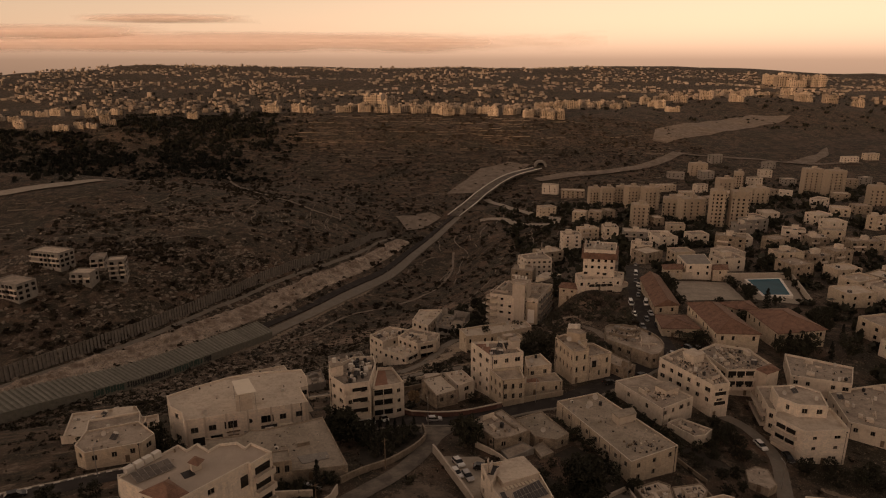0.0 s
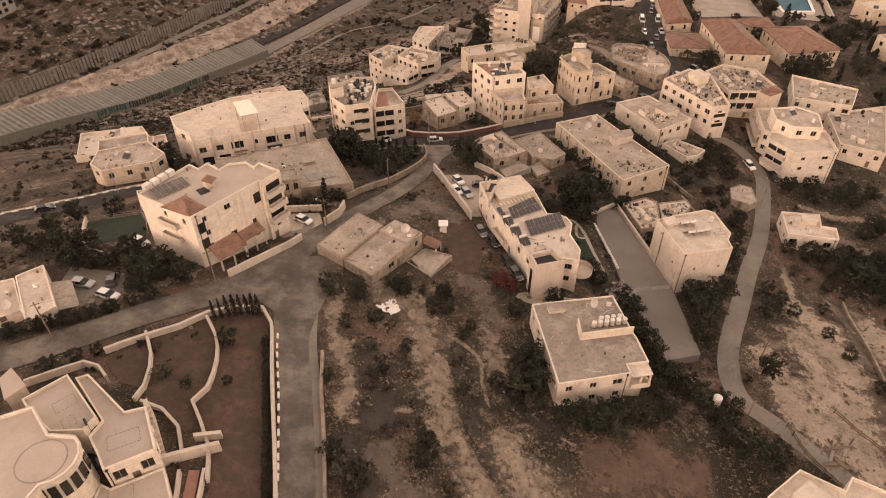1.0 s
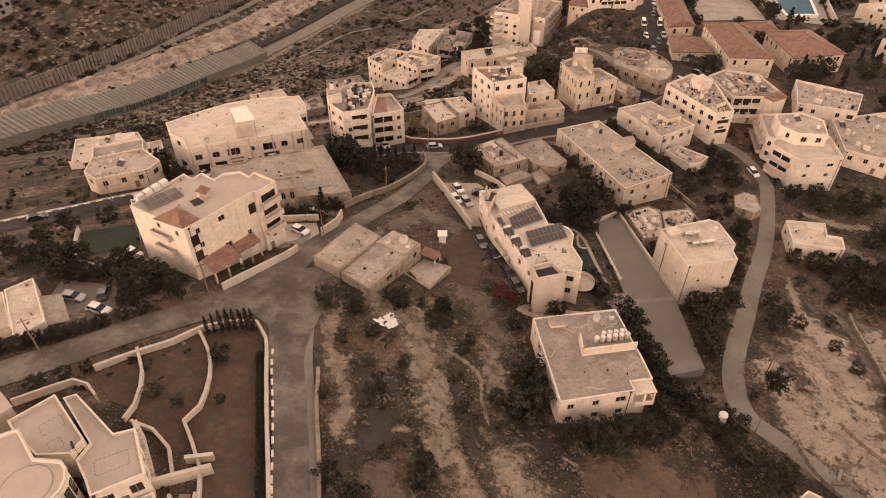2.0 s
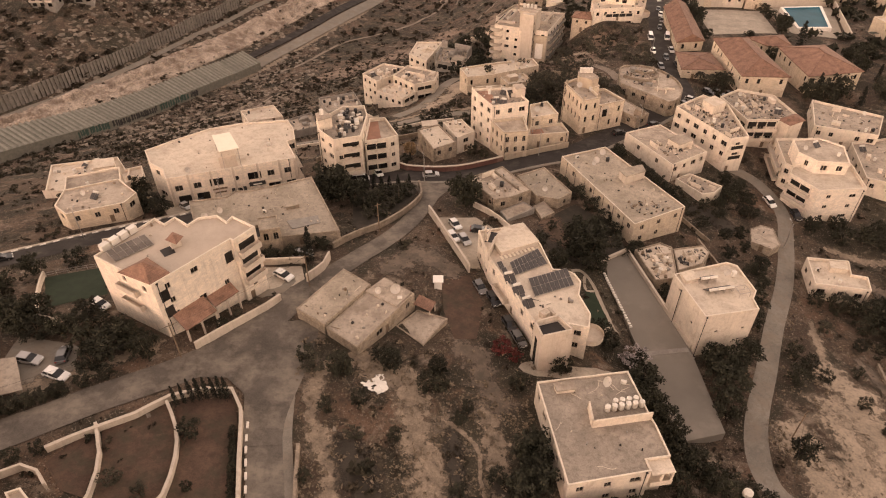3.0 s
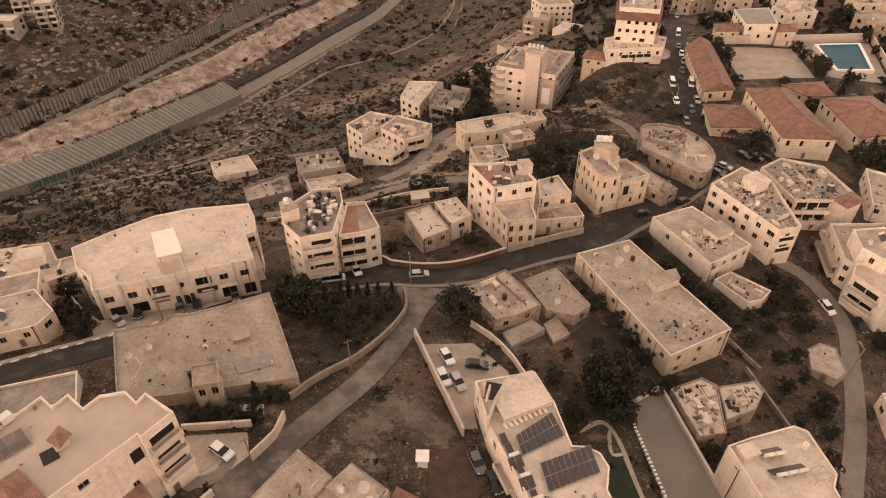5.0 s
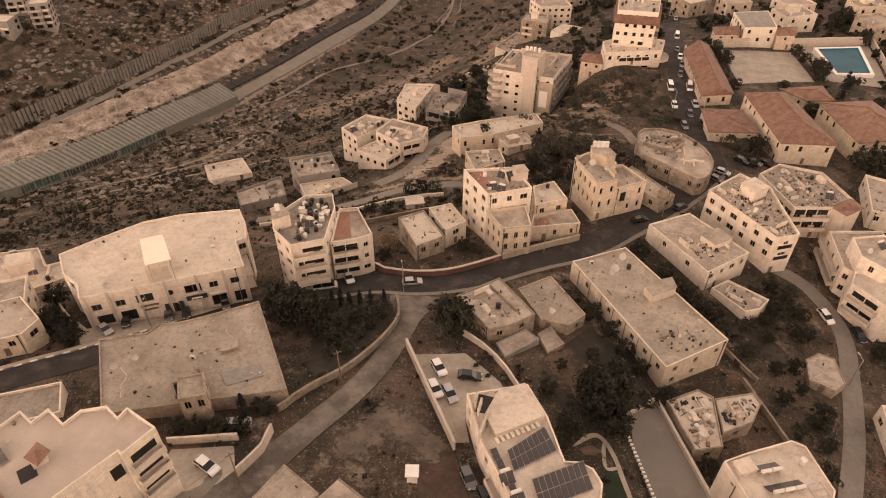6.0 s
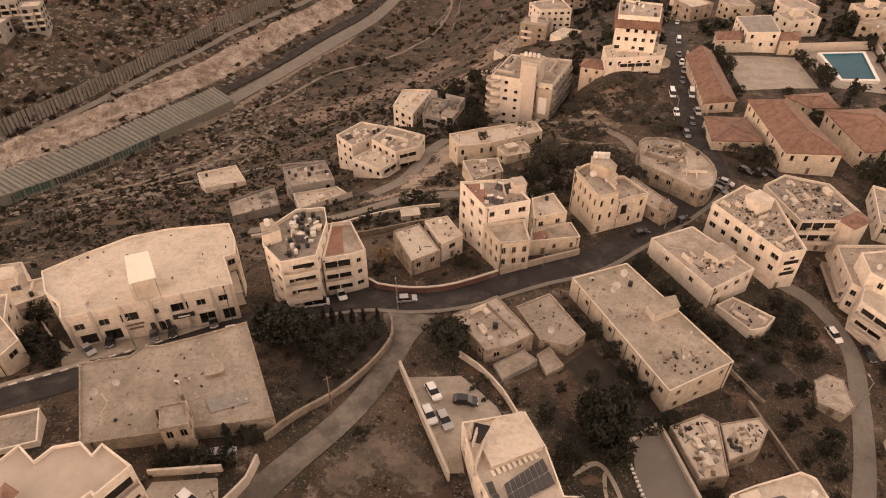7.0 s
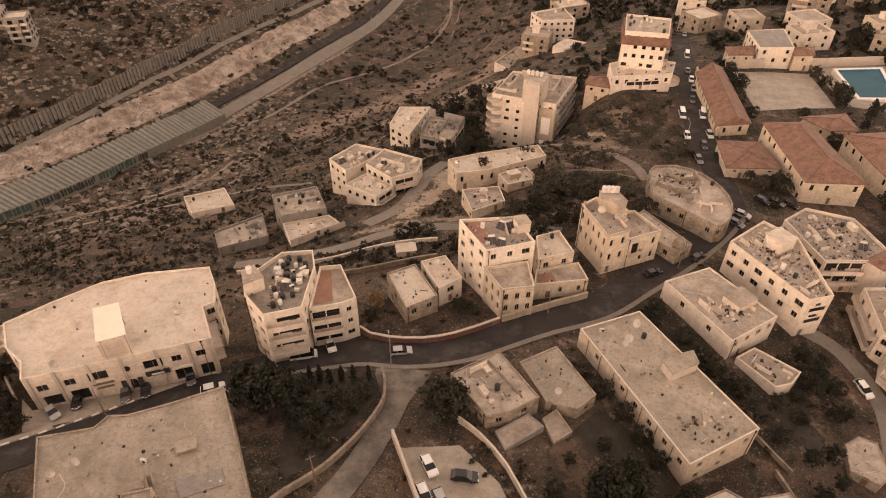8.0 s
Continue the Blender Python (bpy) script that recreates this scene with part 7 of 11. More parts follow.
def cracks(root, n, seed):
    """Pale bitumen seams on a roof."""
    rng = random.Random(seed)
    poly, zr = ROOFS[root]
    inner = inset(poly, 0.6)
    x0, x1, y0, y1 = min(p[0] for p in inner), max(p[0] for p in inner), min(p[1] for p in inner), max(p[1] for p in inner)
    sh = Shape()
    for _ in range(n):
        x, y, a = rng.uniform(x0, x1), rng.uniform(y0, y1), rng.uniform(0, 6.28)
        for _ in range(rng.randrange(4, 12)):
            nx_, ny_ = x + 0.7 * math.cos(a), y + 0.7 * math.sin(a)
            if inside(inner, nx_, ny_) and inside(inner, x, y):
                sh.box((x + nx_) / 2, (y + ny_) / 2, zr + 0.003, 0.75, 0.09, 0.012, math.degrees(a))
            x, y, a = nx_, ny_, a + rng.uniform(-0.6, 0.6)
    if sh.v:
        extra(root, "roof_seams", sh, [ROOFPALE])


# zigzag house
pyramid(zig, [(-50.2, 94.4), (-47.2, 97.6), (-42.6, 94.2), (-44.6, 91.8)], 20.82, 2.0)
extra(zig, "stair_hut", Shape().box(-43.8, 101.6, 20.36, 1.7, 1.5, 1.5, 40), [WHITEWALL])
pyramid(zig, [(-44.7, 101.3), (-44.3, 102.9), (-42.6, 102.0), (-43.0, 100.4)], 21.87, 0.7, name="hut_roof")
# Flat dark sheet on the roof stands in for the stair well's shade.
extra(zig, "roof_well", Shape().box(-44.6, 100.0, 20.364, 1.9, 2.2, 0.04, 40), [IRON_AND_SHADE], "dark sheet standing in for the shade of a stair well")
fe = edge_of(zig, -39.6, 97.0)
lean_to(zig, along(fe, 0.1), along(fe, 0.5), 12.9, 11.6, 3.4, posts=3)
lean_to(zig, along(fe, 0.53), along(fe, 0.86), 12.3, 11.4, 2.2, posts=3)
balconies(zig, -33.0, 104.3, 0.05, 0.95, (17.2, 14.0, 10.9), 1.2, WHITEWALL)
lf = edge_of(zig, -50.2, 94.8)
for z_ in (17.0, 13.8):
    balcony(zig, along(lf, 0.38), along(lf, 0.72), z_, 1.0, WHITEWALL)
for k in range(4):
    put_box_tank(pose(-55.0 + 0.95 * k, 100.4 + 1.5 * k, 20.36, 0, 0, 58) @ Matrix.Diagonal((1.0, 0.95, 0.95, 1)))
# old stone house
clutter(old, "dda", 5)
hut(old, [(-33.5, 133.0), (-31.0, 134.0), (-30.4, 132.2), (-32.9, 131.2)], 5.7, 6.5, OLDSTONE, ROOFOLD, "roof_light")
building("stone_porch", "tall stone porch with paired arched openings on an old house", [(-35.4, 118.7), (-31.5, 119.7), (-33.0, 123.9), (-36.8, 122.8)], 10.0, OLDSTONE, ROOFOLD, parapet=0.25, seed=78, kind="arch", size=(1.0, 1.8), spacing=1.5, skip=0.0, doors=1, category="porch")
cracks(old, 2, 5)
# long white house: sheet roof on posts, stair block, shop signs as plain bars
sh_ = Shape().add([(-56.3, 159.1, 7.7), (-52.3, 160.7, 7.7), (-48.0, 152.9, 7.9), (-52.4, 151.1, 7.9), (-56.3, 159.1, 7.82), (-52.3, 160.7, 7.82), (-48.0, 152.9, 8.02), (-52.4, 151.1, 8.02)],
                  [(0, 1, 2, 3), (7, 6, 5, 4), (0, 4, 5, 1), (1, 5, 6, 2), (2, 6, 7, 3), (3, 7, 4, 0)])
extra(longw, "canopy_sheet", sh_, [CANVAS], "flat pale awning sheet")
for x, y in ((-55.8, 158.7), (-52.5, 160.2), (-48.5, 153.1), (-52.1, 151.6)):
    extra(longw, "canopy_post", Shape().tube((x, y, 2.6), (x, y, 7.75), 0.07, n=6), [STEEL])
hut(longw, [(-53.4, 152.4), (-49.6, 153.8), (-50.6, 156.8), (-54.4, 155.4)], 2.6, 5.4, WHITEWALL, ROOFPALE)
we = edge_of(longw, -50.4, 152.0)
for s0, s1, z0_, hi_, m_ in ((0.32, 0.43, -2.3, 0.35, WOOD), (0.33, 0.42, -3.3, 0.3, WOOD), (0.6, 0.73, -3.0, 1.1, SPRAYDARK), (0.63, 0.7, -2.7, 0.3, WHITEPAINT), (0.74, 0.86, -2.7, 0.5, CANVAS), (0.46, 0.485, -5.6, 2.9, SPRAYDARK), (0.55, 0.575, -5.6, 2.9, SPRAYDARK)):
    a, b = along(we, s0), along(we, s1)
    d = Vector((b[0] - a[0], b[1] - a[1]))
    n = Vector((d.y, -d.x)).normalized() * (0.2 if m_ is not WHITEPAINT else 0.32)
    extra(longw, "shop_sign", Shape().box((a[0] + b[0]) / 2 + n.x, (a[1] + b[1]) / 2 + n.y, z0_, d.length, 0.2, hi_, math.degrees(math.atan2(d.y, d.x))), [m_])
p_ = along(we, 0.515)
extra(longw, "oval_window", Shape().tube((p_[0], p_[1], 0.0), (p_[0] + 0.04, p_[1] - 0.12, 0.0), 0.62, n=16), [GLASS])
for s0 in (0.02, 0.16, 0.33, 0.5, 0.69, 0.86, 0.98):
    p_ = along(we, s0)
    d = Vector((we[1][0] - we[0][0], we[1][1] - we[0][1])).normalized()
    n = Vector((d.y, -d.x)) * 0.12
    extra(longw, "pilaster", Shape().box(p_[0] + n.x, p_[1] + n.y, -9.0, 0.5, 0.25, 12.2, math.degrees(math.atan2(d.y, d.x))), [WHITEWALL])
balconies(longw, -37.6, 160.8, 0.1, 0.9, (-0.6, -3.8), 1.6, WHITEWALL, False)
clutter(longw, "da", 3)
# flats with the cluttered roof
hut(b5, [(-31.9, 168.0), (-30.0, 169.6), (-27.6, 166.4), (-30.7, 164.5)], 5.8, 8.9, RENDERED, ROOF)
put_white_tank(pose(-30.2, 167.2, 9.09))
clutter(b5, "kkkkwwkwkbbbahhkkwkaakwkkb", 7, [(-27.6, 174.6), (-21.4, 175.2), (-20.6, 171.0), (-21.2, 162.6), (-26.0, 161.2), (-26.8, 166.0)])
extra(b5w, "terrace_tiling", Shape().prism(ccw([(-18.9, 175.0), (-16.9, 175.3), (-15.4, 166.6), (-19.0, 165.4)]), 2.804, 2.84), [PAVETILE], "red-brown terrace tiling")
extra(b5w, "pergola_sheet", Shape().box(-16.6, 164.9, 1.9, 5.0, 1.6, 0.1, 16), [IRON_AND_SHADE])
balconies(b5, -23.1, 160.0, 0.02, 0.98, (3.3, 0.2), 1.5)
balconies(b5, -23.1, 160.0, 0.02, 0.98, (-2.9,), 2.1)
balconies(b5w, -16.5, 164.4, 0.02, 0.98, (0.4, -2.7), 1.4)
wall_run("garden_wall", [(34.2, 233.0), (41.0, 232.0), (49.2, 230.2), (55.6, 229.6)], 1.6, 0.4, OLDSTONE, "pale old wall above the wooded plot")
wall_run("garden_wall", [(8.0, 326.0), (14.6, 344.0), (31.0, 340.0), (29.0, 322.0)], 2.6, 0.4, RENDERED, "high pale wall round the plot behind the tower")
# houses along the street
clutter(b6, "a", 2)
clutter(b6r, "wa", 3)
clutter(b7, "hhhhwda", 4)
hut(b7, [(20.0, 186.6), (22.6, 187.2), (23.4, 184.6), (20.8, 184.0)], 5.5, 8.0, WHITEWALL, ROOF)
extra(b7, "roof_tiling", Shape().prism(ccw([(9.4, 187.5), (13.4, 187.9), (15.8, 181.8), (13.2, 180.8)]), 5.503, 5.56), [PAVETILE], "red-brown roof tiling")
clutter(b7c, "Dk", 5)
extra(b7d, "terrace_tiling", Shape().prism(ccw([(25.4, 180.8), (28.4, 181.6), (29.2, 178.6), (25.0, 177.8)]), -2.897, -2.84), [PAVETILE], "red-brown terrace tiling")
hut(b8, [(40.3, 198.8), (44.2, 198.7), (45.7, 194.9), (43.5, 193.7), (40.1, 195.9)], 3.2, 6.2, STONE, ROOF)
clutter(b8, "Dd", 3, [(38.2, 195.6), (40.0, 195.2), (43.2, 192.6), (44.0, 188.6), (40.8, 187.6)])
for k in range(4):
    put_white_tank(pose(41.0 + 0.95 * k, 198.0 - 0.05 * k, 6.39))
for x_, y_ in ((37.0, 196.8), (40.4, 186.2), (44.8, 188.0)):
    extra(b8, "corner_merlon", Shape().box(x_, y_, 3.904, 0.6, 0.6, 0.8, 22, taper=0.85), [STONE])
we = edge_of(b8w, 49.3, 189.3)
mb_, mc_ = along(we, 0.06), along(we, 0.40)
md_ = Vector((mc_[0] - mb_[0], mc_[1] - mb_[1]))
mn_ = Vector((md_.y, -md_.x)).normalized()
bay_ = [(0.0, -3.0)] + [(md_.length / 2 - md_.length / 2 * math.cos(math.pi * k / 10), -0.6 + 1.5 * math.sin(math.pi * k / 10)) for k in range(11)] + [(md_.length, -3.0)]
bv_ = [(mb_[0] + md_.normalized().x * u + mn_.x * o, mb_[1] + md_.normalized().y * u + mn_.y * o, z) for o in (0.02, 0.28) for u, z in bay_]
bn_ = len(bay_)
extra(b8w, "arched_bay", Shape().add(bv_, [tuple(range(bn_ - 1, -1, -1)), tuple(range(bn_, 2 * bn_))] + [(i, (i + 1) % bn_, bn_ + (i + 1) % bn_, bn_ + i) for i in range(bn_)]), [WHITEWALL], "carved pale arch over the balcony")
extra(b8w, "bay_window", Shape().box((mb_[0] + mc_[0]) / 2 + mn_.x * 0.3, (mb_[1] + mc_[1]) / 2 + mn_.y * 0.3, -2.8, 1.5, 0.08, 2.6, math.degrees(math.atan2(md_.y, md_.x))), [GLASS])
balcony(b8w, along(we, 0.05), along(we, 0.41), -2.9, 1.3, STONE)
clutter(b8w, "a", 6)
b8x = building("mansion_annex", "low old annex with a long roof beside the mansion", [(51.0, 203.0), (53.6, 205.4), (61.6, 192.4), (57.2, 189.2), (53.8, 193.8), (50.6, 199.2)], -3.6, OLDSTONE, ROOF, parapet=0.3, seed=91, doors=1)
junk(b8x, 16, 92, None, (0.2, 0.6))
extra(b8x, "roof_shelter", Shape().box(58.4, 191.6, -3.58, 2.6, 1.8, 1.6, -48, taper=0.9), [OLDSTONE])
junk(b9, 50, 5, [(58, 172), (64, 174), (66, 168), (60, 166)])
hut(b9, [(61.5, 172.6), (66.0, 175.2), (68.0, 171.6), (63.6, 169.2)], -2.2, -0.6, RENDERED, ROOF)
b9x = building("garden_annex", "low annex with a cluttered terrace roof", [(61.6, 160.9), (66.0, 163.4), (72.6, 157.4), (69.8, 154.6), (66.4, 153.8)], -5.6, RENDERED, ROOF, parapet=0.5, seed=58, doors=0)
junk(b9x, 25, 6)
hut(b10, [(44.2, 153.6), (45.2, 150.8), (50.4, 153.2), (50.2, 156.0), (47.6, 155.2)], -0.6, 1.5, WHITEWALL, ROOFOLD)
clutter(b10, "DDdka", 6, [(33.5, 162.0), (42.5, 165.4), (44.5, 160.0), (37.0, 156.5)])
junk(b10, 40, 7, [(44, 142), (52, 146), (54, 141), (46, 137)], (0.2, 0.8))
cracks(b10, 3, 2)
for k in range(7):
    e_ = edge_of(b10, 37.7, 148.6)
    p_ = along(e_, 0.1 + 0.13 * k)
    extra(b10, "drain_pipe", Shape().tube((p_[0] - 0.15, p_[1] - 0.05, -8.0), (p_[0] - 0.15, p_[1] - 0.05, -0.4), 0.06, n=6), [IRON_AND_SHADE])
cracks(b11, 2, 3)
extra(b11, "roof_wall", Shape().box(16.2, 149.9, 0.754, 9.5, 0.25, 0.5, -56), [OLDSTONE])
clutter(b11, "ka", 8)
clutter(b11b, "d", 9)
# solar house
def panel_field(label, corners, z, cols, rows, glass=SOLAR):
    """A tilted field of dark panels between four corners (far edge first), on a light frame."""
    root = new("solar_array")
    c = [Vector((x, y, zz)) for (x, y), zz in zip(corners, (z + 0.9, z + 0.9, z + 0.25, z + 0.25))]
    o = (c[0] + c[1] + c[2] + c[3]) / 4
    root.location = (o.x, o.y, z)
    at = lambda u, v: (c[0] * (1 - u) + c[1] * u) * (1 - v) + (c[3] * (1 - u) + c[2] * u) * v
    for i in range(cols):
        for j in range(rows):
            e = 0.07 / cols
            q = [at((i + a_) / cols + (e if a_ == 0 else -e), (j + b_) / rows + (0.04 / rows if b_ == 0 else -0.04 / rows)) for a_, b_ in ((0, 0), (1, 0), (1, 1), (0, 1))]
            sh = Shape().add(q + [p + Vector((0, 0, 0.05)) for p in q], [(0, 1, 2, 3), (7, 6, 5, 4), (0, 4, 5, 1), (1, 5, 6, 2), (2, 6, 7, 3), (3, 7, 4, 0)])
            extra(root, "panel", sh, [glass])
    fr = Shape()
    for j in range(rows + 1):
        fr.tube(at(0, j / rows), at(1, j / rows), 0.05, n=5)
    for i in range(0, cols + 1):
        fr.tube(at(i / cols, 0), at(i / cols, 1), 0.03, n=5)
        for v_ in (0.05, 0.95):
            p = at(i / cols, v_)
            fr.tube((p.x, p.y, z), (p.x, p.y, p.z), 0.03, n=5)
    extra(root, "frame", fr, [STEEL])
    return tagged(root, label, "solar array", group="solar arrays")


panel_field("long row of dark solar collectors on a roof edge", [(-54.2, 98.9), (-49.4, 103.4), (-47.4, 101.6), (-52.2, 97.2)], 20.36, 6, 2, OLDSOLAR)
panel_field("field of dark solar panels on a flat roof", [(13.7, 111.9), (19.5, 116.1), (21.0, 112.4), (14.5, 109.0)], 6.904, 8, 2)
panel_field("field of dark solar panels beside a rounded bay", [(16.8, 107.4), (24.4, 110.4), (25.3, 106.4), (17.7, 103.3)], 6.904, 9, 2)
hut(b12, [(13.1, 122.2), (17.2, 123.6), (19.8, 117.8), (12.2, 114.4), (10.8, 117.8)], 6.9, 8.2, WHITEWALL, ROOFPALE, "upper_roof")
extra(b12, "arched_roof_wall", Shape().box(9.4, 120.0, 6.6, 0.3, 1.2, 3.4, -12).box(10.5, 116.0, 6.6, 0.3, 4.6, 2.6, -20).box(9.9, 118.4, 8.6, 0.3, 2.4, 1.4, -16), [WHITEWALL])
# The open well's shade is a thin dark sheet on solid roof.
extra(b12, "roof_well", Shape().box(10.9, 120.6, 6.904, 2.6, 3.4, 0.04, -14), [IRON_AND_SHADE], "dark sheet standing in for the shade of a roof well")
extra(b12, "pergola", Shape().box(15.5, 115.2, 7.0, 7.4, 0.12, 0.12, 25).box(15.2, 116.0, 7.0, 7.4, 0.12, 0.12, 25), [WHITEWALL])
for k in range(9):
    extra(b12, "pergola_slab", Shape().box(12.4 + 0.78 * k, 114.0 + 0.365 * k, 7.13, 0.5, 1.1, 0.1, 25), [CANVAS])
for x, y in ((14.0, 108.4), (15.3, 105.2), (16.8, 101.8)):
    put_heater(pose(x - 0.6, y - 0.6, 6.904, 0, 0, 22))
for x, y in ((12.0, 111.6), (12.7, 109.8), (14.2, 106.0), (15.6, 102.6)):
    put_panel(pose(x, y, 6.904, 0, 0, 22))
TOWER = ccw([(16.4, 94.4), (20.8, 95.9), (22.9, 92.4), (17.3, 90.8)])
extra(b12, "stair_tower", Shape().prism(TOWER, -1.5, 9.2), [WHITEWALL], "pale stair tower with a shade-dark sheet on top")
for a_, b_ in zip(TOWER, TOWER[1:] + TOWER[:1]):
    d_ = Vector((b_[0] - a_[0], b_[1] - a_[1]))
    k_ = Vector((-d_.y, d_.x)).normalized() * 0.16
    extra(b12, "tower_parapet", Shape().box((a_[0] + b_[0]) / 2 + k_.x, (a_[1] + b_[1]) / 2 + k_.y, 9.203, d_.length - 0.05, 0.3, 0.9, math.degrees(math.atan2(d_.y, d_.x))), [WHITEWALL])
# Dark sheet on the solid tower stands for the shade of its well.
extra(b12, "tower_well", Shape().prism(inset(TOWER, 0.7), 9.204, 9.26), [IRON_AND_SHADE])
extra(b12, "slot_window", Shape().box(16.78, 92.7, 0.6, 0.12, 0.9, 7.0, 14), [GLASS])
extra(b12, "vent_hood", Shape().box(18.9, 98.4, 6.904, 1.6, 1.2, 1.3, 30).box(20.1, 99.0, 6.904, 0.5, 1.8, 1.0, 30), [ROOF])
ce_ = edge_of(b12, 26.6, 97.0)
extra(b12, "round_balcony", Shape().tube((27.4, 97.4, 2.9), (27.4, 97.4, 3.1), 2.3, n=24).tube((27.4, 97.4, 3.104), (27.4, 97.4, 4.0), 2.3, 2.3, n=24, caps=False), [WHITEWALL])
extra(b12, "balcony_door", Shape().box(26.9, 98.3, 3.2, 0.12, 2.2, 2.4, -14), [GLASS])
balconies(b12, 13.7, 104.6, 0.2, 0.45, (3.4,), 1.2, WHITEWALL)
junk(b12, 26, 77, [(17.6, 102.6), (24.6, 105.0), (25.6, 102.4), (18.8, 100.2)], (0.2, 0.9))
# old houses by the side road
clutter(b13b, "da", 4)
put_big_dish(pose(-7.6, 102.4, 8.4, 0, 0, 20))
extra(b13b, "roof_step", Shape().prism(ccw([(-13.0, 103.0), (-9.9, 106.5), (-4.8, 102.6), (-7.2, 99.2)]), 8.384, 8.7), [ROOF])
lean_to(b13b, (-4.4, 102.0), (-3.4, 104.4), 6.3, 5.7, 3.4, posts=2)
ob_ = tagged(new("garden_kiosk"), "small white garden kiosk with a flat roof", "kiosk")
ob_.location = (0.0, 110.2, ground_z(0, 110.2) - 0.2)
part("kiosk_wall", Shape().box(0, 0, 0, 1.5, 1.5, 2.2), [WHITEPAINT], ob_)
part("kiosk_roof", Shape().box(0, 0, 2.204, 2.0, 2.0, 0.18), [WHITEPAINT], ob_)
# square white house
extra(b14, "roof_wall", Shape().box(28.0, 76.2, 6.904, 9.4, 0.25, 1.7, 9.5), [RENDERED])
extra(b14, "roof_wall", Shape().box(23.4, 77.2, 6.904, 0.25, 3.6, 1.7), [RENDERED])
for k in range(6):
    put_white_tank(pose(26.2 + 1.08 * k, 78.4 + 0.18 * k, 6.904) @ Matrix.Diagonal((0.8, 0.8, 0.85, 1)))
for k in range(4):
    put_white_tank(pose(27.6 + 1.08 * k, 79.6 + 0.18 * k, 6.904) @ Matrix.Diagonal((0.75, 0.75, 0.8, 1)))
clutter(b14, "Da", 5, [(26, 84), (30, 84.6), (30.6, 82), (27, 81)])
cracks(b14, 9, 6)
extra(b14, "corner_balcony", Shape().box(32.3, 69.2, 3.4, 3.4, 2.4, 0.2, 9).box(32.5, 68.1, 3.604, 3.2, 0.14, 0.9, 9).box(33.9, 69.3, 3.604, 0.14, 2.2, 0.9, 9).box(32.3, 69.3, 6.3, 3.5, 2.5, 0.25, 9), [RENDERED])
for x_, y_ in ((33.9, 68.4), (32.4, 68.2)):
    extra(b14, "column", Shape().box(x_, y_, 4.5, 0.3, 0.3, 1.8, 9), [RENDERED])
hut(b14, [(18.6, 83.0), (21.6, 83.5), (21.8, 82.0), (18.9, 81.6)], 6.9, 7.6, RENDERED, ROOF, "vent_block")
# tall cream house
for k in range(3):
    put_heater(pose(52.0 + 1.7 * k, 108.4 + 0.36 * k, 3.504, 0, 0, 192))
for k in range(2):
    put_heater(pose(51.4 + 1.7 * k, 111.6 + 0.36 * k, 3.504, 0, 0, 192))
clutter(b15, "wd", 6, [(55.6, 113), (58, 113.6), (58.6, 110.6), (56, 110)])
rk_ = Shape()
for x, y in ((56.6, 108.8), (58.8, 109.3), (57.0, 106.8), (59.2, 107.3)):
    rk_.tube((x, y, 3.504), (x, y, 4.6), 0.04, n=5)
for (x, y), (x2, y2) in (((56.6, 108.8), (58.8, 109.3)), ((57.0, 106.8), (59.2, 107.3)), ((56.6, 108.8), (57.0, 106.8)), ((58.8, 109.3), (59.2, 107.3)), ((56.8, 107.8), (59.0, 108.3))):
    rk_.tube((x, y, 4.6), (x2, y2, 4.6), 0.05, n=5)
extra(b15, "roof_rack", rk_, [STEEL])
hut(b15, [(47.4, 112.6), (50.0, 113.4), (50.6, 111.4), (48.0, 110.6)], 3.5, 4.3, RENDERED, ROOFPALE, "roof_step")
extra(b15, "base_course", Shape().box(54.2, 102.0, -12.0, 10.6, 0.3, 5.0, 11.6), [CONCRETE])
extra(b15, "drain_pipe", Shape().tube((46.9, 109.2, -8.0), (46.9, 109.2, 3.4), 0.08, n=6), [IRON_AND_SHADE])
# houses by the lane
clutter(b18u, "whd", 7)
balconies(b18, 92.8, 172.5, 0.02, 0.98, (-6.9, -10.0), 1.5, WHITEWALL)
balconies(b18f, 92.3, 156.1, 0.05, 0.8, (-6.6, -9.7), 1.3, WHITEWALL)
junk(b19, 420, 9, None, (0.15, 0.75))
hut(b19, [(74.6, 188.0), (78.6, 190.4), (80.6, 186.4), (76.6, 184.0)], 0.3, 2.9, RENDERED, ROOFPALE)
clutter(b19, "wdk", 8)
junk(b20, 260, 10, None, (0.15, 0.7))
clutter(b20, "wwhdk", 9)
extra(b20, "corner_tower", Shape().prism(ccw([(96.4, 184.6), (102.4, 187.8), (103.2, 184.4), (98.2, 181.6)]), -13.0, -1.4), [RENDERED])
pyramid(b20, [(96.4, 184.6), (102.4, 187.8), (103.2, 184.4), (98.2, 181.6)], -1.38, 1.3, over=0.5)
balconies(b20, 91.6, 184.3, 0.02, 0.98, (-4.6, -7.7), 1.0)
RUBBLE = [(59.6, 220.6), (65.6, 222.4), (69.4, 219.4), (69.0, 214.0), (64.4, 209.8), (58.6, 212.0)]
junk(b21, 130, 11, RUBBLE, (0.2, 0.9))
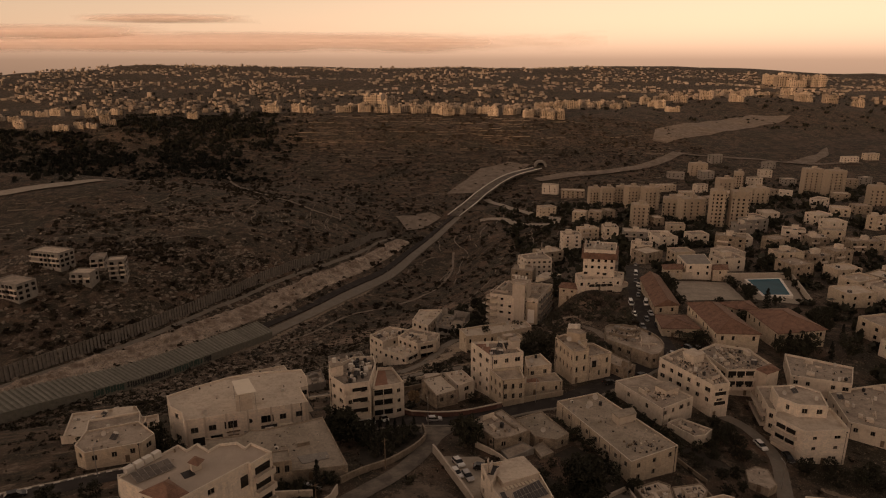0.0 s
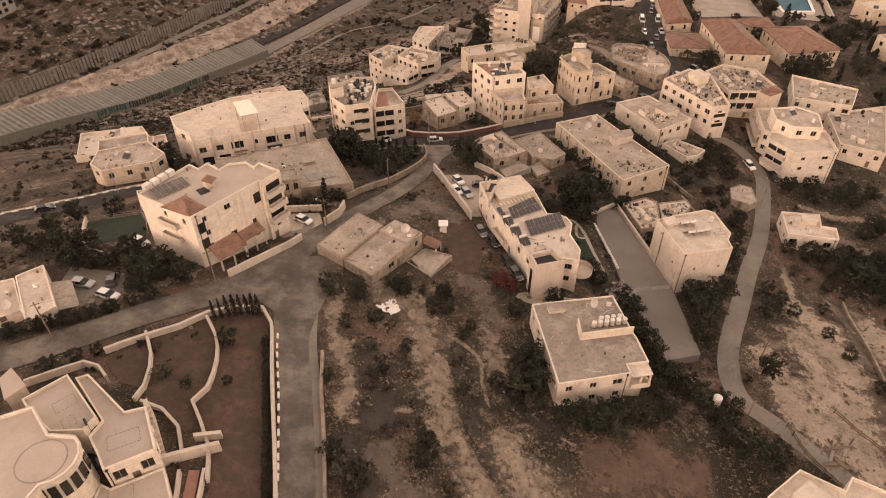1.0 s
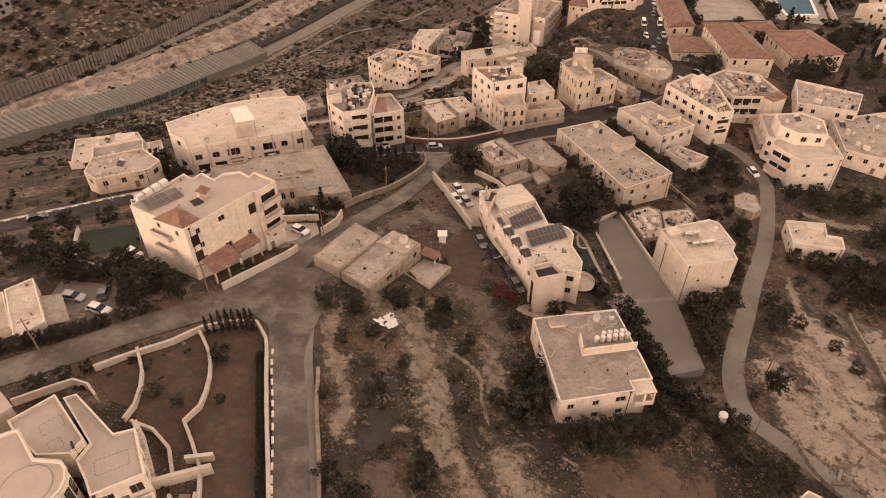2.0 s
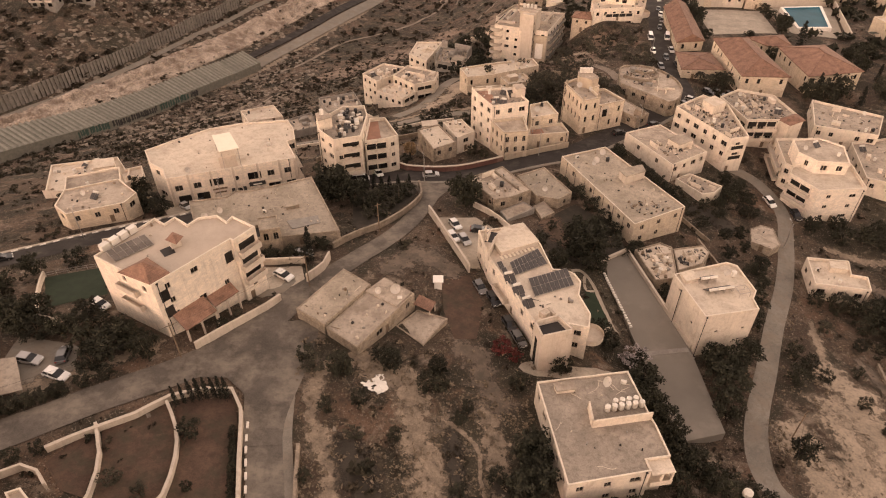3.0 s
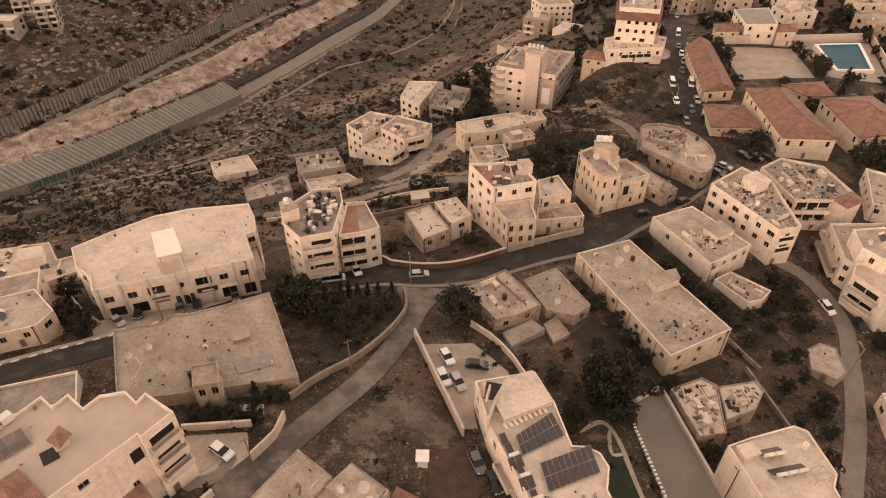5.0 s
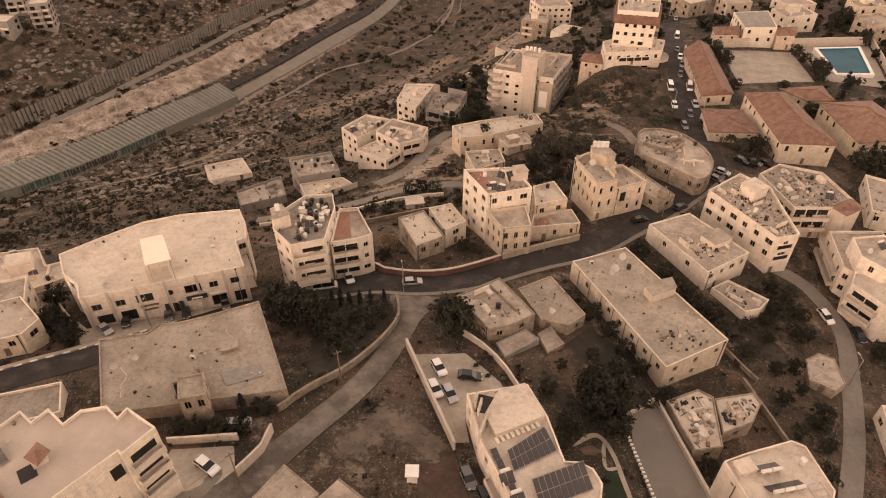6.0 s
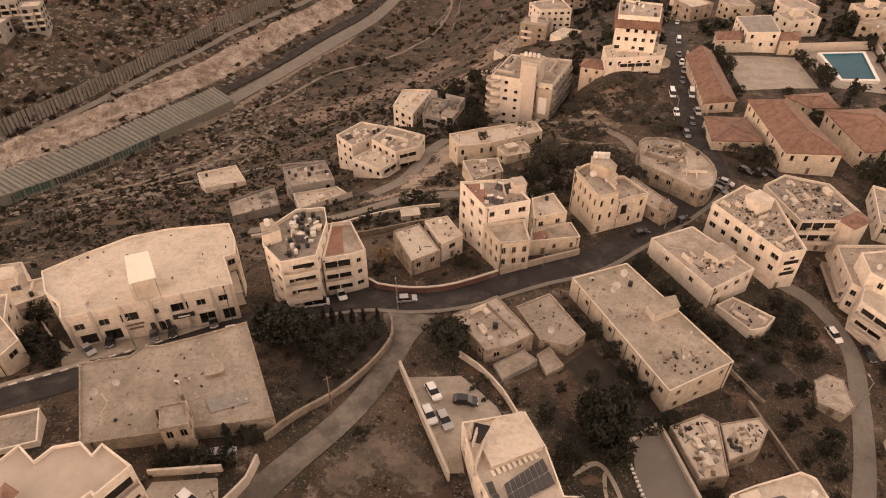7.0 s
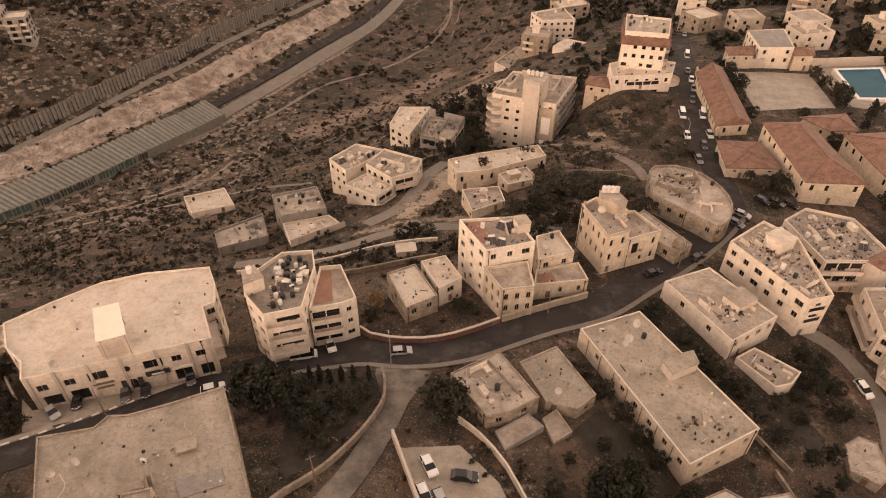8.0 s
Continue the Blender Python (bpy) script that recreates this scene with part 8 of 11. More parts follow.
for k, ((xa, ya), (xb, yb)) in enumerate((((58.4, 214.4), (62.6, 211.4)), ((62.6, 211.4), (66.2, 211.2)), ((66.2, 211.2), (69.6, 215.2)), ((69.6, 215.2), (69.2, 220.6)), ((61.6, 219.8), (65.2, 216.4)), ((65.2, 216.4), (69.0, 217.4)))):
    extra(b21, "ruined_wall", Shape().box((xa + xb) / 2, (ya + yb) / 2, -2.7, math.hypot(xb - xa, yb - ya) + 0.3, 0.5, 0.9 - 0.1 * (k % 3), math.degrees(math.atan2(yb - ya, xb - xa)), taper=0.96), [OLDSTONE])
extra(b21, "roof_drum", Shape().tube((62.4, 219.4, -2.7), (62.4, 219.4, -1.7), 1.1, n=18), [SLABMAT])
extra(b21, "roof_drum", Shape().tube((65.2, 208.6, -2.7), (65.2, 208.6, -1.9), 1.0, n=18), [SLABMAT])
clutter(b21, "dk", 4)
# tower block
hut(b22, [(30.8, 276.0), (37.0, 273.8), (39.4, 279.0), (33.2, 281.2)], -12.0, -4.2, WHITEWALL, ROOF, "lift_tower")
extra(b22, "lift_shaft", Shape().box(34.0, 274.0, -37.0, 4.6, 2.4, 32.6, -20), [WHITEWALL])
for k in range(8):
    extra(b22, "shaft_window", Shape().box(36.25, 273.35, -8.6 - 3.1 * k, 0.12, 1.0, 0.9, -20), [GLASS])
for k in range(4):
    put_white_tank(pose(32.6 + 1.4 * k, 279.4 - 0.5 * k, -4.0))
for xa, ya, w_, a_, h_ in ((25.6, 281.6, 7.6, -20, 0.9), (29.0, 287.0, 12.0, 66, 1.6), (36.6, 292.0, 9.0, -14, 2.2), (43.6, 285.6, 13.0, 66, 1.4), (39.6, 281.0, 6.0, -20, 1.2)):
    extra(b22, "roof_wall", Shape().box(xa, ya, -11.0, w_, 0.3, h_, a_), [WHITEWALL])
clutter(b22, "ddahk", 10, [(23.4, 282), (29.0, 280), (32.0, 294), (28.0, 295)])
for k in range(7):
    z_ = -12.6 - 3.1 * k
    extra(b22, "curved_balcony", Shape().tube((22.0, 279.2, z_ - 0.2), (22.0, 279.2, z_), 2.6, n=18).tube((22.0, 279.2, z_ + 0.004), (22.0, 279.2, z_ + 0.9), 2.6, n=18, caps=False), [WHITEWALL])
for z_ in (-22.4, -31.0):
    extra(b22, "blank_panel", Shape().box(39.0, 273.15, z_, 3.0, 0.5, 6.2, -20), [WHITEPAINT])
extra(b22, "stone_bay", Shape().box(39.2, 273.2, -37.0, 5.2, 0.5, 24.0, -20), [STONE])
for k in range(6):
    e_ = edge_of(b22, 46.6, 282.6)
    balcony(b22, along(e_, 0.08), along(e_, 0.9), -13.4 - 3.1 * k, 1.2, CONCRETE)
# Dark panels stand in for the shaded recesses behind the curved balconies.
recess(b22, 25.3, 288.7, 0.5, 0.95, [-11.9 - 3.1 * k for k in range(7)], 1.5, WHITEWALL)
clutter(b22b, "wwdk", 98)
junk(b22e, 60, 99, None, (0.4, 1.4))
# roofless upper storey of the unfinished house
for xa, ya, w_, a_, h_ in ((-1.6, 280.0, 8.0, 77, 2.0), (0.9, 287.6, 2.6, -25, 3.0), (8.6, 284.3, 7.4, -25, 2.6), (11.2, 280.4, 6.0, 70, 2.4), (5.2, 278.0, 8.0, 74, 2.6), (7.6, 275.0, 4.6, -25, 1.0), (2.6, 276.6, 0.5, -25, 2.4), (-0.6, 276.4, 0.5, -25, 2.4)):
    extra(b23d, "upper_wall", Shape().box(xa, ya, -24.0, w_, 0.35, h_, a_), [CONCRETE])
hut(b23d, [(3.6, 272.2), (5.0, 276.6), (9.4, 274.8), (7.4, 269.6)], -33.0, -22.8, RENDERED, ROOFOLD, "front_block")
recess(b23d, 2.2, 272.2, 0.1, 0.5, (-26.6, -30.0), 1.5, CONCRETE)
# hillside flats
clutter(b23l, "wwwkkh", 11)
junk(b23l, 30, 12)
clutter(b23r, "dh", 12)
extra(b23r, "terrace_wall", Shape().box(-10.0, 245.0, -17.2, 8.0, 0.25, 1.6, -25), [RENDERED])
clutter(b23f, "wwwd", 13)
balconies(b23f, -11.7, 234.1, 0.05, 0.95, (-22.4, -25.5), 1.3)
balconies(b23r, -6.4, 238.9, 0.1, 0.9, (-20.4, -23.5), 1.2)
clutter(b23d, "kk", 14)
clutter(b24, "wdda", 15)
hut(b24b, [(22.6, 231.4), (25.6, 232.6), (26.6, 230.6), (23.6, 229.4)], -11.7, -10.2, STONE, ROOFPALE)
clutter(b24b, "dd", 16)
# tower with the red band
xs_ = ccw([(64.5, 289.5), (68.0, 304.5), (82.4, 300.3), (78.3, 286.8)])
extra(b25t, "tiled_band", Shape().prism(inset(xs_, -0.7), 3.0, 5.4).prism(inset(xs_, -1.1), 2.7, 2.98), [TILE], "red tiled parapet band")
clutter(b25t, "kkwwkkhwd", 17)
for k in range(6):
    balconies(b25t, 80.3, 293.5, 0.05, 0.9, (0.4 - 3.1 * k,), 1.2, CONCRETE)
extra(b25l, "round_balcony", Shape().tube((80.6, 285.6, -9.0), (80.6, 285.6, -8.8), 4.0, n=22).tube((80.6, 285.6, -8.796), (80.6, 285.6, -7.8), 4.0, n=22, caps=False), [WHITEWALL])
clutter(b25l, "aad", 18)
rd = hip_roof("red_roofed_annex", "low annex under a red tiled roof", [(53.2, 285.0), (55.6, 290.8), (63.4, 289.6), (60.6, 282.4)], -10.0, -8.6, seed=65, kind="plain", size=(0.9, 1.0))
# others
hut(b27, [(89.0, 130.6), (92.6, 130.0), (92.0, 127.8), (88.4, 128.4)], -9.2, -7.9, RENDERED, ROOFPALE)
clutter(b27, "aw", 19)
clutter(b28, "wkd", 20)
junk(b28, 60, 13)
clutter(b29, "wwhdk", 21)
junk(b31, 90, 14)
clutter(b31, "www", 22)
junk(b31b, 60, 15)
cracks(shk, 9, 7)
clutter(b4, "whhaadkbhhaw", 23)
junk(b4, 50, 16)
hut(b4, [(-96.0, 171.6), (-91.0, 173.0), (-89.0, 169.0), (-94.0, 167.6)], -10.2, -7.6, RENDERED, ROOFPALE)
clutter(b33, "a", 24)
clutter(b33b, "DDa", 33)
clutter(b34, "dk", 25)
junk(b34, 40, 17)
clutter(b35, "kkkkkwwd", 26)
clutter(b35b, "a", 27)
clutter(b36, "k", 28)
clutter(b32, "wa", 29)
hut(b32, [(51.0, 50.0), (54.4, 52.2), (56.0, 49.6), (52.8, 47.6)], -0.2, 1.8, RENDERED, ROOFPALE)
extra(b33, "carport_roof", Shape().prism(ccw([(-68.0, 82.8), (-64.5, 83.4), (-60.4, 77.2), (-63.6, 76.0)]), 13.0, 13.12), [ROOF])
for x, y in ((-67.6, 82.7), (-64.6, 83.0), (-60.8, 77.4), (-63.4, 76.6)):
    extra(b33, "carport_post", Shape().tube((x, y, ground_z(x, y) - 0.2), (x, y, 13.02), 0.07, n=6), [STEEL])


# ---- the large villa by the road ----
def villa():
    ring = [(-44.0 + 3.6 * math.cos(a) - 3.2, 43.6 + 3.6 * math.sin(a)) for a in (1.0, 0.6, 0.2, -0.2, -0.6, -1.0, -1.4)]
    m = building("villa_main", "large cream villa with a rounded wing and flat roof", [(-74.0, 40.0), (-55.6, 49.6), (-52.6, 51.0), (-48.7, 46.9)] + ring + [(-48.0, 36.0), (-56.0, 26.0), (-74.0, 28.0)], 21.0, WHITEWALL, VILLAROOF, parapet=0.35, seed=70,
                 size=(1.4, 2.0), spacing=2.4, skip=0.0, category="villa", band=True)
    rg = Shape()
    for k in range(48):
        a = 6.283 * k / 48
        rg.box(-48.0 + 2.9 * math.cos(a), 43.4 + 2.9 * math.sin(a), 20.653, 0.4, 0.16, 0.02, math.degrees(a) + 90)
    extra(m, "roof_ring", rg, [CONCRETE])
    t1 = building("villa_terrace", "upper villa terrace with inlaid paving and pale parapets", [(-56.3, 53.8), (-52.0, 58.1), (-45.2, 51.2), (-46.0, 49.0), (-50.2, 48.8), (-54.4, 51.9)], 18.8, WHITEWALL, VILLAROOF, parapet=0.5, seed=71, size=(1.3, 1.9), spacing=2.6, skip=0.0, category="villa")
    t2 = building("villa_terrace", "middle villa terrace above an arcade with inlaid paving", [(-51.6, 58.5), (-50.0, 59.2), (-42.5, 52.9), (-40.0, 53.7), (-36.4, 47.1), (-42.0, 44.1), (-43.4, 46.1), (-45.8, 49.0), (-45.0, 51.4)], 17.5, WHITEWALL, VILLAROOF, parapet=0.45, seed=72, size=(1.6, 1.9), spacing=2.05, skip=0.0, category="villa")
    t3 = building("villa_terrace", "lowest villa terrace with inlaid paving", [(-43.6, 44.4), (-42.0, 43.7), (-36.2, 46.7), (-33.6, 42.0), (-36.0, 34.0), (-43.0, 34.0)], 14.0, WHITEWALL, VILLAROOF, parapet=0.25, seed=73, doors=0, category="villa")
    for k in range(7):
        a = 0.3 - 0.36 * k
        c, r = (-47.2, 43.6), 3.66
        extra(m, "tall_window", Shape().box(c[0] + r * math.cos(a), c[1] + r * math.sin(a), 17.4, 0.12, 0.95, 2.5, math.degrees(a)), [GLASS])
    for x, y, z in ((-46.2, 50.2, 16.9), (-44.6, 47.4, 14.6), (-43.6, 45.9, 14.6)):
        extra(m, "well_door", Shape().box(x, y, z, 1.3, 0.3, 2.0, -52), [GLASS])
    for root, c, w, d, z, a in ((t1, (-50.5, 53.5), 2.8, 2.0, 18.304, 42), (t1, (-48.7, 50.6), 1.6, 1.8, 18.304, 42), (t2, (-41.3, 48.9), 4.0, 2.3, 17.054, 27), (t3, (-40.1, 42.0), 3.0, 4.2, 13.754, 20)):
        sh = Shape()
        c_, s_ = math.cos(radians(a)), math.sin(radians(a))
        for side in range(4):
            n = int((w if side % 2 == 0 else d) / 0.5)
            for k in range(n):
                u = (k + 0.5) / n - 0.5
                px, py = ((u * w, d / 2), (w / 2, u * d), (u * w, -d / 2), (-w / 2, u * d))[side]
                sh.box(c[0] + px * c_ - py * s_, c[1] + px * s_ + py * c_, z, 0.34, 0.12, 0.015, a + (90 if side % 2 else 0))
        extra(root, "paving_inlay", sh, [CONCRETE], "dark inlaid paving line")
    hut(m, [(-60.6, 56.9), (-60.0, 58.7), (-56.6, 55.8), (-58.2, 53.6)], 12.0, 19.0, WHITEWALL, VILLAROOF, "corner_turret")
    st = new("garden_stairs")
    st.location = (-38.6, 52.0, 12.0)
    tagged(st, "pale stone garden steps beside the villa terrace", "stairs")
    for k in range(12):
        q = k / 11
        x, y = -40.6 + 3.2 * q, 54.8 - 5.6 * q
        extra(st, "step", Shape().box(x, y, 9.0, 1.7, 0.62, 7.6 - 0.36 * k - (0.0), -60), [WHITEWALL])
    wall_run("garden_wall", [(-38.4, 47.4), (-34.6, 49.2), (-30.4, 51.2)], 1.9, 0.45, WHITEWALL, "pale garden wall below the villa", cope=0.1)
    wall_run("garden_wall", [(-34.2, 52.2), (-30.8, 53.2)], 1.4, 0.45, WHITEWALL, "pale garden wall beside the steps", cope=0.1)
    wall_run("garden_wall", [(-34.6, 47.0), (-33.4, 40.0), (-32.8, 30.0)], 1.0, 0.4, WHITEWALL, "pale wall of the garden walk")
    wall_run("garden_wall", [(-31.6, 47.6), (-30.8, 40.0), (-30.0, 30.0)], 1.0, 0.4, WHITEWALL, "pale wall of the garden walk")
    ribbon("garden_path", [(-33.0, 47.6), (-32.2, 40.0), (-31.4, 30.0)], 1.4, PAVETILE, "red-brown paved garden walk", "path", lift=0.12, across=3)
    wall_run("garden_wall", [(-60.6, 60.0), (-56.0, 63.1), (-54.0, 64.4), (-51.5, 63.6), (-49.6, 61.6)], 1.4, 0.35, WHITEWALL, "curved pale wall at the villa gate")


villa()
# water tower, poles of the building site, junk by the lane
wt = tagged(new("water_drum"), "white water drum on an iron stand by the lane", "water tank")
wt.location = (47.2, 69.6, ground_z(47.2, 69.6) - 0.1)
part("drum", Shape().tube((0, 0, 2.2), (0, 0, 3.9), 0.75, n=14).tube((0, 0, 3.9), (0, 0, 4.15), 0.75, 0.3, n=14), [TANKWHITE], wt)
for a_ in range(4):
    part("stand_leg", Shape().tube((0.5 * math.cos(a_ * 1.571), 0.5 * math.sin(a_ * 1.571), 0), (0.5 * math.cos(a_ * 1.571), 0.5 * math.sin(a_ * 1.571), 2.2), 0.05, n=5), [IRON_AND_SHADE], wt)
for pts_ in ([(70.5, 71.6), (73.2, 67.2), (76.1, 63.9), (79.0, 60.0)], [(59.6, 67.3), (60.6, 62.1), (62.5, 58.9), (65.0, 55.0)]):
    pf = tagged(new("plank_fence"), "rough fence of old planks round a building plot", "fence")
    pf.location = (pts_[0][0], pts_[0][1], ground_z(*pts_[0]))
    ln_ = spline(pts_, 1.5)
    for q_, r_ in zip(ln_, ln_[1:]):
        c_, d_ = (q_ + r_) / 2, r_ - q_
        a_ = math.degrees(math.atan2(d_[1], d_[0]))
        g_ = ground_z(c_[0], c_[1])
        extra(pf, "plank", Shape().box(c_[0], c_[1], g_ + 0.5, np.linalg.norm(d_) * 1.02, 0.05, 0.28, a_).box(c_[0], c_[1], g_ + 1.0, np.linalg.norm(d_) * 1.02, 0.05, 0.24, a_), [WOOD])
        extra(pf, "fence_post", Shape().box(q_[0], q_[1], ground_z(q_[0], q_[1]) - 0.3, 0.16, 0.16, 1.9, a_), [WOOD])
heap = random.Random(19)
for k in range(18):
    x, y = 66.8 + heap.uniform(-3, 3), 62.6 + heap.uniform(-2.4, 2.4)
    tb = tagged(new("timber"), "old boards lying on a building plot", "boards", group="site boards")
    tb.location = (x, y, ground_z(x, y))
    part("board", Shape().box(0, 0, 0.03 + 0.02 * k, heap.uniform(1.2, 3.0), heap.uniform(0.2, 0.9), 0.08, heap.uniform(0, 180)), [WOOD if k % 3 else CONCRETE], tb)
site = random.Random(9)
for k in range(14):
    x, y = 68 + site.uniform(-5, 9), 57 + site.uniform(-6, 9)
    ps = tagged(new("site_post"), "rough wooden post of an unfinished shed", "post", group="site posts")
    ps.location = (x, y, ground_z(x, y) - 0.2)
    part("post_shaft", Shape().box(0, 0, 0, 0.22, 0.22, site.uniform(1.6, 3.0)), [WOOD], ps)


# ---- litter on the plainer roofs ----
for k_, (r_, n_, sz_) in enumerate(((b6, 14, 0.6), (b6r, 16, 0.6), (b7, 30, 0.8), (b7c, 12, 0.5), (b7d, 14, 0.5), (b8, 20, 0.7), (b8w, 14, 0.6), (b11, 40, 0.7), (b11b, 34, 0.7), (b13a, 34, 0.7), (b13b, 26, 0.6), (b14, 16, 0.4), (b18, 20, 0.7), (b22, 40, 1.0),
                                 (b23c, 16, 0.8), (b23r, 34, 0.9), (b23f, 24, 0.8), (b23d, 70, 1.2), (b24, 30, 0.8), (b24b, 20, 0.7), (b24c, 26, 0.8), (b25l, 26, 0.8), (b25t, 24, 0.9), (b27, 14, 0.6), (b29, 50, 0.9), (b35, 40, 0.9), (b35b, 26, 0.8), (b36, 16, 0.6),
                                 (shk, 10, 0.4), (zig, 20, 0.5), (longw, 26, 0.5), (old, 50, 0.6), (b10, 60, 0.6), (b5, 40, 0.8), (b33, 14, 0.6))):
    junk(r_, n_, 300 + k_, None, (0.15, sz_))
for k_, r_ in enumerate((b6, b9, b24, b29, b35b, b22)):
    cracks(r_, 3, 400 + k_)

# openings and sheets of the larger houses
# Shade down this well is drawn as a dark sheet; the roof is whole.
extra(old, "roof_well", Shape().prism(ccw([(-39.2, 124.6), (-35.9, 125.9), (-33.4, 122.6), (-37.5, 122.0)]), 5.704, 5.74), [IRON_AND_SHADE], "dark sheet standing in for the shade of a roof well")
extra(old, "well_rim", Shape().box(-37.6, 125.3, 5.704, 3.8, 0.3, 0.7, 21).box(-38.4, 123.3, 5.704, 0.3, 3.0, 0.7, 30).box(-34.5, 126.3, 5.704, 0.3, 4.6, 1.0, 32).box(-35.4, 126.1, 5.704, 0.3, 4.2, 0.6, 32), [OLDSTONE])
extra(old, "sheet_roof", Shape().prism(ccw([(-32.2, 127.3), (-26.0, 129.3), (-24.9, 126.8), (-30.5, 124.6)]), 5.706, 5.86), [CONCRETE], "grey corrugated sheet")
for s0, z0_ in ((0.1, 16.4), (0.1, 12.9), (0.93, 16.4)):
    p_ = along(fe, s0)
    d = Vector((fe[1][0] - fe[0][0], fe[1][1] - fe[0][1])).normalized()
    extra(zig, "tall_window", Shape().box(p_[0] + d.y * 0.02, p_[1] - d.x * 0.02, z0_, 1.5, 0.1, 2.2, math.degrees(math.atan2(d.y, d.x))), [GLASS])
sd_ = tagged(new("garden_shed"), "small white flat-roofed shed behind a street house", "shed")
sd_.location = (-3.6, 199.0, ground_z(-3.6, 199.0) - 0.2)
part("shed_wall", Shape().box(0, 0, 0, 4.6, 3.0, 2.3, 10), [WHITEWALL], sd_)
part("shed_roof", Shape().box(0, 0, 2.304, 5.0, 3.4, 0.14, 10), [ROOFPALE], sd_)
part("shed_door", Shape().box(0.6, -1.5, 0.1, 0.9, 0.1, 2.0, 10), [WOOD], sd_)
# Dark panels put recess shade and window glass onto the wall faces.
for r_, x_, y_, s0, s1, zs_, h_ in ((b5, -23.1, 160.0, 0.3, 0.92, (4.3, 1.2, -1.9), 1.1), (b5w, -16.5, 164.4, 0.06, 0.94, (0.9, -2.1, -5.2), 1.7), (zig, -33.0, 104.3, 0.12, 0.88, (18.0, 14.9, 11.8), 1.6), (b18, 92.8, 172.5, 0.06, 0.94, (-8.4, -11.4), 1.2), (b18f, 92.3, 156.1, 0.1, 0.75, (-5.6, -8.7), 1.4),
                                     (b20, 91.6, 184.3, 0.06, 0.94, (-3.4, -6.5), 1.6), (b23f, -11.7, 234.1, 0.12, 0.88, (-21.2, -24.3), 1.3), (b23r, -6.4, 238.9, 0.15, 0.85, (-19.2, -22.3), 1.3), (b23d, 10.0, 276.6, 0.1, 0.9, (-26.6,), 1.7), (b25l, 71.0, 282.0, 0.25, 0.8, (-8.6, -11.8), 1.3),
                                     (b19, 79.6, 170.6, 0.15, 0.85, (-2.6, -5.7), 1.2)):
    recess(r_, x_, y_, s0, s1, zs_, h_)
clutter(b4b, "hd", 31)
clutter(b4c, "w", 32)
junk(b4b, 24, 90, None, (0.2, 0.7))


def partitions(root, n, seed, high=(0.5, 1.3), mat=None):
    """Low walls and half-built blocks that divide a roof, square to its longest side."""
    rng = random.Random(seed)
    poly, zr = ROOFS[root]
    e = max(zip(poly, poly[1:] + poly[:1]), key=lambda q: math.hypot(q[1][0] - q[0][0], q[1][1] - q[0][1]))
    ang = math.degrees(math.atan2(e[1][1] - e[0][1], e[1][0] - e[0][0]))
    inner = inset(poly, 1.6)
    x0, x1, y0, y1 = min(p[0] for p in inner), max(p[0] for p in inner), min(p[1] for p in inner), max(p[1] for p in inner)
    k = 0
    for _ in range(n * 12):
        x, y = rng.uniform(x0, x1), rng.uniform(y0, y1)
        if k < n and inside(inner, x, y):
            k += 1
            L, h = rng.uniform(1.6, 4.0), rng.uniform(*high)
            if rng.random() < 0.3:
                extra(root, "roof_block", Shape().box(x, y, zr + 0.005, rng.uniform(1.2, 2.4), rng.uniform(1.0, 1.8), h, ang).box(x, y, zr + h + 0.009, 0.9, 0.7, 0.1, ang), [mat or RENDERED])
            else:
                t = ang + rng.choice((0, 90))
                ok = all(inside(inset(poly, 0.3), x + s * L / 2 * math.cos(radians(t)), y + s * L / 2 * math.sin(radians(t))) for s in (-1, 1))
                extra(root, "roof_wall", Shape().box(x, y, zr + 0.005, L if ok else 1.4, 0.2, h, t), [mat or RENDERED])


for k_, (r_, n_) in enumerate(((b23l, 5), (b23r, 6), (b23f, 3), (b23d, 8), (b23c, 3), (b35, 5), (b34, 6), (b35b, 3), (b19, 8), (b20, 7), (b21, 8), (b24c, 4), (b24, 4), (b29, 6), (b28, 6), (b4, 6), (b22, 5), (b25l, 4), (b31, 6), (b31b, 5), (b9, 3), (b11, 3), (b7, 3), (b5, 4), (b9x, 3))):
    partitions(r_, n_, 500 + k_, mat=CONCRETE if r_ in (b34, b35, b23d) else None)


def loose_sheet():
    """A crumpled white plastic sheet lying on the ground."""
    rng = random.Random(17)
    a, b, c, d = Vector((-12.2, 83.6)), Vector((-8.8, 86.2)), Vector((-7.6, 83.2)), Vector((-9.2, 81.8))
    n, v = 9, []
    for j in range(n):
        for i in range(n):
            u, w = i / (n - 1), j / (n - 1)
            p = (a * (1 - u) + b * u) * (1 - w) + (d * (1 - u) + c * u) * w
            p = p + Vector((rng.uniform(-0.25, 0.25), rng.uniform(-0.25, 0.25)))
            v.append((p.x, p.y, ground_z(p.x, p.y) + 0.14 + rng.uniform(0, 0.28)))
    f = [(j * n + i, j * n + i + 1, (j + 1) * n + i + 1, (j + 1) * n + i)[::-1] for j in range(n - 1) for i in range(n - 1) if rng.random() > 0.12]
    tagged(put("plastic_sheet", mesh("plastic_sheet", v, f, WHITEPAINT)), "crumpled white plastic sheet lying on the field", "sheet")


loose_sheet()


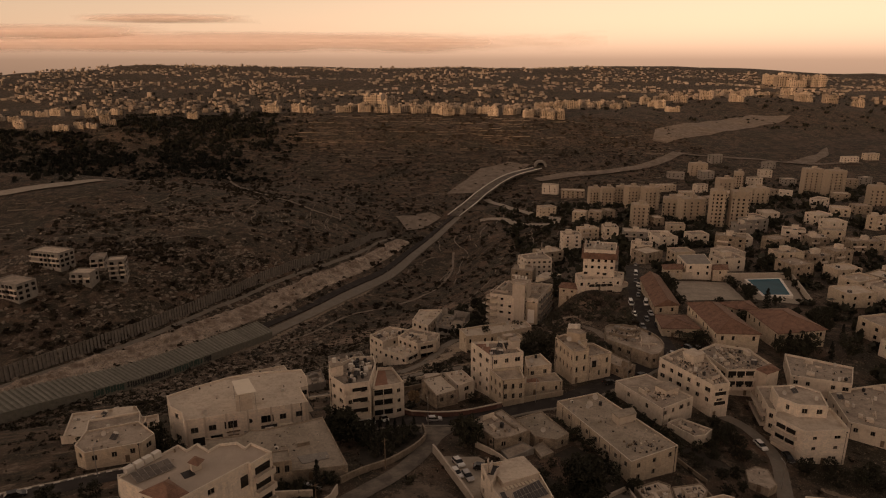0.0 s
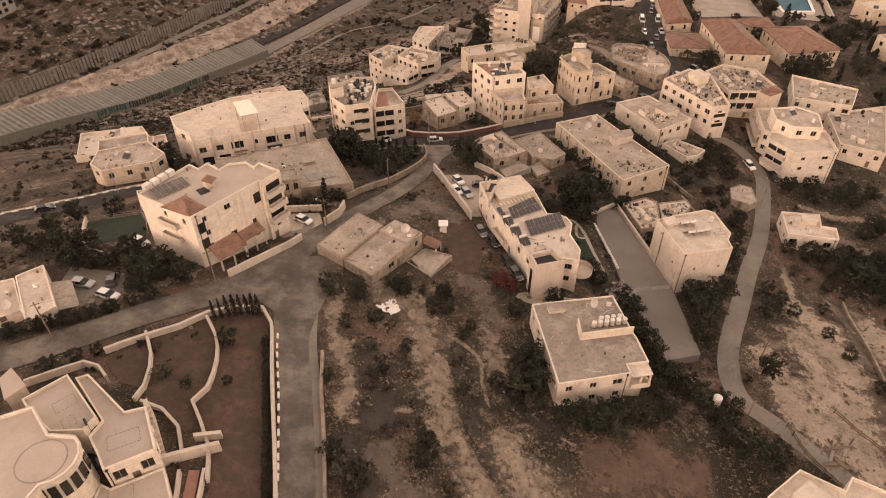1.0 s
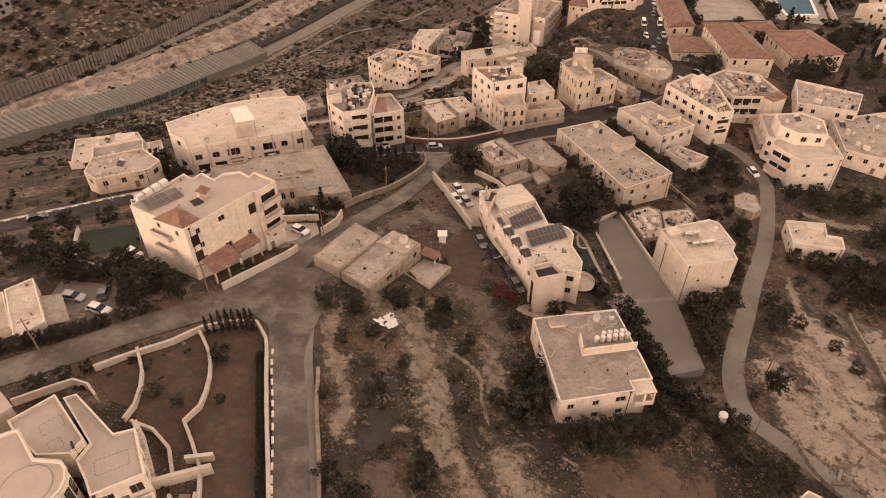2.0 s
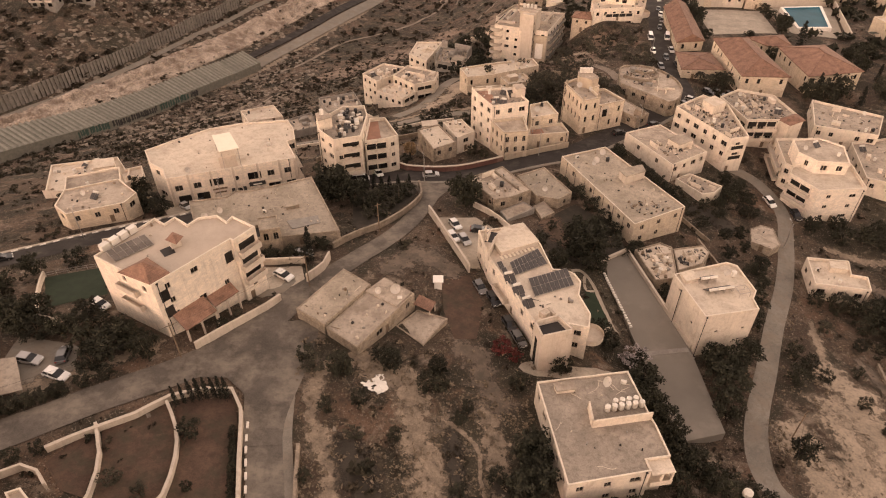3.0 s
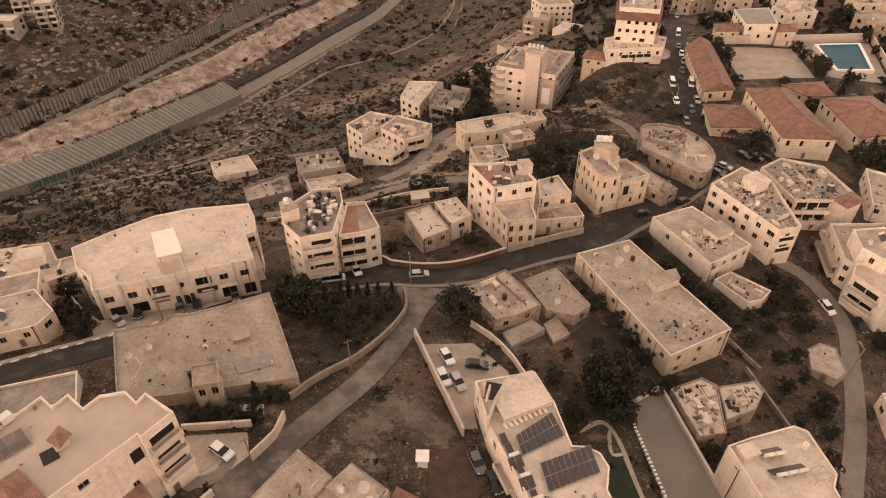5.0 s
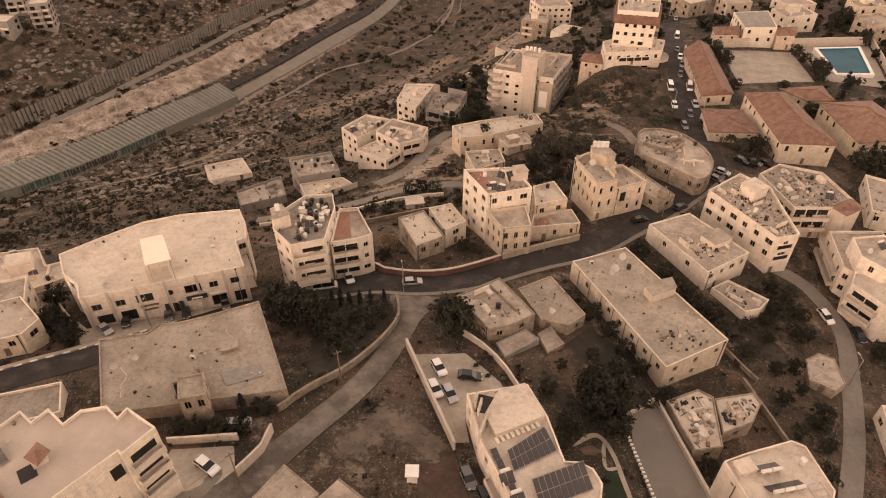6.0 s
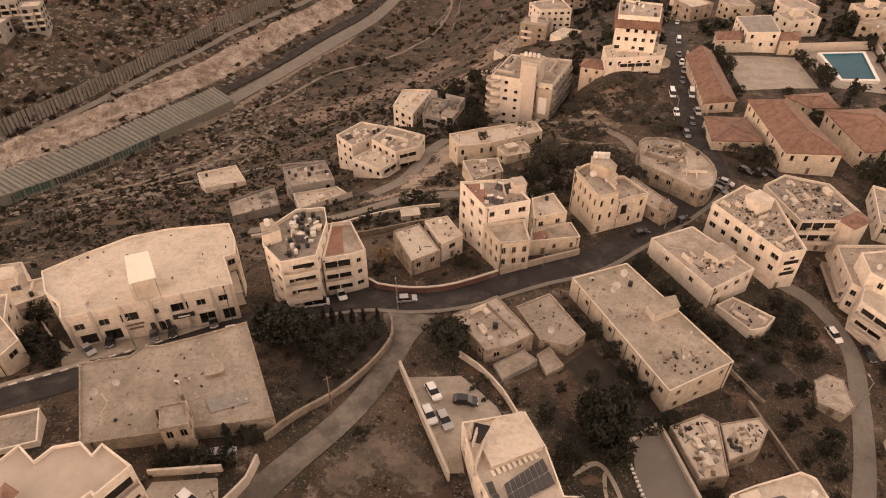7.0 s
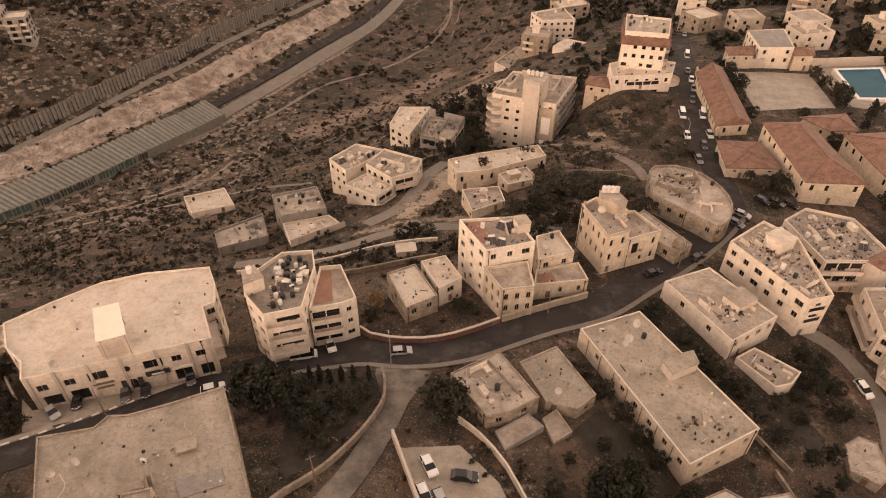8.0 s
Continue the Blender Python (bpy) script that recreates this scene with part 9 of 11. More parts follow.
# ---- plants ----
def leaf_quads(rng, centres, radii, per, size, flat=0.5):
    """Small tilted quads strewn round the centres."""
    n = len(centres) * per
    c = np.repeat(np.array(centres), per, axis=0)
    r = np.repeat(np.array(radii), per)[:, None]
    p = rng.normal(size=(n, 3))
    p /= np.linalg.norm(p, axis=1)[:, None] + 1e-9
    p = c + p * r * rng.uniform(0.45, 1.05, size=(n, 1)) * np.array([1, 1, 0.85])
    a = rng.normal(size=(n, 3))
    a /= np.linalg.norm(a, axis=1)[:, None]
    b = np.cross(a, rng.normal(size=(n, 3)))
    b /= np.linalg.norm(b, axis=1)[:, None] + 1e-9
    s = size * rng.uniform(0.6, 1.5, size=(n, 1))
    v = np.stack([p - a * s, p + b * s * 0.6, p + a * s, p - b * s * 0.6], axis=1).reshape(-1, 3)
    return v, np.arange(n * 4).reshape(-1, 4)


def sheet_mesh(name, v, f, mat):
    me = bpy.data.meshes.new(name)
    me.from_pydata(v.tolist(), [], f.tolist())
    me.materials.append(mat)
    return me


def tree(name, label, mat, seed, form, category="tree"):
    """A tree one metre high: trunk with limbs and a crown of leaf clumps."""
    rng = np.random.default_rng(seed)
    root = new(name)
    tr = Shape()
    centres, radii = [], []
    if form == "cypress":
        tr.tube((0, 0, 0), (0, 0, 0.5), 0.022, 0.012, n=6)
        for k in range(26):
            z = 0.1 + 0.86 * k / 25
            w = 0.105 * math.sin(min(1.0, (1.02 - z) * 1.5) * 1.45) + 0.01
            for j in range(3):
                a = rng.uniform(0, 6.28)
                centres.append((w * 0.6 * math.cos(a), w * 0.6 * math.sin(a), z + rng.uniform(-0.02, 0.02)))
                radii.append(w * rng.uniform(0.5, 0.9) + 0.012)
        per, size = 13, 0.022
    elif form == "palm":
        tr.tube((0, 0, 0), (0.03, 0, 0.7), 0.035, 0.026, n=8)
        fr = []
        for k in range(26):
            a, up = 6.283 * k / 26 + rng.uniform(-0.1, 0.1), rng.uniform(-0.1, 0.3)
            for s in range(9):
                q = s / 8
                rr = 0.42 * q
                centres.append((0.03 + rr * math.cos(a), rr * math.sin(a), 0.7 + up * q * 0.8 - 0.42 * q * q + 0.1 * q))
                radii.append(0.03)
        per, size = 6, 0.035
    else:
        low, wide, n = {"round": (0.26, 0.5, 46), "spread": (0.24, 0.62, 52), "olive": (0.28, 0.54, 36), "shrub": (0.04, 0.64, 38)}[form]
        tr.tube((0, 0, -0.03), (0.02, 0.01, low + 0.12), 0.045, 0.03, n=7)
        for k in range(n):
            a, u = rng.uniform(0, 6.283), rng.uniform(0, 1)
            z = low + (0.93 - low) * (k + rng.uniform(0, 1)) / n
            prof = math.sin(math.pi * min(0.98, max(0.06, (z - low * 0.6) / (1.02 - low * 0.6)))) ** 0.65
            rr = wide * prof * math.sqrt(u) * rng.uniform(0.75, 1.1)
            centres.append((rr * math.cos(a), rr * math.sin(a), z))
            radii.append(rng.uniform(0.085, 0.155))
        for k in range(6):
            c = centres[rng.integers(0, n)]
            tr.tube((0.015, 0, low * 0.75), (c[0] * 0.8, c[1] * 0.8, c[2] * 0.92), 0.02, 0.007, n=5)
        per, size = 34, 0.038
    part("trunk", tr, [BARK], root)
    v, f = leaf_quads(rng, centres, radii, per, size)
    put("crown", sheet_mesh("crown", v, f, mat), root)
    return tagged(root, label, category)


TREES = {}
for key_, args_ in {"r1": ("broad_tree", "dark dusty broad-leaved tree with an uneven crown", LEAF, 1, "round"), "r2": ("broad_tree", "dark dusty broad-leaved tree with an uneven crown", LEAF, 2, "spread"),
                    "r3": ("broad_tree", "dark leafy tree with a ragged round crown", LEAF, 3, "round"), "o1": ("olive_tree", "grey-green olive tree with a loose crown", OLIVE, 4, "olive"),
                    "o2": ("olive_tree", "grey-green olive tree with a loose crown", OLIVE, 5, "olive"), "c1": ("cypress", "slim dark green cypress tree", CYPRESS, 6, "cypress"),
                    "c2": ("cypress", "slim dark green cypress tree", CYPRESS, 7, "cypress"), "p1": ("palm_tree", "date palm with drooping fronds", OLIVE, 8, "palm"),
                    "s1": ("shrub", "dense dark garden shrub", LEAF, 9, "shrub"), "s2": ("shrub", "dusty rounded garden shrub", OLIVE, 10, "shrub"),
                    "y1": ("autumn_tree", "pale yellow dry-leaved tree in a garden", DRYLEAF, 13, "round"), "b1": ("bougainvillea", "red flowering bougainvillea bush", BOUGAIN, 11, "shrub"), "f1": ("flowering_shrub", "pale flowering shrub beside the court", BLOSSOM, 12, "shrub")}.items():
    TREES[key_] = model("tree_" + key_, lambda a=args_: tree(*a, category="shrub" if a[4] == "shrub" else "tree"))
tree_rng = random.Random(12)
HEDGE = spline([(-29.0, 72.4), (-27.0, 63.5), (-25.0, 54.2), (-23.5, 46.4), (-21.0, 36.0)], 0.9)


def plant(kind, x, y, h, fat=1.0):
    k = fat * h * tree_rng.uniform(0.88, 1.15)
    if any(inside(q, x, y) for q, _ in ROOFS.values()):
        return
    for line, half in ROADLINES[:5]:
        if min(math.hypot(x - p[0], y - p[1]) for p in line) < half + 0.3 * h:
            return
    TREES[kind](pose(x, y, ground_z(x, y) - 0.05, 0, 0, tree_rng.uniform(0, 360)) @ Matrix.Diagonal((k, k, h * tree_rng.uniform(0.9, 1.1), 1)))


for x, y, h in [(-38.1, 76.3, 4.0), (-37.2, 77.0, 4.0), (-36.2, 77.5, 4.2), (-35.2, 77.9, 4.4), (-34.2, 78.2, 4.6), (-33.2, 78.4, 4.4), (-32.2, 78.5, 4.6), (-31.3, 78.4, 4.4), (-30.4, 77.9, 4.0)]:
    plant(tree_rng.choice(("c1", "c2")), x, y, h * 1.25, 0.6)
GROVES = [
    # garden and roadside of the zigzag house
    [(-34.9, 71.4, 3.4, "s1"), (-42.1, 63.1, 2.6, "s2"), (-69.5, 92.4, 7, "r1"), (-67.9, 95.4, 6, "r3"), (-75.6, 96.7, 5, "r2"), (-50.0, 88.8, 6, "r1"), (-46.5, 86.8, 5, "s1"), (-52.1, 86.0, 5.5, "r3"),
     (-53.4, 83.4, 4, "s1"), (-44.4, 84.4, 4, "s1"), (-48.4, 83.0, 4, "s2"), (-62.0, 91.5, 4, "r2"), (-7.5, 87.8, 4, "s1"), (-14.8, 86.0, 3.5, "s1"), (-19.6, 85.8, 3.5, "s2"), (-21.4, 88.3, 3, "s1"),
     (-1.6, 84.0, 3.5, "s1"), (-0.1, 88.0, 3, "s1")],
    [(-16.2, 122.4, 3.4, "p1"), (-17.8, 114.0, 3.5, "s1"), (-38.0, 61.7, 2.2, "s2"), (-32.5, 62.9, 1.8, "s1"), (-21.9, 118.8, 6, "c1"), (-30.6, 101.4, 2.2, "s1"), (-32.4, 99.0, 2, "s1"), (-34.4, 97.0, 2.2, "s2"),
     (-36.4, 94.2, 2.4, "s1"), (-61.0, 74.0, 2.6, "s1"), (-56.0, 77.6, 2.6, "s1"), (-53.0, 79.8, 2.8, "s1"), (-64.5, 71.2, 2.8, "s1"), (-58.2, 76.2, 2.4, "s2"), (-50.4, 81.6, 2.6, "s1"), (-56.0, 65.8, 2.4, "s1"),
     (-59.0, 63.6, 2.6, "s1"), (-53.4, 67.2, 2.4, "s1")],
    # thick shrubs of the field, the lane and the court
    [(-15.7, 86.1, 4, "s1"), (-7.4, 88.7, 3.4, "s1"), (-9.7, 68.1, 2.2, "s1"), (-2.3, 54.9, 4.2, "r3"), (15.3, 68.6, 5.6, "r1"), (12.6, 66.9, 4.6, "s1"), (15.6, 73.5, 4.4, "s1"), (9.6, 63.5, 3, "s2"), (23.9, 63.0, 4.6, "s1"), (-11.4, 48.4, 4.4, "s1"), (-15.5, 52.4, 3.4, "s1"), (20.8, 92.0, 3, "s1"),
     (13.7, 86.4, 3, "s1"), (0.2, 87.5, 3.6, "s1"), (0.7, 84.2, 3.2, "s1"), (-12.0, 80.0, 2.6, "s1"), (-16.6, 78.0, 2.4, "s1"), (-18.0, 66.0, 2, "s1"), (-12.0, 73.6, 2.2, "s2"), (-6.0, 74.0, 2.2, "s1"), (5.0, 80.6, 2.2, "s1"), (3.4, 66.0, 2, "s1"), (34.0, 64.6, 4.4, "s1"), (37.6, 66.8, 4.2, "r3")],
    [(37.2, 92.9, 4.6, "s1"), (37.6, 86.4, 5.2, "r1"), (36.9, 96.6, 4, "s1"), (39.0, 83.2, 4.8, "s1"), (38.6, 79.4, 5.4, "r3"), (31.3, 103.0, 4, "s1"), (29.2, 101.6, 4, "s1"), (52.1, 100.0, 4.2, "s1"), (53.1, 96.7, 6, "r1"), (57.0, 94.4, 7, "r2"), (58.4, 96.0, 6, "r1"), (51.6, 88.3, 5, "s1"), (52.8, 83.9, 5, "s1"), (59.6, 101.0, 5, "r3"),
     (51.4, 80.0, 4.4, "s1"), (52.0, 76.6, 4, "s1"), (73.0, 129.0, 3.1, "s1"), (72.0, 124.5, 3.1, "r3"), (67.4, 117.4, 4.6, "s1"), (64.5, 111.4, 4.6, "s1"), (48.0, 117.6, 4, "r3"), (32.6, 101.0, 3.4, "s1"), (34.6, 88.6, 4.4, "s1"), (33.4, 90.6, 3, "s1")],
    [(67.9, 97.0, 4.6, "s1"), (87.4, 119.6, 4.6, "s1"), (93.5, 117.5, 5.4, "r1"), (97.3, 114.4, 5.4, "r2"), (90.9, 113.8, 4.4, "s1"), (99.6, 112.5, 5, "r3"), (98.5, 119.6, 4.6, "s1"), (102.5, 112.0, 5.4, "r1"), (74.4, 98.0, 3, "s1"), (81.1, 112.8, 3, "s2"), (72.6, 101.2, 3, "s1"), (86.9, 108.3, 2.8, "s1"), (99.7, 144.2, 4.6, "s1"), (106.2, 145.3, 5, "r2"), (107.3, 130.9, 4.4, "s1"), (111.9, 131.9, 4.8, "r3"),
     (106.0, 118.8, 4.6, "s1"), (101.0, 150.0, 4.4, "s1"), (82.0, 100.0, 2.6, "s1"), (79.0, 92.0, 3, "s1"), (80.6, 86.0, 3, "s1"), (83.0, 78.0, 3.2, "s1"), (70.6, 104.4, 3.6, "s1")],
    [(33.6, 129.4, 7.5, "r1"), (30.0, 130.0, 6.5, "r3"), (33.6, 123.6, 5, "s1"), (25.2, 122.0, 4.6, "r3"), (23.6, 119.0, 3, "s1"), (36.6, 146.0, 4, "s1"), (34.0, 150.6, 4, "s1"), (30.6, 154.6, 4, "s1"), (39.0, 141.6, 3.6, "s1"), (41.0, 137.6, 3.6, "s1"), (47.4, 170.0, 4, "s1"), (52.6, 165.0, 4, "s1"), (56.0, 158.0, 4, "s1"), (59.6, 153.0, 4, "s1"),
     (-70.6, 93.0, 5.4, "r1"), (-65.6, 90.6, 4.4, "s1"), (-60.4, 92.6, 4.4, "s1"), (-56.6, 88.8, 4.6, "s1"), (-55.6, 92.6, 4, "s1"), (-51.6, 90.4, 4, "s1"), (-47.6, 88.4, 3.6, "s1"), (-60.0, 96.4, 4, "s1"), (-72.4, 116.0, 4, "s1"), (-78.6, 112.0, 5, "r2"), (-80.6, 106.0, 5, "r3"), (-84.0, 100.0, 5, "r1"), (-79.0, 98.0, 4, "s1")],
    [(-22.4, 151.0, 5, "s1"), (-19.6, 144.6, 4.4, "s1"), (-13.0, 147.6, 4, "s1"), (-15.6, 139.4, 3.6, "s1"), (-12.8, 137.0, 3, "s1"), (-28.6, 152.4, 7, "r3"), (-78.6, 150.6, 5, "s1"), (-81.6, 155.0, 5.4, "r1"), (-77.0, 157.0, 5, "r3"), (-83.0, 150.0, 5, "s1"), (-76.0, 146.0, 4, "s1"), (-88.0, 146.0, 4.6, "r2"), (-93.0, 150.0, 4.6, "s1"),
     (70.6, 160.6, 3.7, "r1"), (66.6, 151.6, 3.1, "s1"), (68.6, 140.6, 3.1, "r3"), (76.6, 150.6, 3.3, "r2"), (80.6, 156.0, 3.1, "s1"), (10.6, 200.6, 4, "s1"), (-10.6, 196.6, 4, "s1"), (-30.6, 196.6, 4, "s1"), (40.6, 206.6, 5.4, "o2"), (46.6, 205.6, 5.4, "s2"), (30.6, 216.6, 6, "s2"), (50.0, 220.6, 5.4, "o1"), (42.0, 226.6, 5, "s2")],
    # overgrown plot and its neighbours
    [(-26.0, 146.4, 10, "r1"), (-27.3, 149.0, 9, "c2"), (-24.6, 147.4, 8, "r3"), (-19.2, 148.6, 5, "r3"), (-14.5, 151.8, 5, "c1"), (-8.3, 149.2, 4, "s1"), (-7.6, 152.5, 4.4, "c1"), (-21.6, 146.0, 5, "c2"),
     (-16.2, 145.4, 4, "s2"), (-12.6, 153.2, 4.4, "c2"), (5.6, 143.2, 8, "r2"), (7.6, 145.6, 6.5, "r1"), (33.0, 126.6, 8.5, "r2"), (31.2, 131.4, 7, "r1"), (35.0, 133.4, 6.5, "r3"), (29.8, 127.0, 6, "r2")],
    [(-14.8, 142.8, 4, "s1"), (-11.5, 141.4, 3.6, "s2"), (-17.7, 141.3, 4, "s1"), (-16.0, 136.0, 3, "s2"), (-10.0, 145.4, 4, "s1"), (-18.0, 152.4, 5, "c1"), (-16.4, 152.8, 5, "c2"), (-10.4, 153.0, 4.4, "c1"),
     (-6.6, 146.0, 3.6, "s1"), (-34.4, 158.6, 4, "r3"), (-66.4, 142.4, 5, "s1"), (-70.9, 144.9, 5, "r2"), (-63.6, 139.8, 5, "s1"), (-73.7, 148.6, 5, "r3"), (-24.0, 121.6, 3, "s1"), (-5.1, 208.0, 4, "s1"),
     (-2.1, 208.4, 4, "r3"), (1.6, 207.6, 4, "s1"), (-15.0, 199.8, 3, "s2"), (-38.5, 155.6, 3, "s1")],
    # round the square white house and the court
    [(22.0, 91.6, 4, "s1"), (37.0, 91.6, 6, "r1"), (35.6, 86.2, 5.5, "r3"), (37.6, 75.9, 5, "r2"), (14.2, 72.6, 6, "r1"), (13.0, 66.3, 6, "s1"), (14.3, 69.2, 5.5, "r3"), (22.4, 62.6, 5, "s1"),
     (26.6, 62.4, 6, "r2"), (29.6, 64.6, 5, "s1"), (19.6, 62.5, 4.5, "r3"), (11.0, 94.0, 3.2, "b1"), (13.4, 92.6, 2.6, "b1"), (36.6, 98.0, 4.4, "f1"), (38.0, 80.0, 5, "p1"), (37.2, 71.0, 4, "s1")],
    [(54.4, 91.4, 9, "c2"), (57.0, 95.9, 9, "r3"), (53.6, 87.5, 8, "r1"), (54.4, 97.5, 6, "r2"), (52.4, 92.3, 7, "r3"), (52.1, 98.4, 5, "s1"), (63.6, 106.0, 5, "r3"), (64.6, 113.9, 5, "r1"), (42.8, 72.1, 5, "r2"),
     (45.3, 71.4, 5, "s1"), (40.6, 75.0, 5, "r3"), (49.6, 60.1, 6, "r1"), (53.2, 58.8, 6, "r2"), (47.6, 63.3, 5, "s1"), (46.9, 68.4, 4, "s1"), (60.6, 78.8, 5, "r3"), (49.8, 69.3, 4, "s1"), (56.0, 83.0, 5, "s1")],
    [(74.3, 155.4, 5, "r1"), (79.4, 161.8, 3.7, "r3"), (70.9, 153.0, 3.1, "r2"), (71.3, 129.4, 3.1, "r3"), (72.1, 136.5, 3.1, "r1"), (76.6, 158.6, 4.3, "r2"), (78.7, 155.8, 4, "r3"), (75.6, 163.3, 3.7, "r1"), (69.5, 148.1, 3.1, "r2"),
     (64.2, 144.6, 3.1, "s1"), (70.7, 157.1, 3.1, "r3"), (79.2, 150.6, 3.1, "r1"), (72.5, 141.5, 3.7, "r2"), (67.2, 133.4, 3.7, "r1"), (74.0, 131.2, 3.7, "r3"), (67.9, 126.8, 3.1, "s1"), (64.0, 122.0, 3.1, "r2"), (63.0, 117.0, 4, "s1")],
    [(90.6, 120.0, 4, "s1"), (96.4, 119.2, 5, "r2"), (95.8, 112.0, 6, "r1"), (98.5, 108.5, 6, "r3"), (100.9, 116.7, 5, "r2"), (109.0, 142.9, 5, "r1"), (111.1, 134.1, 5, "r3"), (110.6, 148.1, 5, "r2"), (83.0, 121.4, 4, "s1"),
     (116.2, 146.3, 5, "r1"), (99.1, 104.7, 6, "r1"), (105.0, 120.0, 5, "r2"), (-2.7, 53.2, 3.6, "s1"), (-13.3, 49.1, 4, "s2"), (9.0, 68.7, 2.6, "s1"), (3.6, 78.3, 2.6, "s1"), (-9.8, 89.9, 2.6, "s1"), (93.2, 147.2, 5, "r3")],
    # behind the mansion, round the tower and the convent
    [(31.6, 222.5, 6.4, "o1"), (36.2, 221.0, 6.4, "o2"), (40.5, 218.3, 6.4, "s2"), (52.3, 214.9, 6, "o1"), (28.2, 211.6, 6, "r3"), (35.8, 228.4, 5, "o2"), (45.6, 220.9, 6, "s2"), (24.0, 213.1, 5, "o1"), (55.0, 209.3, 6.5, "p1"),
     (48.0, 211.0, 6, "r2"), (0.8, 316.0, 6, "r3"), (5.5, 298.3, 7, "r1"), (16.2, 289.8, 8, "r2"), (17.5, 324.2, 7, "r1"), (14.0, 295.7, 6, "r3"), (24.7, 325.4, 6, "r2"), (15.4, 266.8, 6, "r1"), (12.4, 263.8, 6, "r3")],
    [(52.3, 309.3, 6, "r1"), (57.6, 311.3, 6, "r3"), (123.4, 211.5, 7, "r1"), (100.0, 260.5, 5, "r3"), (119.4, 252.2, 6, "r2"), (89.6, 223.0, 5, "p1"), (95.4, 223.6, 5, "r1"), (84.3, 224.1, 4, "s1"), (123.0, 216.2, 9, "c1"),
     (126.0, 213.8, 8, "r1"), (119.5, 214.5, 7, "r3"), (136.0, 279.1, 5, "r2"), (135.8, 288.7, 5, "r1"), (134.6, 273.0, 5, "r3"), (136.6, 297.8, 5, "r2"), (103.4, 281.5, 6, "r1"), (104.0, 292.9, 6, "r3"), (102.7, 326.2, 6, "r1")],
    [(101.0, 318.0, 8, "c1"), (103.0, 334.0, 8, "c2"), (172.0, 339.8, 7, "r1"), (181.5, 349.0, 7, "r2"), (119.8, 246.7, 5, "r1"), (110.0, 219.6, 6, "r2"), (90.2, 214.6, 4, "s1"), (158.0, 252.0, 6, "r2"), (150.0, 248.0, 6, "r3"), (130.0, 216.0, 8, "r2"), (136.0, 212.0, 8, "c2"), (41.2, 154.8, 4, "s1"), (38.6, 150.9, 5, "r3"), (42.7, 130.6, 3, "s1"), (32.3, 139.8, 2.6, "s1")],
    [(46.0, 153.0, 4, "s1"), (44.6, 131.6, 4, "r3"), (47.0, 158.0, 4, "s1"), (49.0, 173.0, 4, "r3"), (54.0, 160.0, 4, "s1"), (57.0, 154.0, 4, "r1"), (60.0, 149.0, 4, "s1"), (22.6, 130.4, 3, "s1"), (26.0, 136.6, 2.4, "s1"), (28.0, 200.0, 5, "r2"),
     (22.0, 198.0, 5, "r3"), (16.0, 199.0, 5, "r1"), (34.0, 206.0, 5, "r2"), (8.0, 200.0, 4, "s1")],
]
GROVES.append([(-69.4, 70.4, 2.4, "s1"), (-68.2, 71.0, 2.6, "s1"), (-66.8, 71.4, 2.4, "s2"), (-65.4, 72.0, 2.8, "s1"), (-63.9, 72.6, 2.6, "s1"), (-62.4, 73.4, 2.6, "s1"), (-60.8, 74.3, 2.6, "s2"), (-59.4, 75.2, 2.6, "s1"), (-57.6, 76.4, 2.4, "s1"), (-55.6, 77.8, 2.2, "s1"), (-26.0, 117.0, 2.6, "s1"), (-30.4, 118.2, 2.4, "s2"), (-33.0, 115.8, 2.2, "s1")])
GROVES.append([(2.0, 290.0, 7, "r1"), (8.0, 304.0, 7, "r3"), (-2.0, 306.0, 6, "r2"), (10.0, 312.0, 7, "r1"), (20.0, 306.0, 7, "r2"), (-8.0, 310.0, 6, "r3"), (50.0, 298.0, 6, "r2"), (54.0, 304.0, 6, "r1"), (48.0, 312.0, 6, "r3"), (18.0, 262.0, 5, "r2")])
GROVES.append([(-26.4, 119.6, 7, "c1"), (-29.6, 116.8, 3.4, "s1"), (-27.6, 117.6, 3, "s1"), (-33.6, 117.2, 3, "s1"), (-36.4, 117.6, 2.6, "s1"), (-24.6, 122.6, 3, "s1"), (79.9, 231.0, 5, "p1"), (83.2, 225.4, 5, "p1"), (87.5, 225.6, 5, "p1"), (91.8, 225.0, 5, "p1"), (96.0, 222.0, 5.4, "p1"), (93.5, 223.2, 5, "r1"), (62.1, 203.3, 9, "p1"), (135.4, 258.8, 11, "c1"), (117.0, 262.0, 4, "r3"),
               (139.0, 283.0, 5, "r1"), (138.6, 278.0, 5, "r3"), (103.0, 300.0, 5, "r2"), (101.4, 287.0, 6, "r1"), (100.6, 279.6, 6, "r3"), (100.4, 273.0, 5, "s1"), (146.6, 236.0, 8, "r2"), (150.6, 230.0, 8, "c2"), (145.0, 216.0, 8, "r1"), (6.0, 262.0, 6, "r1"), (11.0, 258.0, 6, "r3"), (14.0, 270.0, 7, "r2"), (15.0, 280.0, 7, "r1"), (18.6, 274.6, 6, "r3"),
               (-8.0, 262.0, 5, "r1"), (-4.0, 256.0, 5, "s1"), (-18.0, 264.0, 5, "r3"), (-8.6, 176.6, 4.6, "y1"), (-9.4, 172.0, 3, "s1"), (8.6, 175.0, 3, "s1"), (2.0, 190.0, 3, "s1"), (12.0, 172.6, 2.4, "s1")])
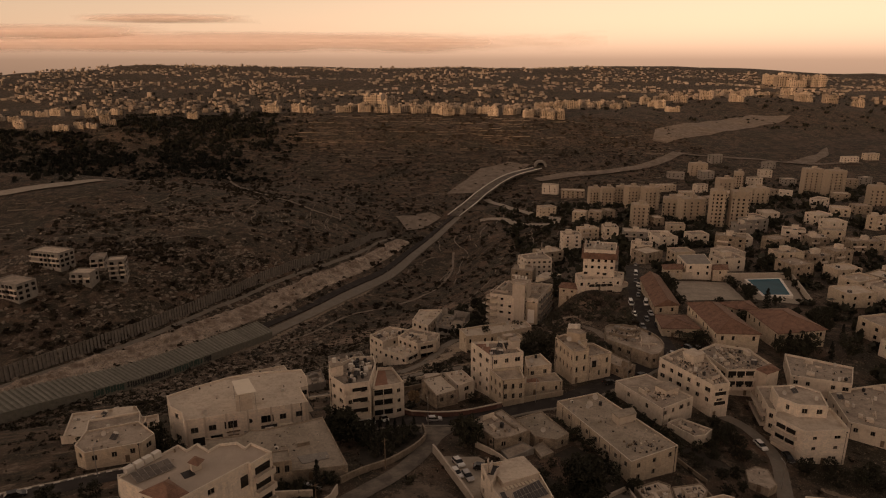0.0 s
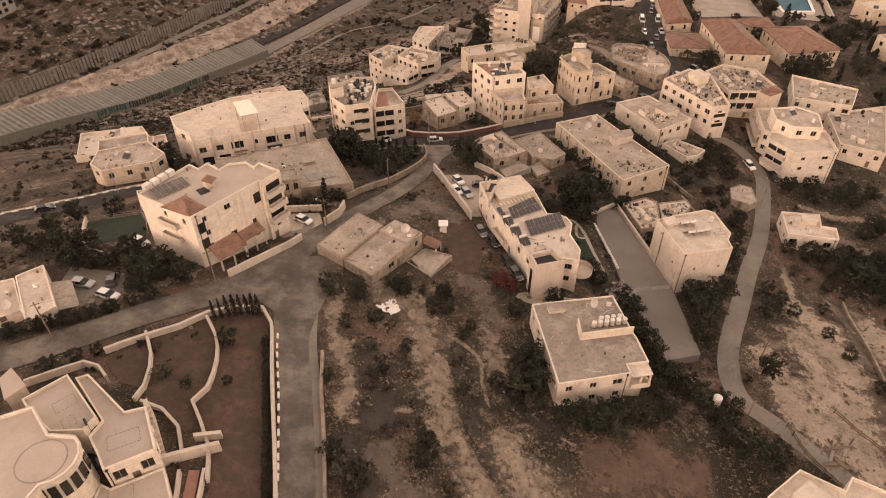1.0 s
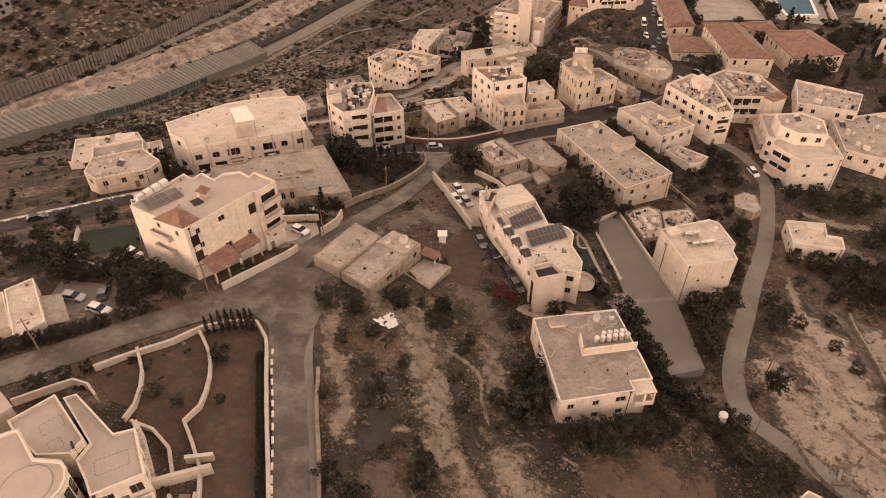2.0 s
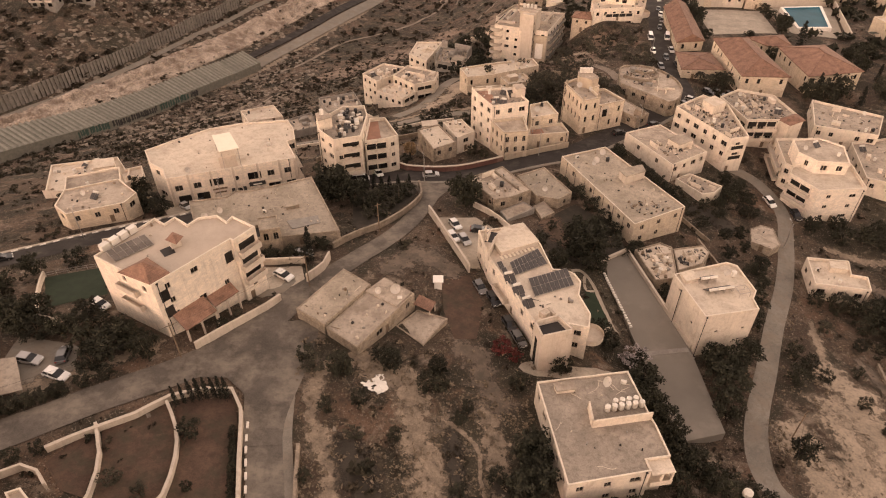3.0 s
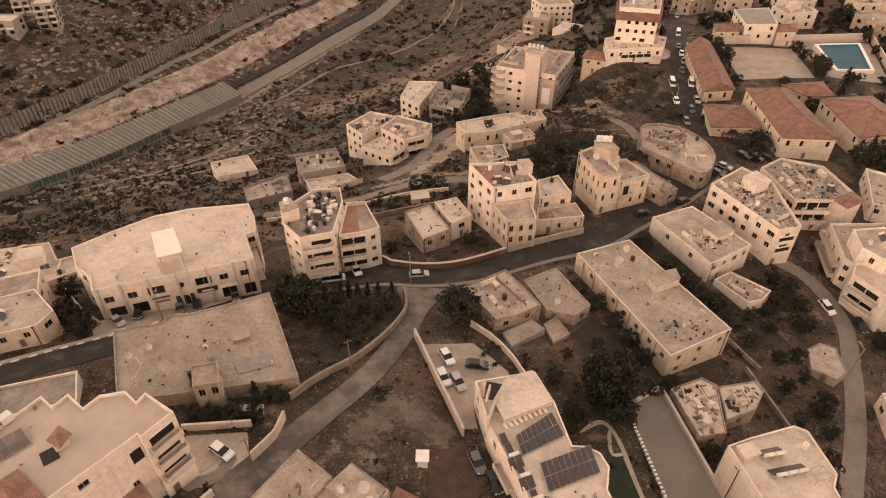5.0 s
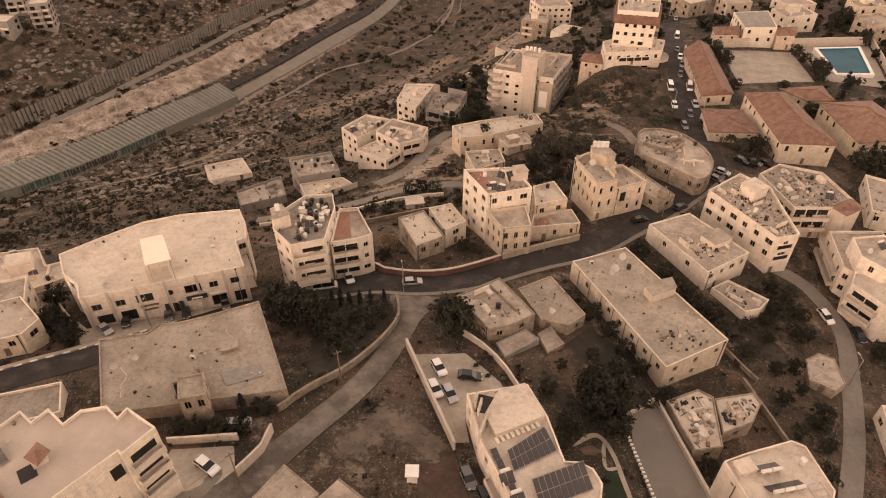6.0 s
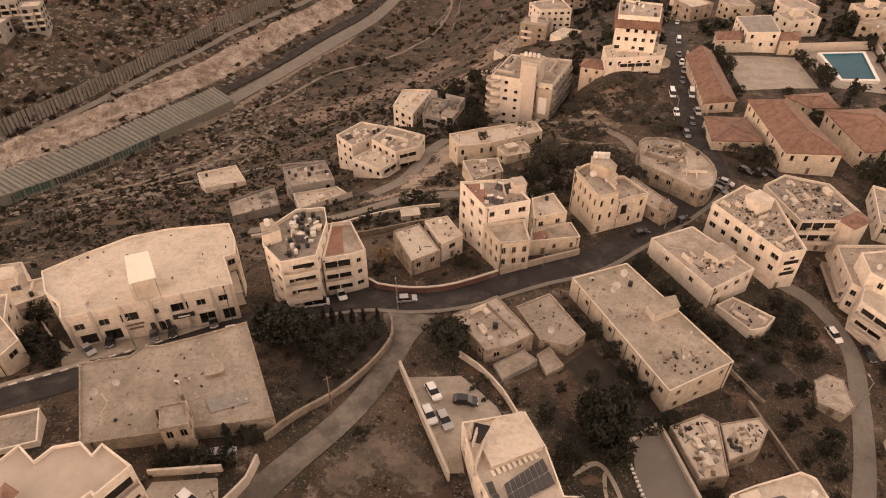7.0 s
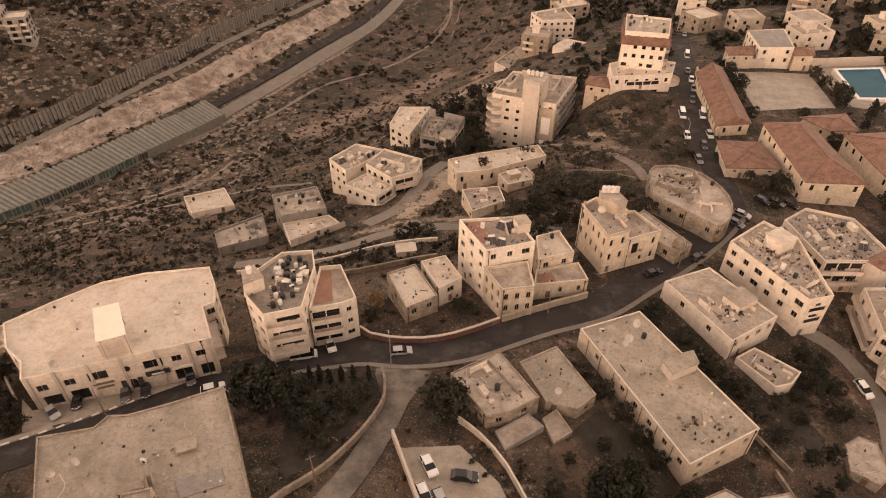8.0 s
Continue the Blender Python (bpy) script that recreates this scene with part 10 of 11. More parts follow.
for p_ in HEDGE:
    TREES["s1"](pose(p_[0], p_[1], ground_z(p_[0], p_[1]) - 0.05, 0, 0, tree_rng.uniform(0, 360)) @ Matrix.Diagonal((1.3, 1.3, tree_rng.uniform(1.2, 1.7), 1)))
for x_, y_, h_ in ((16.2, 234.4, 2.6), (16.9, 235.6, 2.2), (15.6, 236.4, 1.8), (28.0, 242.6, 1.8), (29.6, 242.4, 1.6), (31.0, 242.0, 1.4)):
    TREES["s1"](pose(x_, y_, -10.5, 0, 0, 60 * x_) @ Matrix.Diagonal((h_ * 0.9, h_ * 0.9, h_, 1)))
for grove in GROVES:
    for x, y, h, k in grove:
        plant(k, x, y, h)
for x, y, h in [(53.6, 268.6, 4.5), (57.0, 264.8, 4.5), (63.0, 260.3, 5.0), (61.6, 271.0, 4.5), (66.4, 252.8, 4.5), (58.7, 247.9, 5.0), (51.3, 238.6, 5.0), (68.3, 236.4, 5.0), (73.5, 241.5, 4.5), (47.8, 265.5, 4.5),
                (71.6, 258.2, 4.5), (48.4, 257.4, 4.0), (67.4, 272.0, 4.5), (66.5, 244.3, 4.0), (43.8, 236.2, 4.5), (46.7, 242.5, 4.0), (42.4, 247.9, 4.0), (56.2, 254.8, 4.0), (74.5, 251.6, 4.0), (70.9, 266.7, 4.0)]:
    plant(tree_rng.choice(("o1", "o2", "s2")), x, y, h * 0.85, 1.25)


def free(xs, ys, margin=0.4, worn=False):
    """Which places lie off roads, houses and yards."""
    ok = np.ones(len(xs), bool)
    for line, half in ROADLINES + (CLEAR if worn else []):
        P = np.array(line)
        near = (xs > P[:, 0].min() - 12) & (xs < P[:, 0].max() + 12) & (ys > P[:, 1].min() - 12) & (ys < P[:, 1].max() + 12)
        k = np.where(near & ok)[0]
        if len(k):
            d = np.hypot(xs[k, None] - P[None, :, 0], ys[k, None] - P[None, :, 1]).min(axis=1)
            ok[k] &= d > half + margin
    for poly in BLOCKED:
        p = np.array(poly)
        k = np.where(ok & (xs > p[:, 0].min()) & (xs < p[:, 0].max()) & (ys > p[:, 1].min()) & (ys < p[:, 1].max()))[0]
        for i in k:
            if inside(poly, xs[i], ys[i]):
                ok[i] = False
    return ok


YARDS = [[(-70.0, 150.2), (-66.0, 146.8), (-33.0, 157.0), (-43.9, 147.2), (-64.2, 141.0)], [(-1.6, 137.0), (8.4, 138.2), (17.0, 124.6), (5.8, 117.4)], [(-39.0, 77.0), (-29.4, 75.6), (-22.6, 44.0), (-30.0, 42.0), (-44.0, 60.0)],
         [(107.4, 300.1), (137.3, 302.4), (132.7, 272.0), (104.4, 266.6)], [(142.0, 311.4), (176.7, 318.4), (160.0, 272.0), (139.0, 274.0)], [(0.6, 112.7), (8.6, 106.7), (7.0, 96.6), (1.0, 96.0)], [(25.7, 63.9), (45.0, 60.5), (44.0, 48.6), (22.0, 50.0)],
         [(-36.0, 113.5), (-27.0, 114.5), (-25.3, 109.1), (-33.5, 104.6)], [(-75.9, 110.5), (-66.0, 114.3), (-60.4, 103.8), (-69.4, 99.2)], [(-80.0, 30.0), (-36.0, 36.0), (-36.0, 54.0), (-50.0, 61.0), (-80.0, 60.0)], [(-69.0, 91.0), (-58.0, 88.5), (-55.0, 80.5), (-68.0, 84.0)]]
BLOCKED += [ccw(p) for p in YARDS]


def strew(name, label, category, mat, boxes, sizes, quads, seed, leaf=0.3, squash=0.75, clump=None, worn=False):
    """Countless small plants as one mesh."""
    rng = np.random.default_rng(seed)
    tmpl = []
    for k in range(6):
        c = [(rng.normal() * 0.25, rng.normal() * 0.25, 0.25 + 0.3 * rng.random()) for _ in range(4)]
        tmpl.append(leaf_quads(rng, c, [0.3] * 4, quads, leaf)[0] * np.array([1, 1, squash]))
    vs = []
    for x0, x1, y0, y1, n in boxes:
        xs, ys = rng.uniform(x0, x1, n), rng.uniform(y0, y1, n)
        if clump:
            keep = waves(xs, ys, clump, seed) + 0.7 * waves(xs, ys, clump * 0.37, seed + 1) > rng.uniform(-1.0, 0.9, n)
            xs, ys = xs[keep], ys[keep]
        ok = free(xs, ys, worn=worn)
        xs, ys = xs[ok], ys[ok]
        zs = heights(xs, ys)
        for x, y, z in zip(xs, ys, zs):
            s = rng.uniform(*sizes) * (1 + 0.8 * (rng.random() > 0.85))
            a = rng.uniform(0, 6.28)
            t = tmpl[rng.integers(0, 6)] * s
            ca, sa = math.cos(a), math.sin(a)
            vs.append(np.column_stack([t[:, 0] * ca - t[:, 1] * sa + x, t[:, 0] * sa + t[:, 1] * ca + y, t[:, 2] + z - 0.05 * s]))
    v = np.concatenate(vs)
    me = bpy.data.meshes.new(name)
    n = len(v) // 4
    me.vertices.add(len(v))
    me.vertices.foreach_set("co", v.ravel())
    me.loops.add(len(v))
    me.loops.foreach_set("vertex_index", np.arange(len(v)))
    me.polygons.add(n)
    me.polygons.foreach_set("loop_start", np.arange(n) * 4)
    me.update(calc_edges=True)
    me.materials.append(mat)
    return tagged(put(name, me), label, category, kind="stuff")


strew("scrub", "dark dusty scrub strewn over the slopes and plots", "scrub", SCRUB, [(-125, 150, 30, 200, 4200), (-25, 60, 40, 96, 1400), (-190, 60, 195, 330, 6200), (60, 190, 195, 340, 900)], (0.4, 1.15), 8, 1, 0.2, clump=38, worn=True)
strew("green_scrub", "dull green bushes strewn over the slopes", "scrub", BUSH, [(-160, 40, 195, 275, 4200), (-150, 40, 275, 380, 1700), (-190, 60, 330, 440, 500), (-110, 50, 320, 470, 500), (40, 78, 236, 276, 60), (-125, 150, 30, 200, 1200)], (0.6, 1.8), 11, 2, 0.17, clump=48, worn=True)
strew("dead_grass", "pale dead grass tufts on the fields", "grass", STRAW, [(-25, 60, 40, 95, 4200), (55, 110, 60, 130, 1500), (-125, 60, 190, 300, 2200), (-20, 60, 95, 140, 700)], (0.3, 0.7), 5, 3, 0.24, 0.7, clump=21)
strew("slope_bushes", "rounded dark bushes dotting the red slope", "scrub", SCRUB, [(-120, 60, 300, 480, 650), (42, 78, 238, 276, 30)], (1.3, 2.6), 16, 41, 0.2, clump=70)
strew("straw_carpet", "dry trodden straw lying in strips on the field", "grass", STRAW, [(-6, 6, 46, 84, 1500), (6, 15, 46, 84, 1200), (-19, -13, 56, 76, 260)], (0.2, 0.5), 5, 6, 0.26, 0.5, clump=9)
strew("hillside_scrub", "dark scrub dotting the far hillsides", "scrub", SCRUB, [(-330, 120, 430, 760, 3600), (-260, -130, 300, 480, 900), (-620, 420, 740, 1250, 8200)], (1.6, 3.6), 5, 4, 0.3, clump=150, worn=True)
strew("far_wood", "dark pine wood on the far hillside", "wood", CYPRESS, [(-560, -270, 930, 1240, 2100), (-560, -380, 640, 1000, 420), (-1100, 1200, 1280, 2300, 2600), (-520, -230, 880, 1180, 1300), (-720, -520, 860, 1060, 1300)], (3.5, 6.5), 5, 5, 0.28, 1.0, clump=210)
strew("town_trees", "dark trees between the houses of the far town", "trees", LEAF, [(60, 330, 320, 720, 3600), (330, 620, 440, 900, 1900), (140, 230, 190, 330, 420)], (2.4, 5.2), 5, 15, 0.3, 1.0, clump=60)


def rocks(name, label, boxes, sizes, seed, clump=0):
    rng = np.random.default_rng(seed)
    vs, fs, k = [], [], 0
    cube = np.array([(-1, -1, 0), (1, -1, 0), (1, 1, 0), (-1, 1, 0), (-0.7, -0.7, 1), (0.7, -0.7, 1), (0.7, 0.7, 1), (-0.7, 0.7, 1)], float)
    fc = np.array([(4, 5, 6, 7), (0, 1, 5, 4), (1, 2, 6, 5), (2, 3, 7, 6), (3, 0, 4, 7)])
    for x0, x1, y0, y1, n in boxes:
        xs, ys = rng.uniform(x0, x1, n), rng.uniform(y0, y1, n)
        ok = free(xs, ys, 0.2)
        if clump:
            ok &= waves(xs, ys, clump, seed) + 0.8 * waves(xs, ys, clump * 0.31, seed + 2) > rng.uniform(-0.2, 1.3, n)
        xs, ys = xs[ok], ys[ok]
        for x, y, z in zip(xs, ys, heights(xs, ys)):
            s = sizes[0] + (sizes[1] - sizes[0]) * rng.random() ** 2.2
            p = (cube + rng.normal(size=(8, 3)) * 0.22) * np.array([s, s * rng.uniform(0.5, 1), s * 0.6])
            a = rng.uniform(0, 6.28)
            vs.append(np.column_stack([p[:, 0] * math.cos(a) - p[:, 1] * math.sin(a) + x, p[:, 0] * math.sin(a) + p[:, 1] * math.cos(a) + y, p[:, 2] + z - 0.1 * s]))
            fs.append(fc + k)
            k += 8
    return tagged(put(name, sheet_mesh(name, np.concatenate(vs), np.concatenate(fs), ROCK)), label, "rocks", kind="stuff")


rocks("field_stones", "pale loose stones on fields and slopes", [(-120, 130, 40, 200, 450), (-190, 60, 195, 330, 1300)], (0.12, 0.45), 7)
rocks("cut_rocks", "pale boulders of the cut rock slope", [(-205, -70, 240, 480, 3200)], (0.3, 1.5), 8)
rocks("hillside_rocks", "pale boulders on the far hillside", [(-330, -90, 300, 620, 9000)], (0.3, 1.6), 9, 60)


def terraces():
    """Low dry-stone terrace walls along the hillside's own levels."""
    rng = random.Random(5)
    sh = Shape()
    for k in range(330):
        if k < 14:
            x, y, L = rng.uniform(-140, 20), rng.uniform(230, 420), rng.uniform(8, 22)
        else:
            x, y, L = rng.uniform(-420, 330), rng.uniform(480, 1230), rng.uniform(25, 90)
        step = 2.0 if k < 14 else 6.0
        line = [(x, y)]
        for _ in range(int(L / step)):
            gx_ = ground_z(x + 2, y) - ground_z(x - 2, y)
            gy_ = ground_z(x, y + 2) - ground_z(x, y - 2)
            n = math.hypot(gx_, gy_) + 1e-6
            x, y = x + step * gy_ / n, y - step * gx_ / n
            line.append((x, y))
        hh, th = (0.6, 0.5) if k < 14 else (0.6, 0.7)
        for a, b in zip(line, line[1:]):
            c = ((a[0] + b[0]) / 2, (a[1] + b[1]) / 2)
            if rng.random() < 0.25 or k < 14 and not free(np.array([c[0]]), np.array([c[1]]))[0]:
                continue
            sh.box(c[0], c[1], ground_z(*c) - 0.6, step * 1.02, th, hh * rng.uniform(0.5, 1.2) + 0.6, math.degrees(math.atan2(b[1] - a[1], b[0] - a[0])) + rng.uniform(-9, 9))
    ob = put("terrace_walls", sh.mesh("terrace_walls", [ROCK]))
    tagged(ob, "low dry-stone terrace walls on the hillsides", "terrace walls", kind="stuff")


terraces()


# ---- vehicles ----
def car(paint, colour, long=4.3, van=False, far=False):
    root = new("van" if van else "car")
    w = 1.72 if not van else 1.85
    hl = long / 2
    body = Shape()
    prof = [(-hl, 0.42), (-hl + 0.05, 0.82), (-hl + 0.35, 0.9), (hl - 1.1, 0.88), (hl - 0.2, 0.72), (hl, 0.5), (hl - 0.05, 0.3), (-hl + 0.05, 0.3)]
    n = len(prof)
    v = [(x, -w / 2 * (0.94 if abs(x) > hl - 0.1 else 1.0), z) for x, z in prof] + [(x, w / 2 * (0.94 if abs(x) > hl - 0.1 else 1.0), z) for x, z in prof]
    body.add(v, [tuple(range(n)), tuple(range(2 * n - 1, n - 1, -1))] + [(i, n + i, n + (i + 1) % n, (i + 1) % n) for i in range(n)])
    part("body", body, [paint], root)
    x0, x1, t0, t1, top = (-hl + 0.15, hl - 1.05, -hl + 0.7, hl - 1.95, 1.42) if not van else (-hl + 0.1, hl - 0.6, -hl + 0.2, hl - 1.3, 1.95)
    lo, hi = w / 2 - 0.05, w / 2 - 0.22
    g = Shape().add([(x0, -lo, 0.88), (x1, -lo, 0.87), (x1, lo, 0.87), (x0, lo, 0.88), (t0, -hi, top - 0.04), (t1, -hi, top - 0.04), (t1, hi, top - 0.04), (t0, hi, top - 0.04)],
                    [(0, 1, 5, 4), (1, 2, 6, 5), (2, 3, 7, 6), (3, 0, 4, 7), (4, 5, 6, 7)])
    part("greenhouse", g, [CARGLASS], root, "dark tinted glass")
    part("roof", Shape().box((t0 + t1) / 2, 0, top - 0.05, t1 - t0 + 0.12, 2 * hi + 0.06, 0.07, taper=0.94), [paint], root)
    for s in (-1, 1):
        xm = x0 + (x1 - x0) * 0.42
        part("pillar", Shape().tube((xm, s * (lo + 0.012), 0.88), (t0 + (t1 - t0) * 0.42, s * (hi + 0.012), top - 0.05), 0.04, n=4), [paint], root)
    for s in (-1, 1):
        for wx in (-hl + 0.85, hl - 0.85):
            if far:
                part("wheel", Shape().tube((wx, s * (w / 2 - 0.21), 0.32), (wx, s * (w / 2 + 0.01), 0.32), 0.32, n=10), [TYRE], root)
                continue
            wh = new("wheel")
            wh.parent = root
            wh.matrix_basis = pose(wx, s * (w / 2 - 0.1), 0.32)
            part("tyre", Shape().tube((0, -0.11, 0), (0, 0.11, 0), 0.32, n=12), [TYRE], wh)
            part("rim", Shape().tube((0, s * 0.112, 0), (0, s * 0.125, 0), 0.19, n=10), [STEEL], wh)
        part("headlight", Shape().box(hl - 0.1, s * (w / 2 - 0.32), 0.56, 0.16, 0.36, 0.12), [LAMPCLEAR], root)
        part("tail_light", Shape().box(-hl + 0.03, s * (w / 2 - 0.22), 0.62, 0.08, 0.22, 0.18), [LAMPRED], root)
    part("number_plate", Shape().box(hl - 0.005, 0, 0.4, 0.03, 0.5, 0.12), [WHITEPAINT], root)
    return tagged(root, colour + (" delivery van parked on the street" if van else " car parked on the ground"), "van" if van else "car", group="parked cars")


CARS = [model("car_" + str(i), lambda i=i: car(PAINTS[i], ("white", "black", "silver", "dark grey", "yellow taxi")[i])) for i in range(5)]
FAR_CARS = [model("far_car_" + str(i), lambda i=i: car(PAINTS[i], ("white", "black", "silver", "dark grey", "yellow taxi")[i], far=True)) for i in range(5)]
put_van = model("van", lambda: car(PAINTS[0], "white", 5.2, True))
for group in ([(-59.5, 99.6, -36, 0), (-29.6, 110.3, -34, 0), (-90.3, 119.4, 33, 1), (-63.7, 84.5, -12, 2), (-57.8, 81.2, -20, 0), (-58.9, 85.6, 105, 3)],
              [(-16.2, 162.9, -69, 0), (-2.4, 160.6, 8, 2), (-27.4, 156.6, 34, 1), (3.6, 133.4, -66, 0), (9.0, 131.9, -3, 1), (5.5, 127.4, -67, 2), (3.0, 128.2, -67, 0), (-61.3, 145.4, -43, 2), (-58.6, 148.2, -67, 1), (-50.8, 149.9, -65, 3), (-40.7, 154.4, -67, 3), (-35.6, 151.4, 20, 0), (-27.6, 118.6, 12, 2)],
              [(77.9, 250.7, -98, 0), (84.6, 250.8, -95, 2), (91.3, 292.1, -106, 0), (89.6, 283.7, -108, 3), (92.7, 300.9, -105, 1), (110.4, 360.6, -108, 2), (77.2, 236.6, -92, 3), (83.6, 238.1, -88, 1), (77.0, 205.6, -48, 3), (87.7, 216.6, -49, 1), (91.2, 215.9, -45, 3), (94.8, 215.5, -45, 1), (86.4, 274.6, -105, 1), (81.0, 244.4, -98, 1)],
              [(51.6, 185.4, 24, 1), (86.3, 157.5, -76, 0), (91.8, 153.2, -86, 1), (10.6, 107.8, -70, 1), (8.2, 110.9, -70, 3), (13.2, 101.2, -70, 1), (14.6, 97.6, -70, 3), (63.4, 191.6, 36, 1), (79.9, 209.4, -38, 2), (105.6, 155.0, 20, 3), (-47.6, 151.0, -66, 1)]):
    for x, y, a, c in group:
        dz = [ground_z(x + 2 * math.cos(radians(a)), y + 2 * math.sin(radians(a))), ground_z(x - 2 * math.cos(radians(a)), y - 2 * math.sin(radians(a)))]
        (FAR_CARS if y > 190 else CARS)[c](pose(x, y, sum(dz) / 2 + 0.1, 0, -math.degrees(math.atan2(dz[0] - dz[1], 4)), a))
for x, y, a in ((86.4, 263.7, -103), (80.2, 264.3, -98), (-21.0, 160.4, 12), (99.0, 322.0, -105)):
    put_van(pose(x, y, ground_z(x, y) + 0.1, 0, 0, a))


# ---- poles and wires ----
def pole(high, lamp):
    root = new("street_pole")
    part("shaft", Shape().tube((0, 0, 0), (0, 0, high), 0.13, 0.09, n=8), [WOOD if not lamp else STEEL], root)
    if lamp:
        part("lamp_arm", Shape().tube((0, 0, high - 0.1), (1.3, 0, high + 0.25), 0.04, n=5), [STEEL], root)
        part("lamp_head", Shape().box(1.5, 0, high + 0.2, 0.6, 0.24, 0.12), [STEEL], root)
    else:
        part("cross_arm", Shape().box(0, 0, high - 0.6, 1.4, 0.1, 0.1), [WOOD], root)
    return tagged(root, "tall street lamp pole beside the road" if lamp else "dark wooden utility pole", "pole", group="street poles")


put_lamp, put_pole = model("lamp", lambda: pole(7.5, True)), model("pole", lambda: pole(8.0, False))
POLES = [(-24.2, 107.6, 0), (-41.0, 86.6, 0), (-62.0, 70.4, 0), (-13.0, 129.4, 0), (27.0, 172.6, 1), (61.0, 83.0, 0), (51.0, 66.0, 0), (58.0, 188.0, 1), (83.5, 140.0, 1), (76.0, 246.0, 1), (-4.0, 157.0, 1), (-52.0, 145.0, 1), (-78.0, 129.0, 1)]
for x, y, k in POLES:
    (put_lamp if k else put_pole)(pose(x, y, ground_z(x, y) - 0.1, 0, 0, 100 if k else 30))
for a, b in ((0, 1), (1, 2), (0, 3), (5, 6)):
    p0, p1 = POLES[a], POLES[b]
    A, B = Vector((p0[0], p0[1], ground_z(p0[0], p0[1]) + 7.4)), Vector((p1[0], p1[1], ground_z(p1[0], p1[1]) + 7.4))
    sh = Shape()
    for k in range(10):
        q0, q1 = A.lerp(B, k / 10), A.lerp(B, (k + 1) / 10)
        q0.z -= 4 * 0.8 * (k / 10) * (1 - k / 10)
        q1.z -= 4 * 0.8 * ((k + 1) / 10) * (1 - (k + 1) / 10)
        sh.tube(q0, q1, 0.02, n=4, caps=False)
    tagged(put("overhead_cable", sh.mesh("overhead_cable", [IRON_AND_SHADE])), "thin dark cable hung between poles", "cable")


# ---- town and suburbs farther off ----
def rect(x, y, w, d, ang):
    c, s = math.cos(radians(ang)), math.sin(radians(ang))
    return [(x + a * w / 2 * c - b * d / 2 * s, y + a * w / 2 * s + b * d / 2 * c) for a, b in ((-1, -1), (1, -1), (1, 1), (-1, 1))]


town = random.Random(21)
K = 60
for lst, lab in (([(-249, 403, 24.9, 12.3), (-218, 381, 13.6, 8.3), (-221, 405, 9.0, 9.3), (-204, 395, 10.6, 13.8), (-245, 357, 21.2, 10.3)], "grey unfinished hillside house with open floors"),
                 ([(72, 434, 19.1, 13.1), (98, 489, 15.1, 13.4), (117, 517, 17.1, 10.8), (134, 513, 12.2, 10.3), (50, 390, 14.6, 11.0), (149, 490, 22.8, 8.9), (176, 390, 18.8, 12.1), (225, 480, 14.7, 10.9), (238, 492, 21.0, 13.3), (152, 338, 16.1, 8.5),
                   (225, 362, 14.4, 10.7), (263, 398, 22.1, 9.9), (191, 352, 17.0, 9.7), (211, 356, 13.0, 8.1), (242, 441, 15.5, 10.0), (245, 419, 13.2, 7.6), (316, 468, 9.4, 10.6), (148, 427, 15.0, 8.6), (128, 409, 14.4, 8.3)], "cream flat-roofed town house among trees"),
                 ([(135, 818, 21.2, 12.4), (159, 795, 30.4, 10.5), (106, 661, 18.1, 11.4), (412, 998, 21.3, 12.5), (413, 866, 18.6, 10.4), (534, 854, 14.7, 13.2), (565, 874, 15.1, 12.3), (282, 825, 26.5, 9.4), (366, 911, 19.6, 11.3), (480, 969, 20.7, 10.6),
                   (463, 876, 18.9, 10.5), (324, 912, 24.4, 9.3), (131, 616, 13.4, 10.0), (142, 599, 13.1, 11.4), (157, 612, 9.0, 9.8), (186, 560, 9.8, 7.6), (330, 835, 18.0, 10.5), (624, 1011, 27.2, 10.1), (675, 1041, 24.6, 10.5), (454, 924, 18.2, 10.1)], "pale house on the far town slope")):
    for x, y, w, h in lst:
        K += 1
        raw = x < -100
        ang = town.uniform(-25, 25)
        r = building("town_house", lab, rect(x, y, w * 0.92, town.uniform(9, 13), ang), ground_z(x, y) + h - 0.5, CONCRETE if raw else town.choice((RENDERED, STONE, WHITEWALL, OLDSTONE, CONCRETE)), town.choice((ROOF, ROOFPALE)), seed=K, spacing=3.1 if raw else 4.8,
                     size=(2.3, 1.9) if raw else (1.4, 1.5), sills=False, doors=0, faces=lambda n: n.y < 0.35, group="town houses")
        top_ = ROOFS[r][1]
        if raw:
            balconies(r, x, y - 40, 0.02, 0.6, [top_ - 3.1 * (k + 1) for k in range(int(h / 3.1) - 1)], 1.6, WHITEWALL)
            balconies(r, x, y - 40, 0.7, 0.98, [top_ - 3.1 * (k + 1) for k in range(int(h / 3.1) - 1)], 1.1, RENDERED)
        elif y < 540:
            hut(r, rect(x + town.uniform(-2, 2), y + 1.5, town.uniform(3, 5), 3.4, ang), top_ + 0.004, top_ + 2.4, RENDERED, ROOFPALE)
            clutter(r, town.choice(("wwk", "wh", "kw", "hhw")), K)
            balconies(r, x, y - 40, 0.08, 0.45, [top_ - 3.1 * (k + 1) for k in range(max(1, int(h / 3.1) - 1))], 1.2, RENDERED)
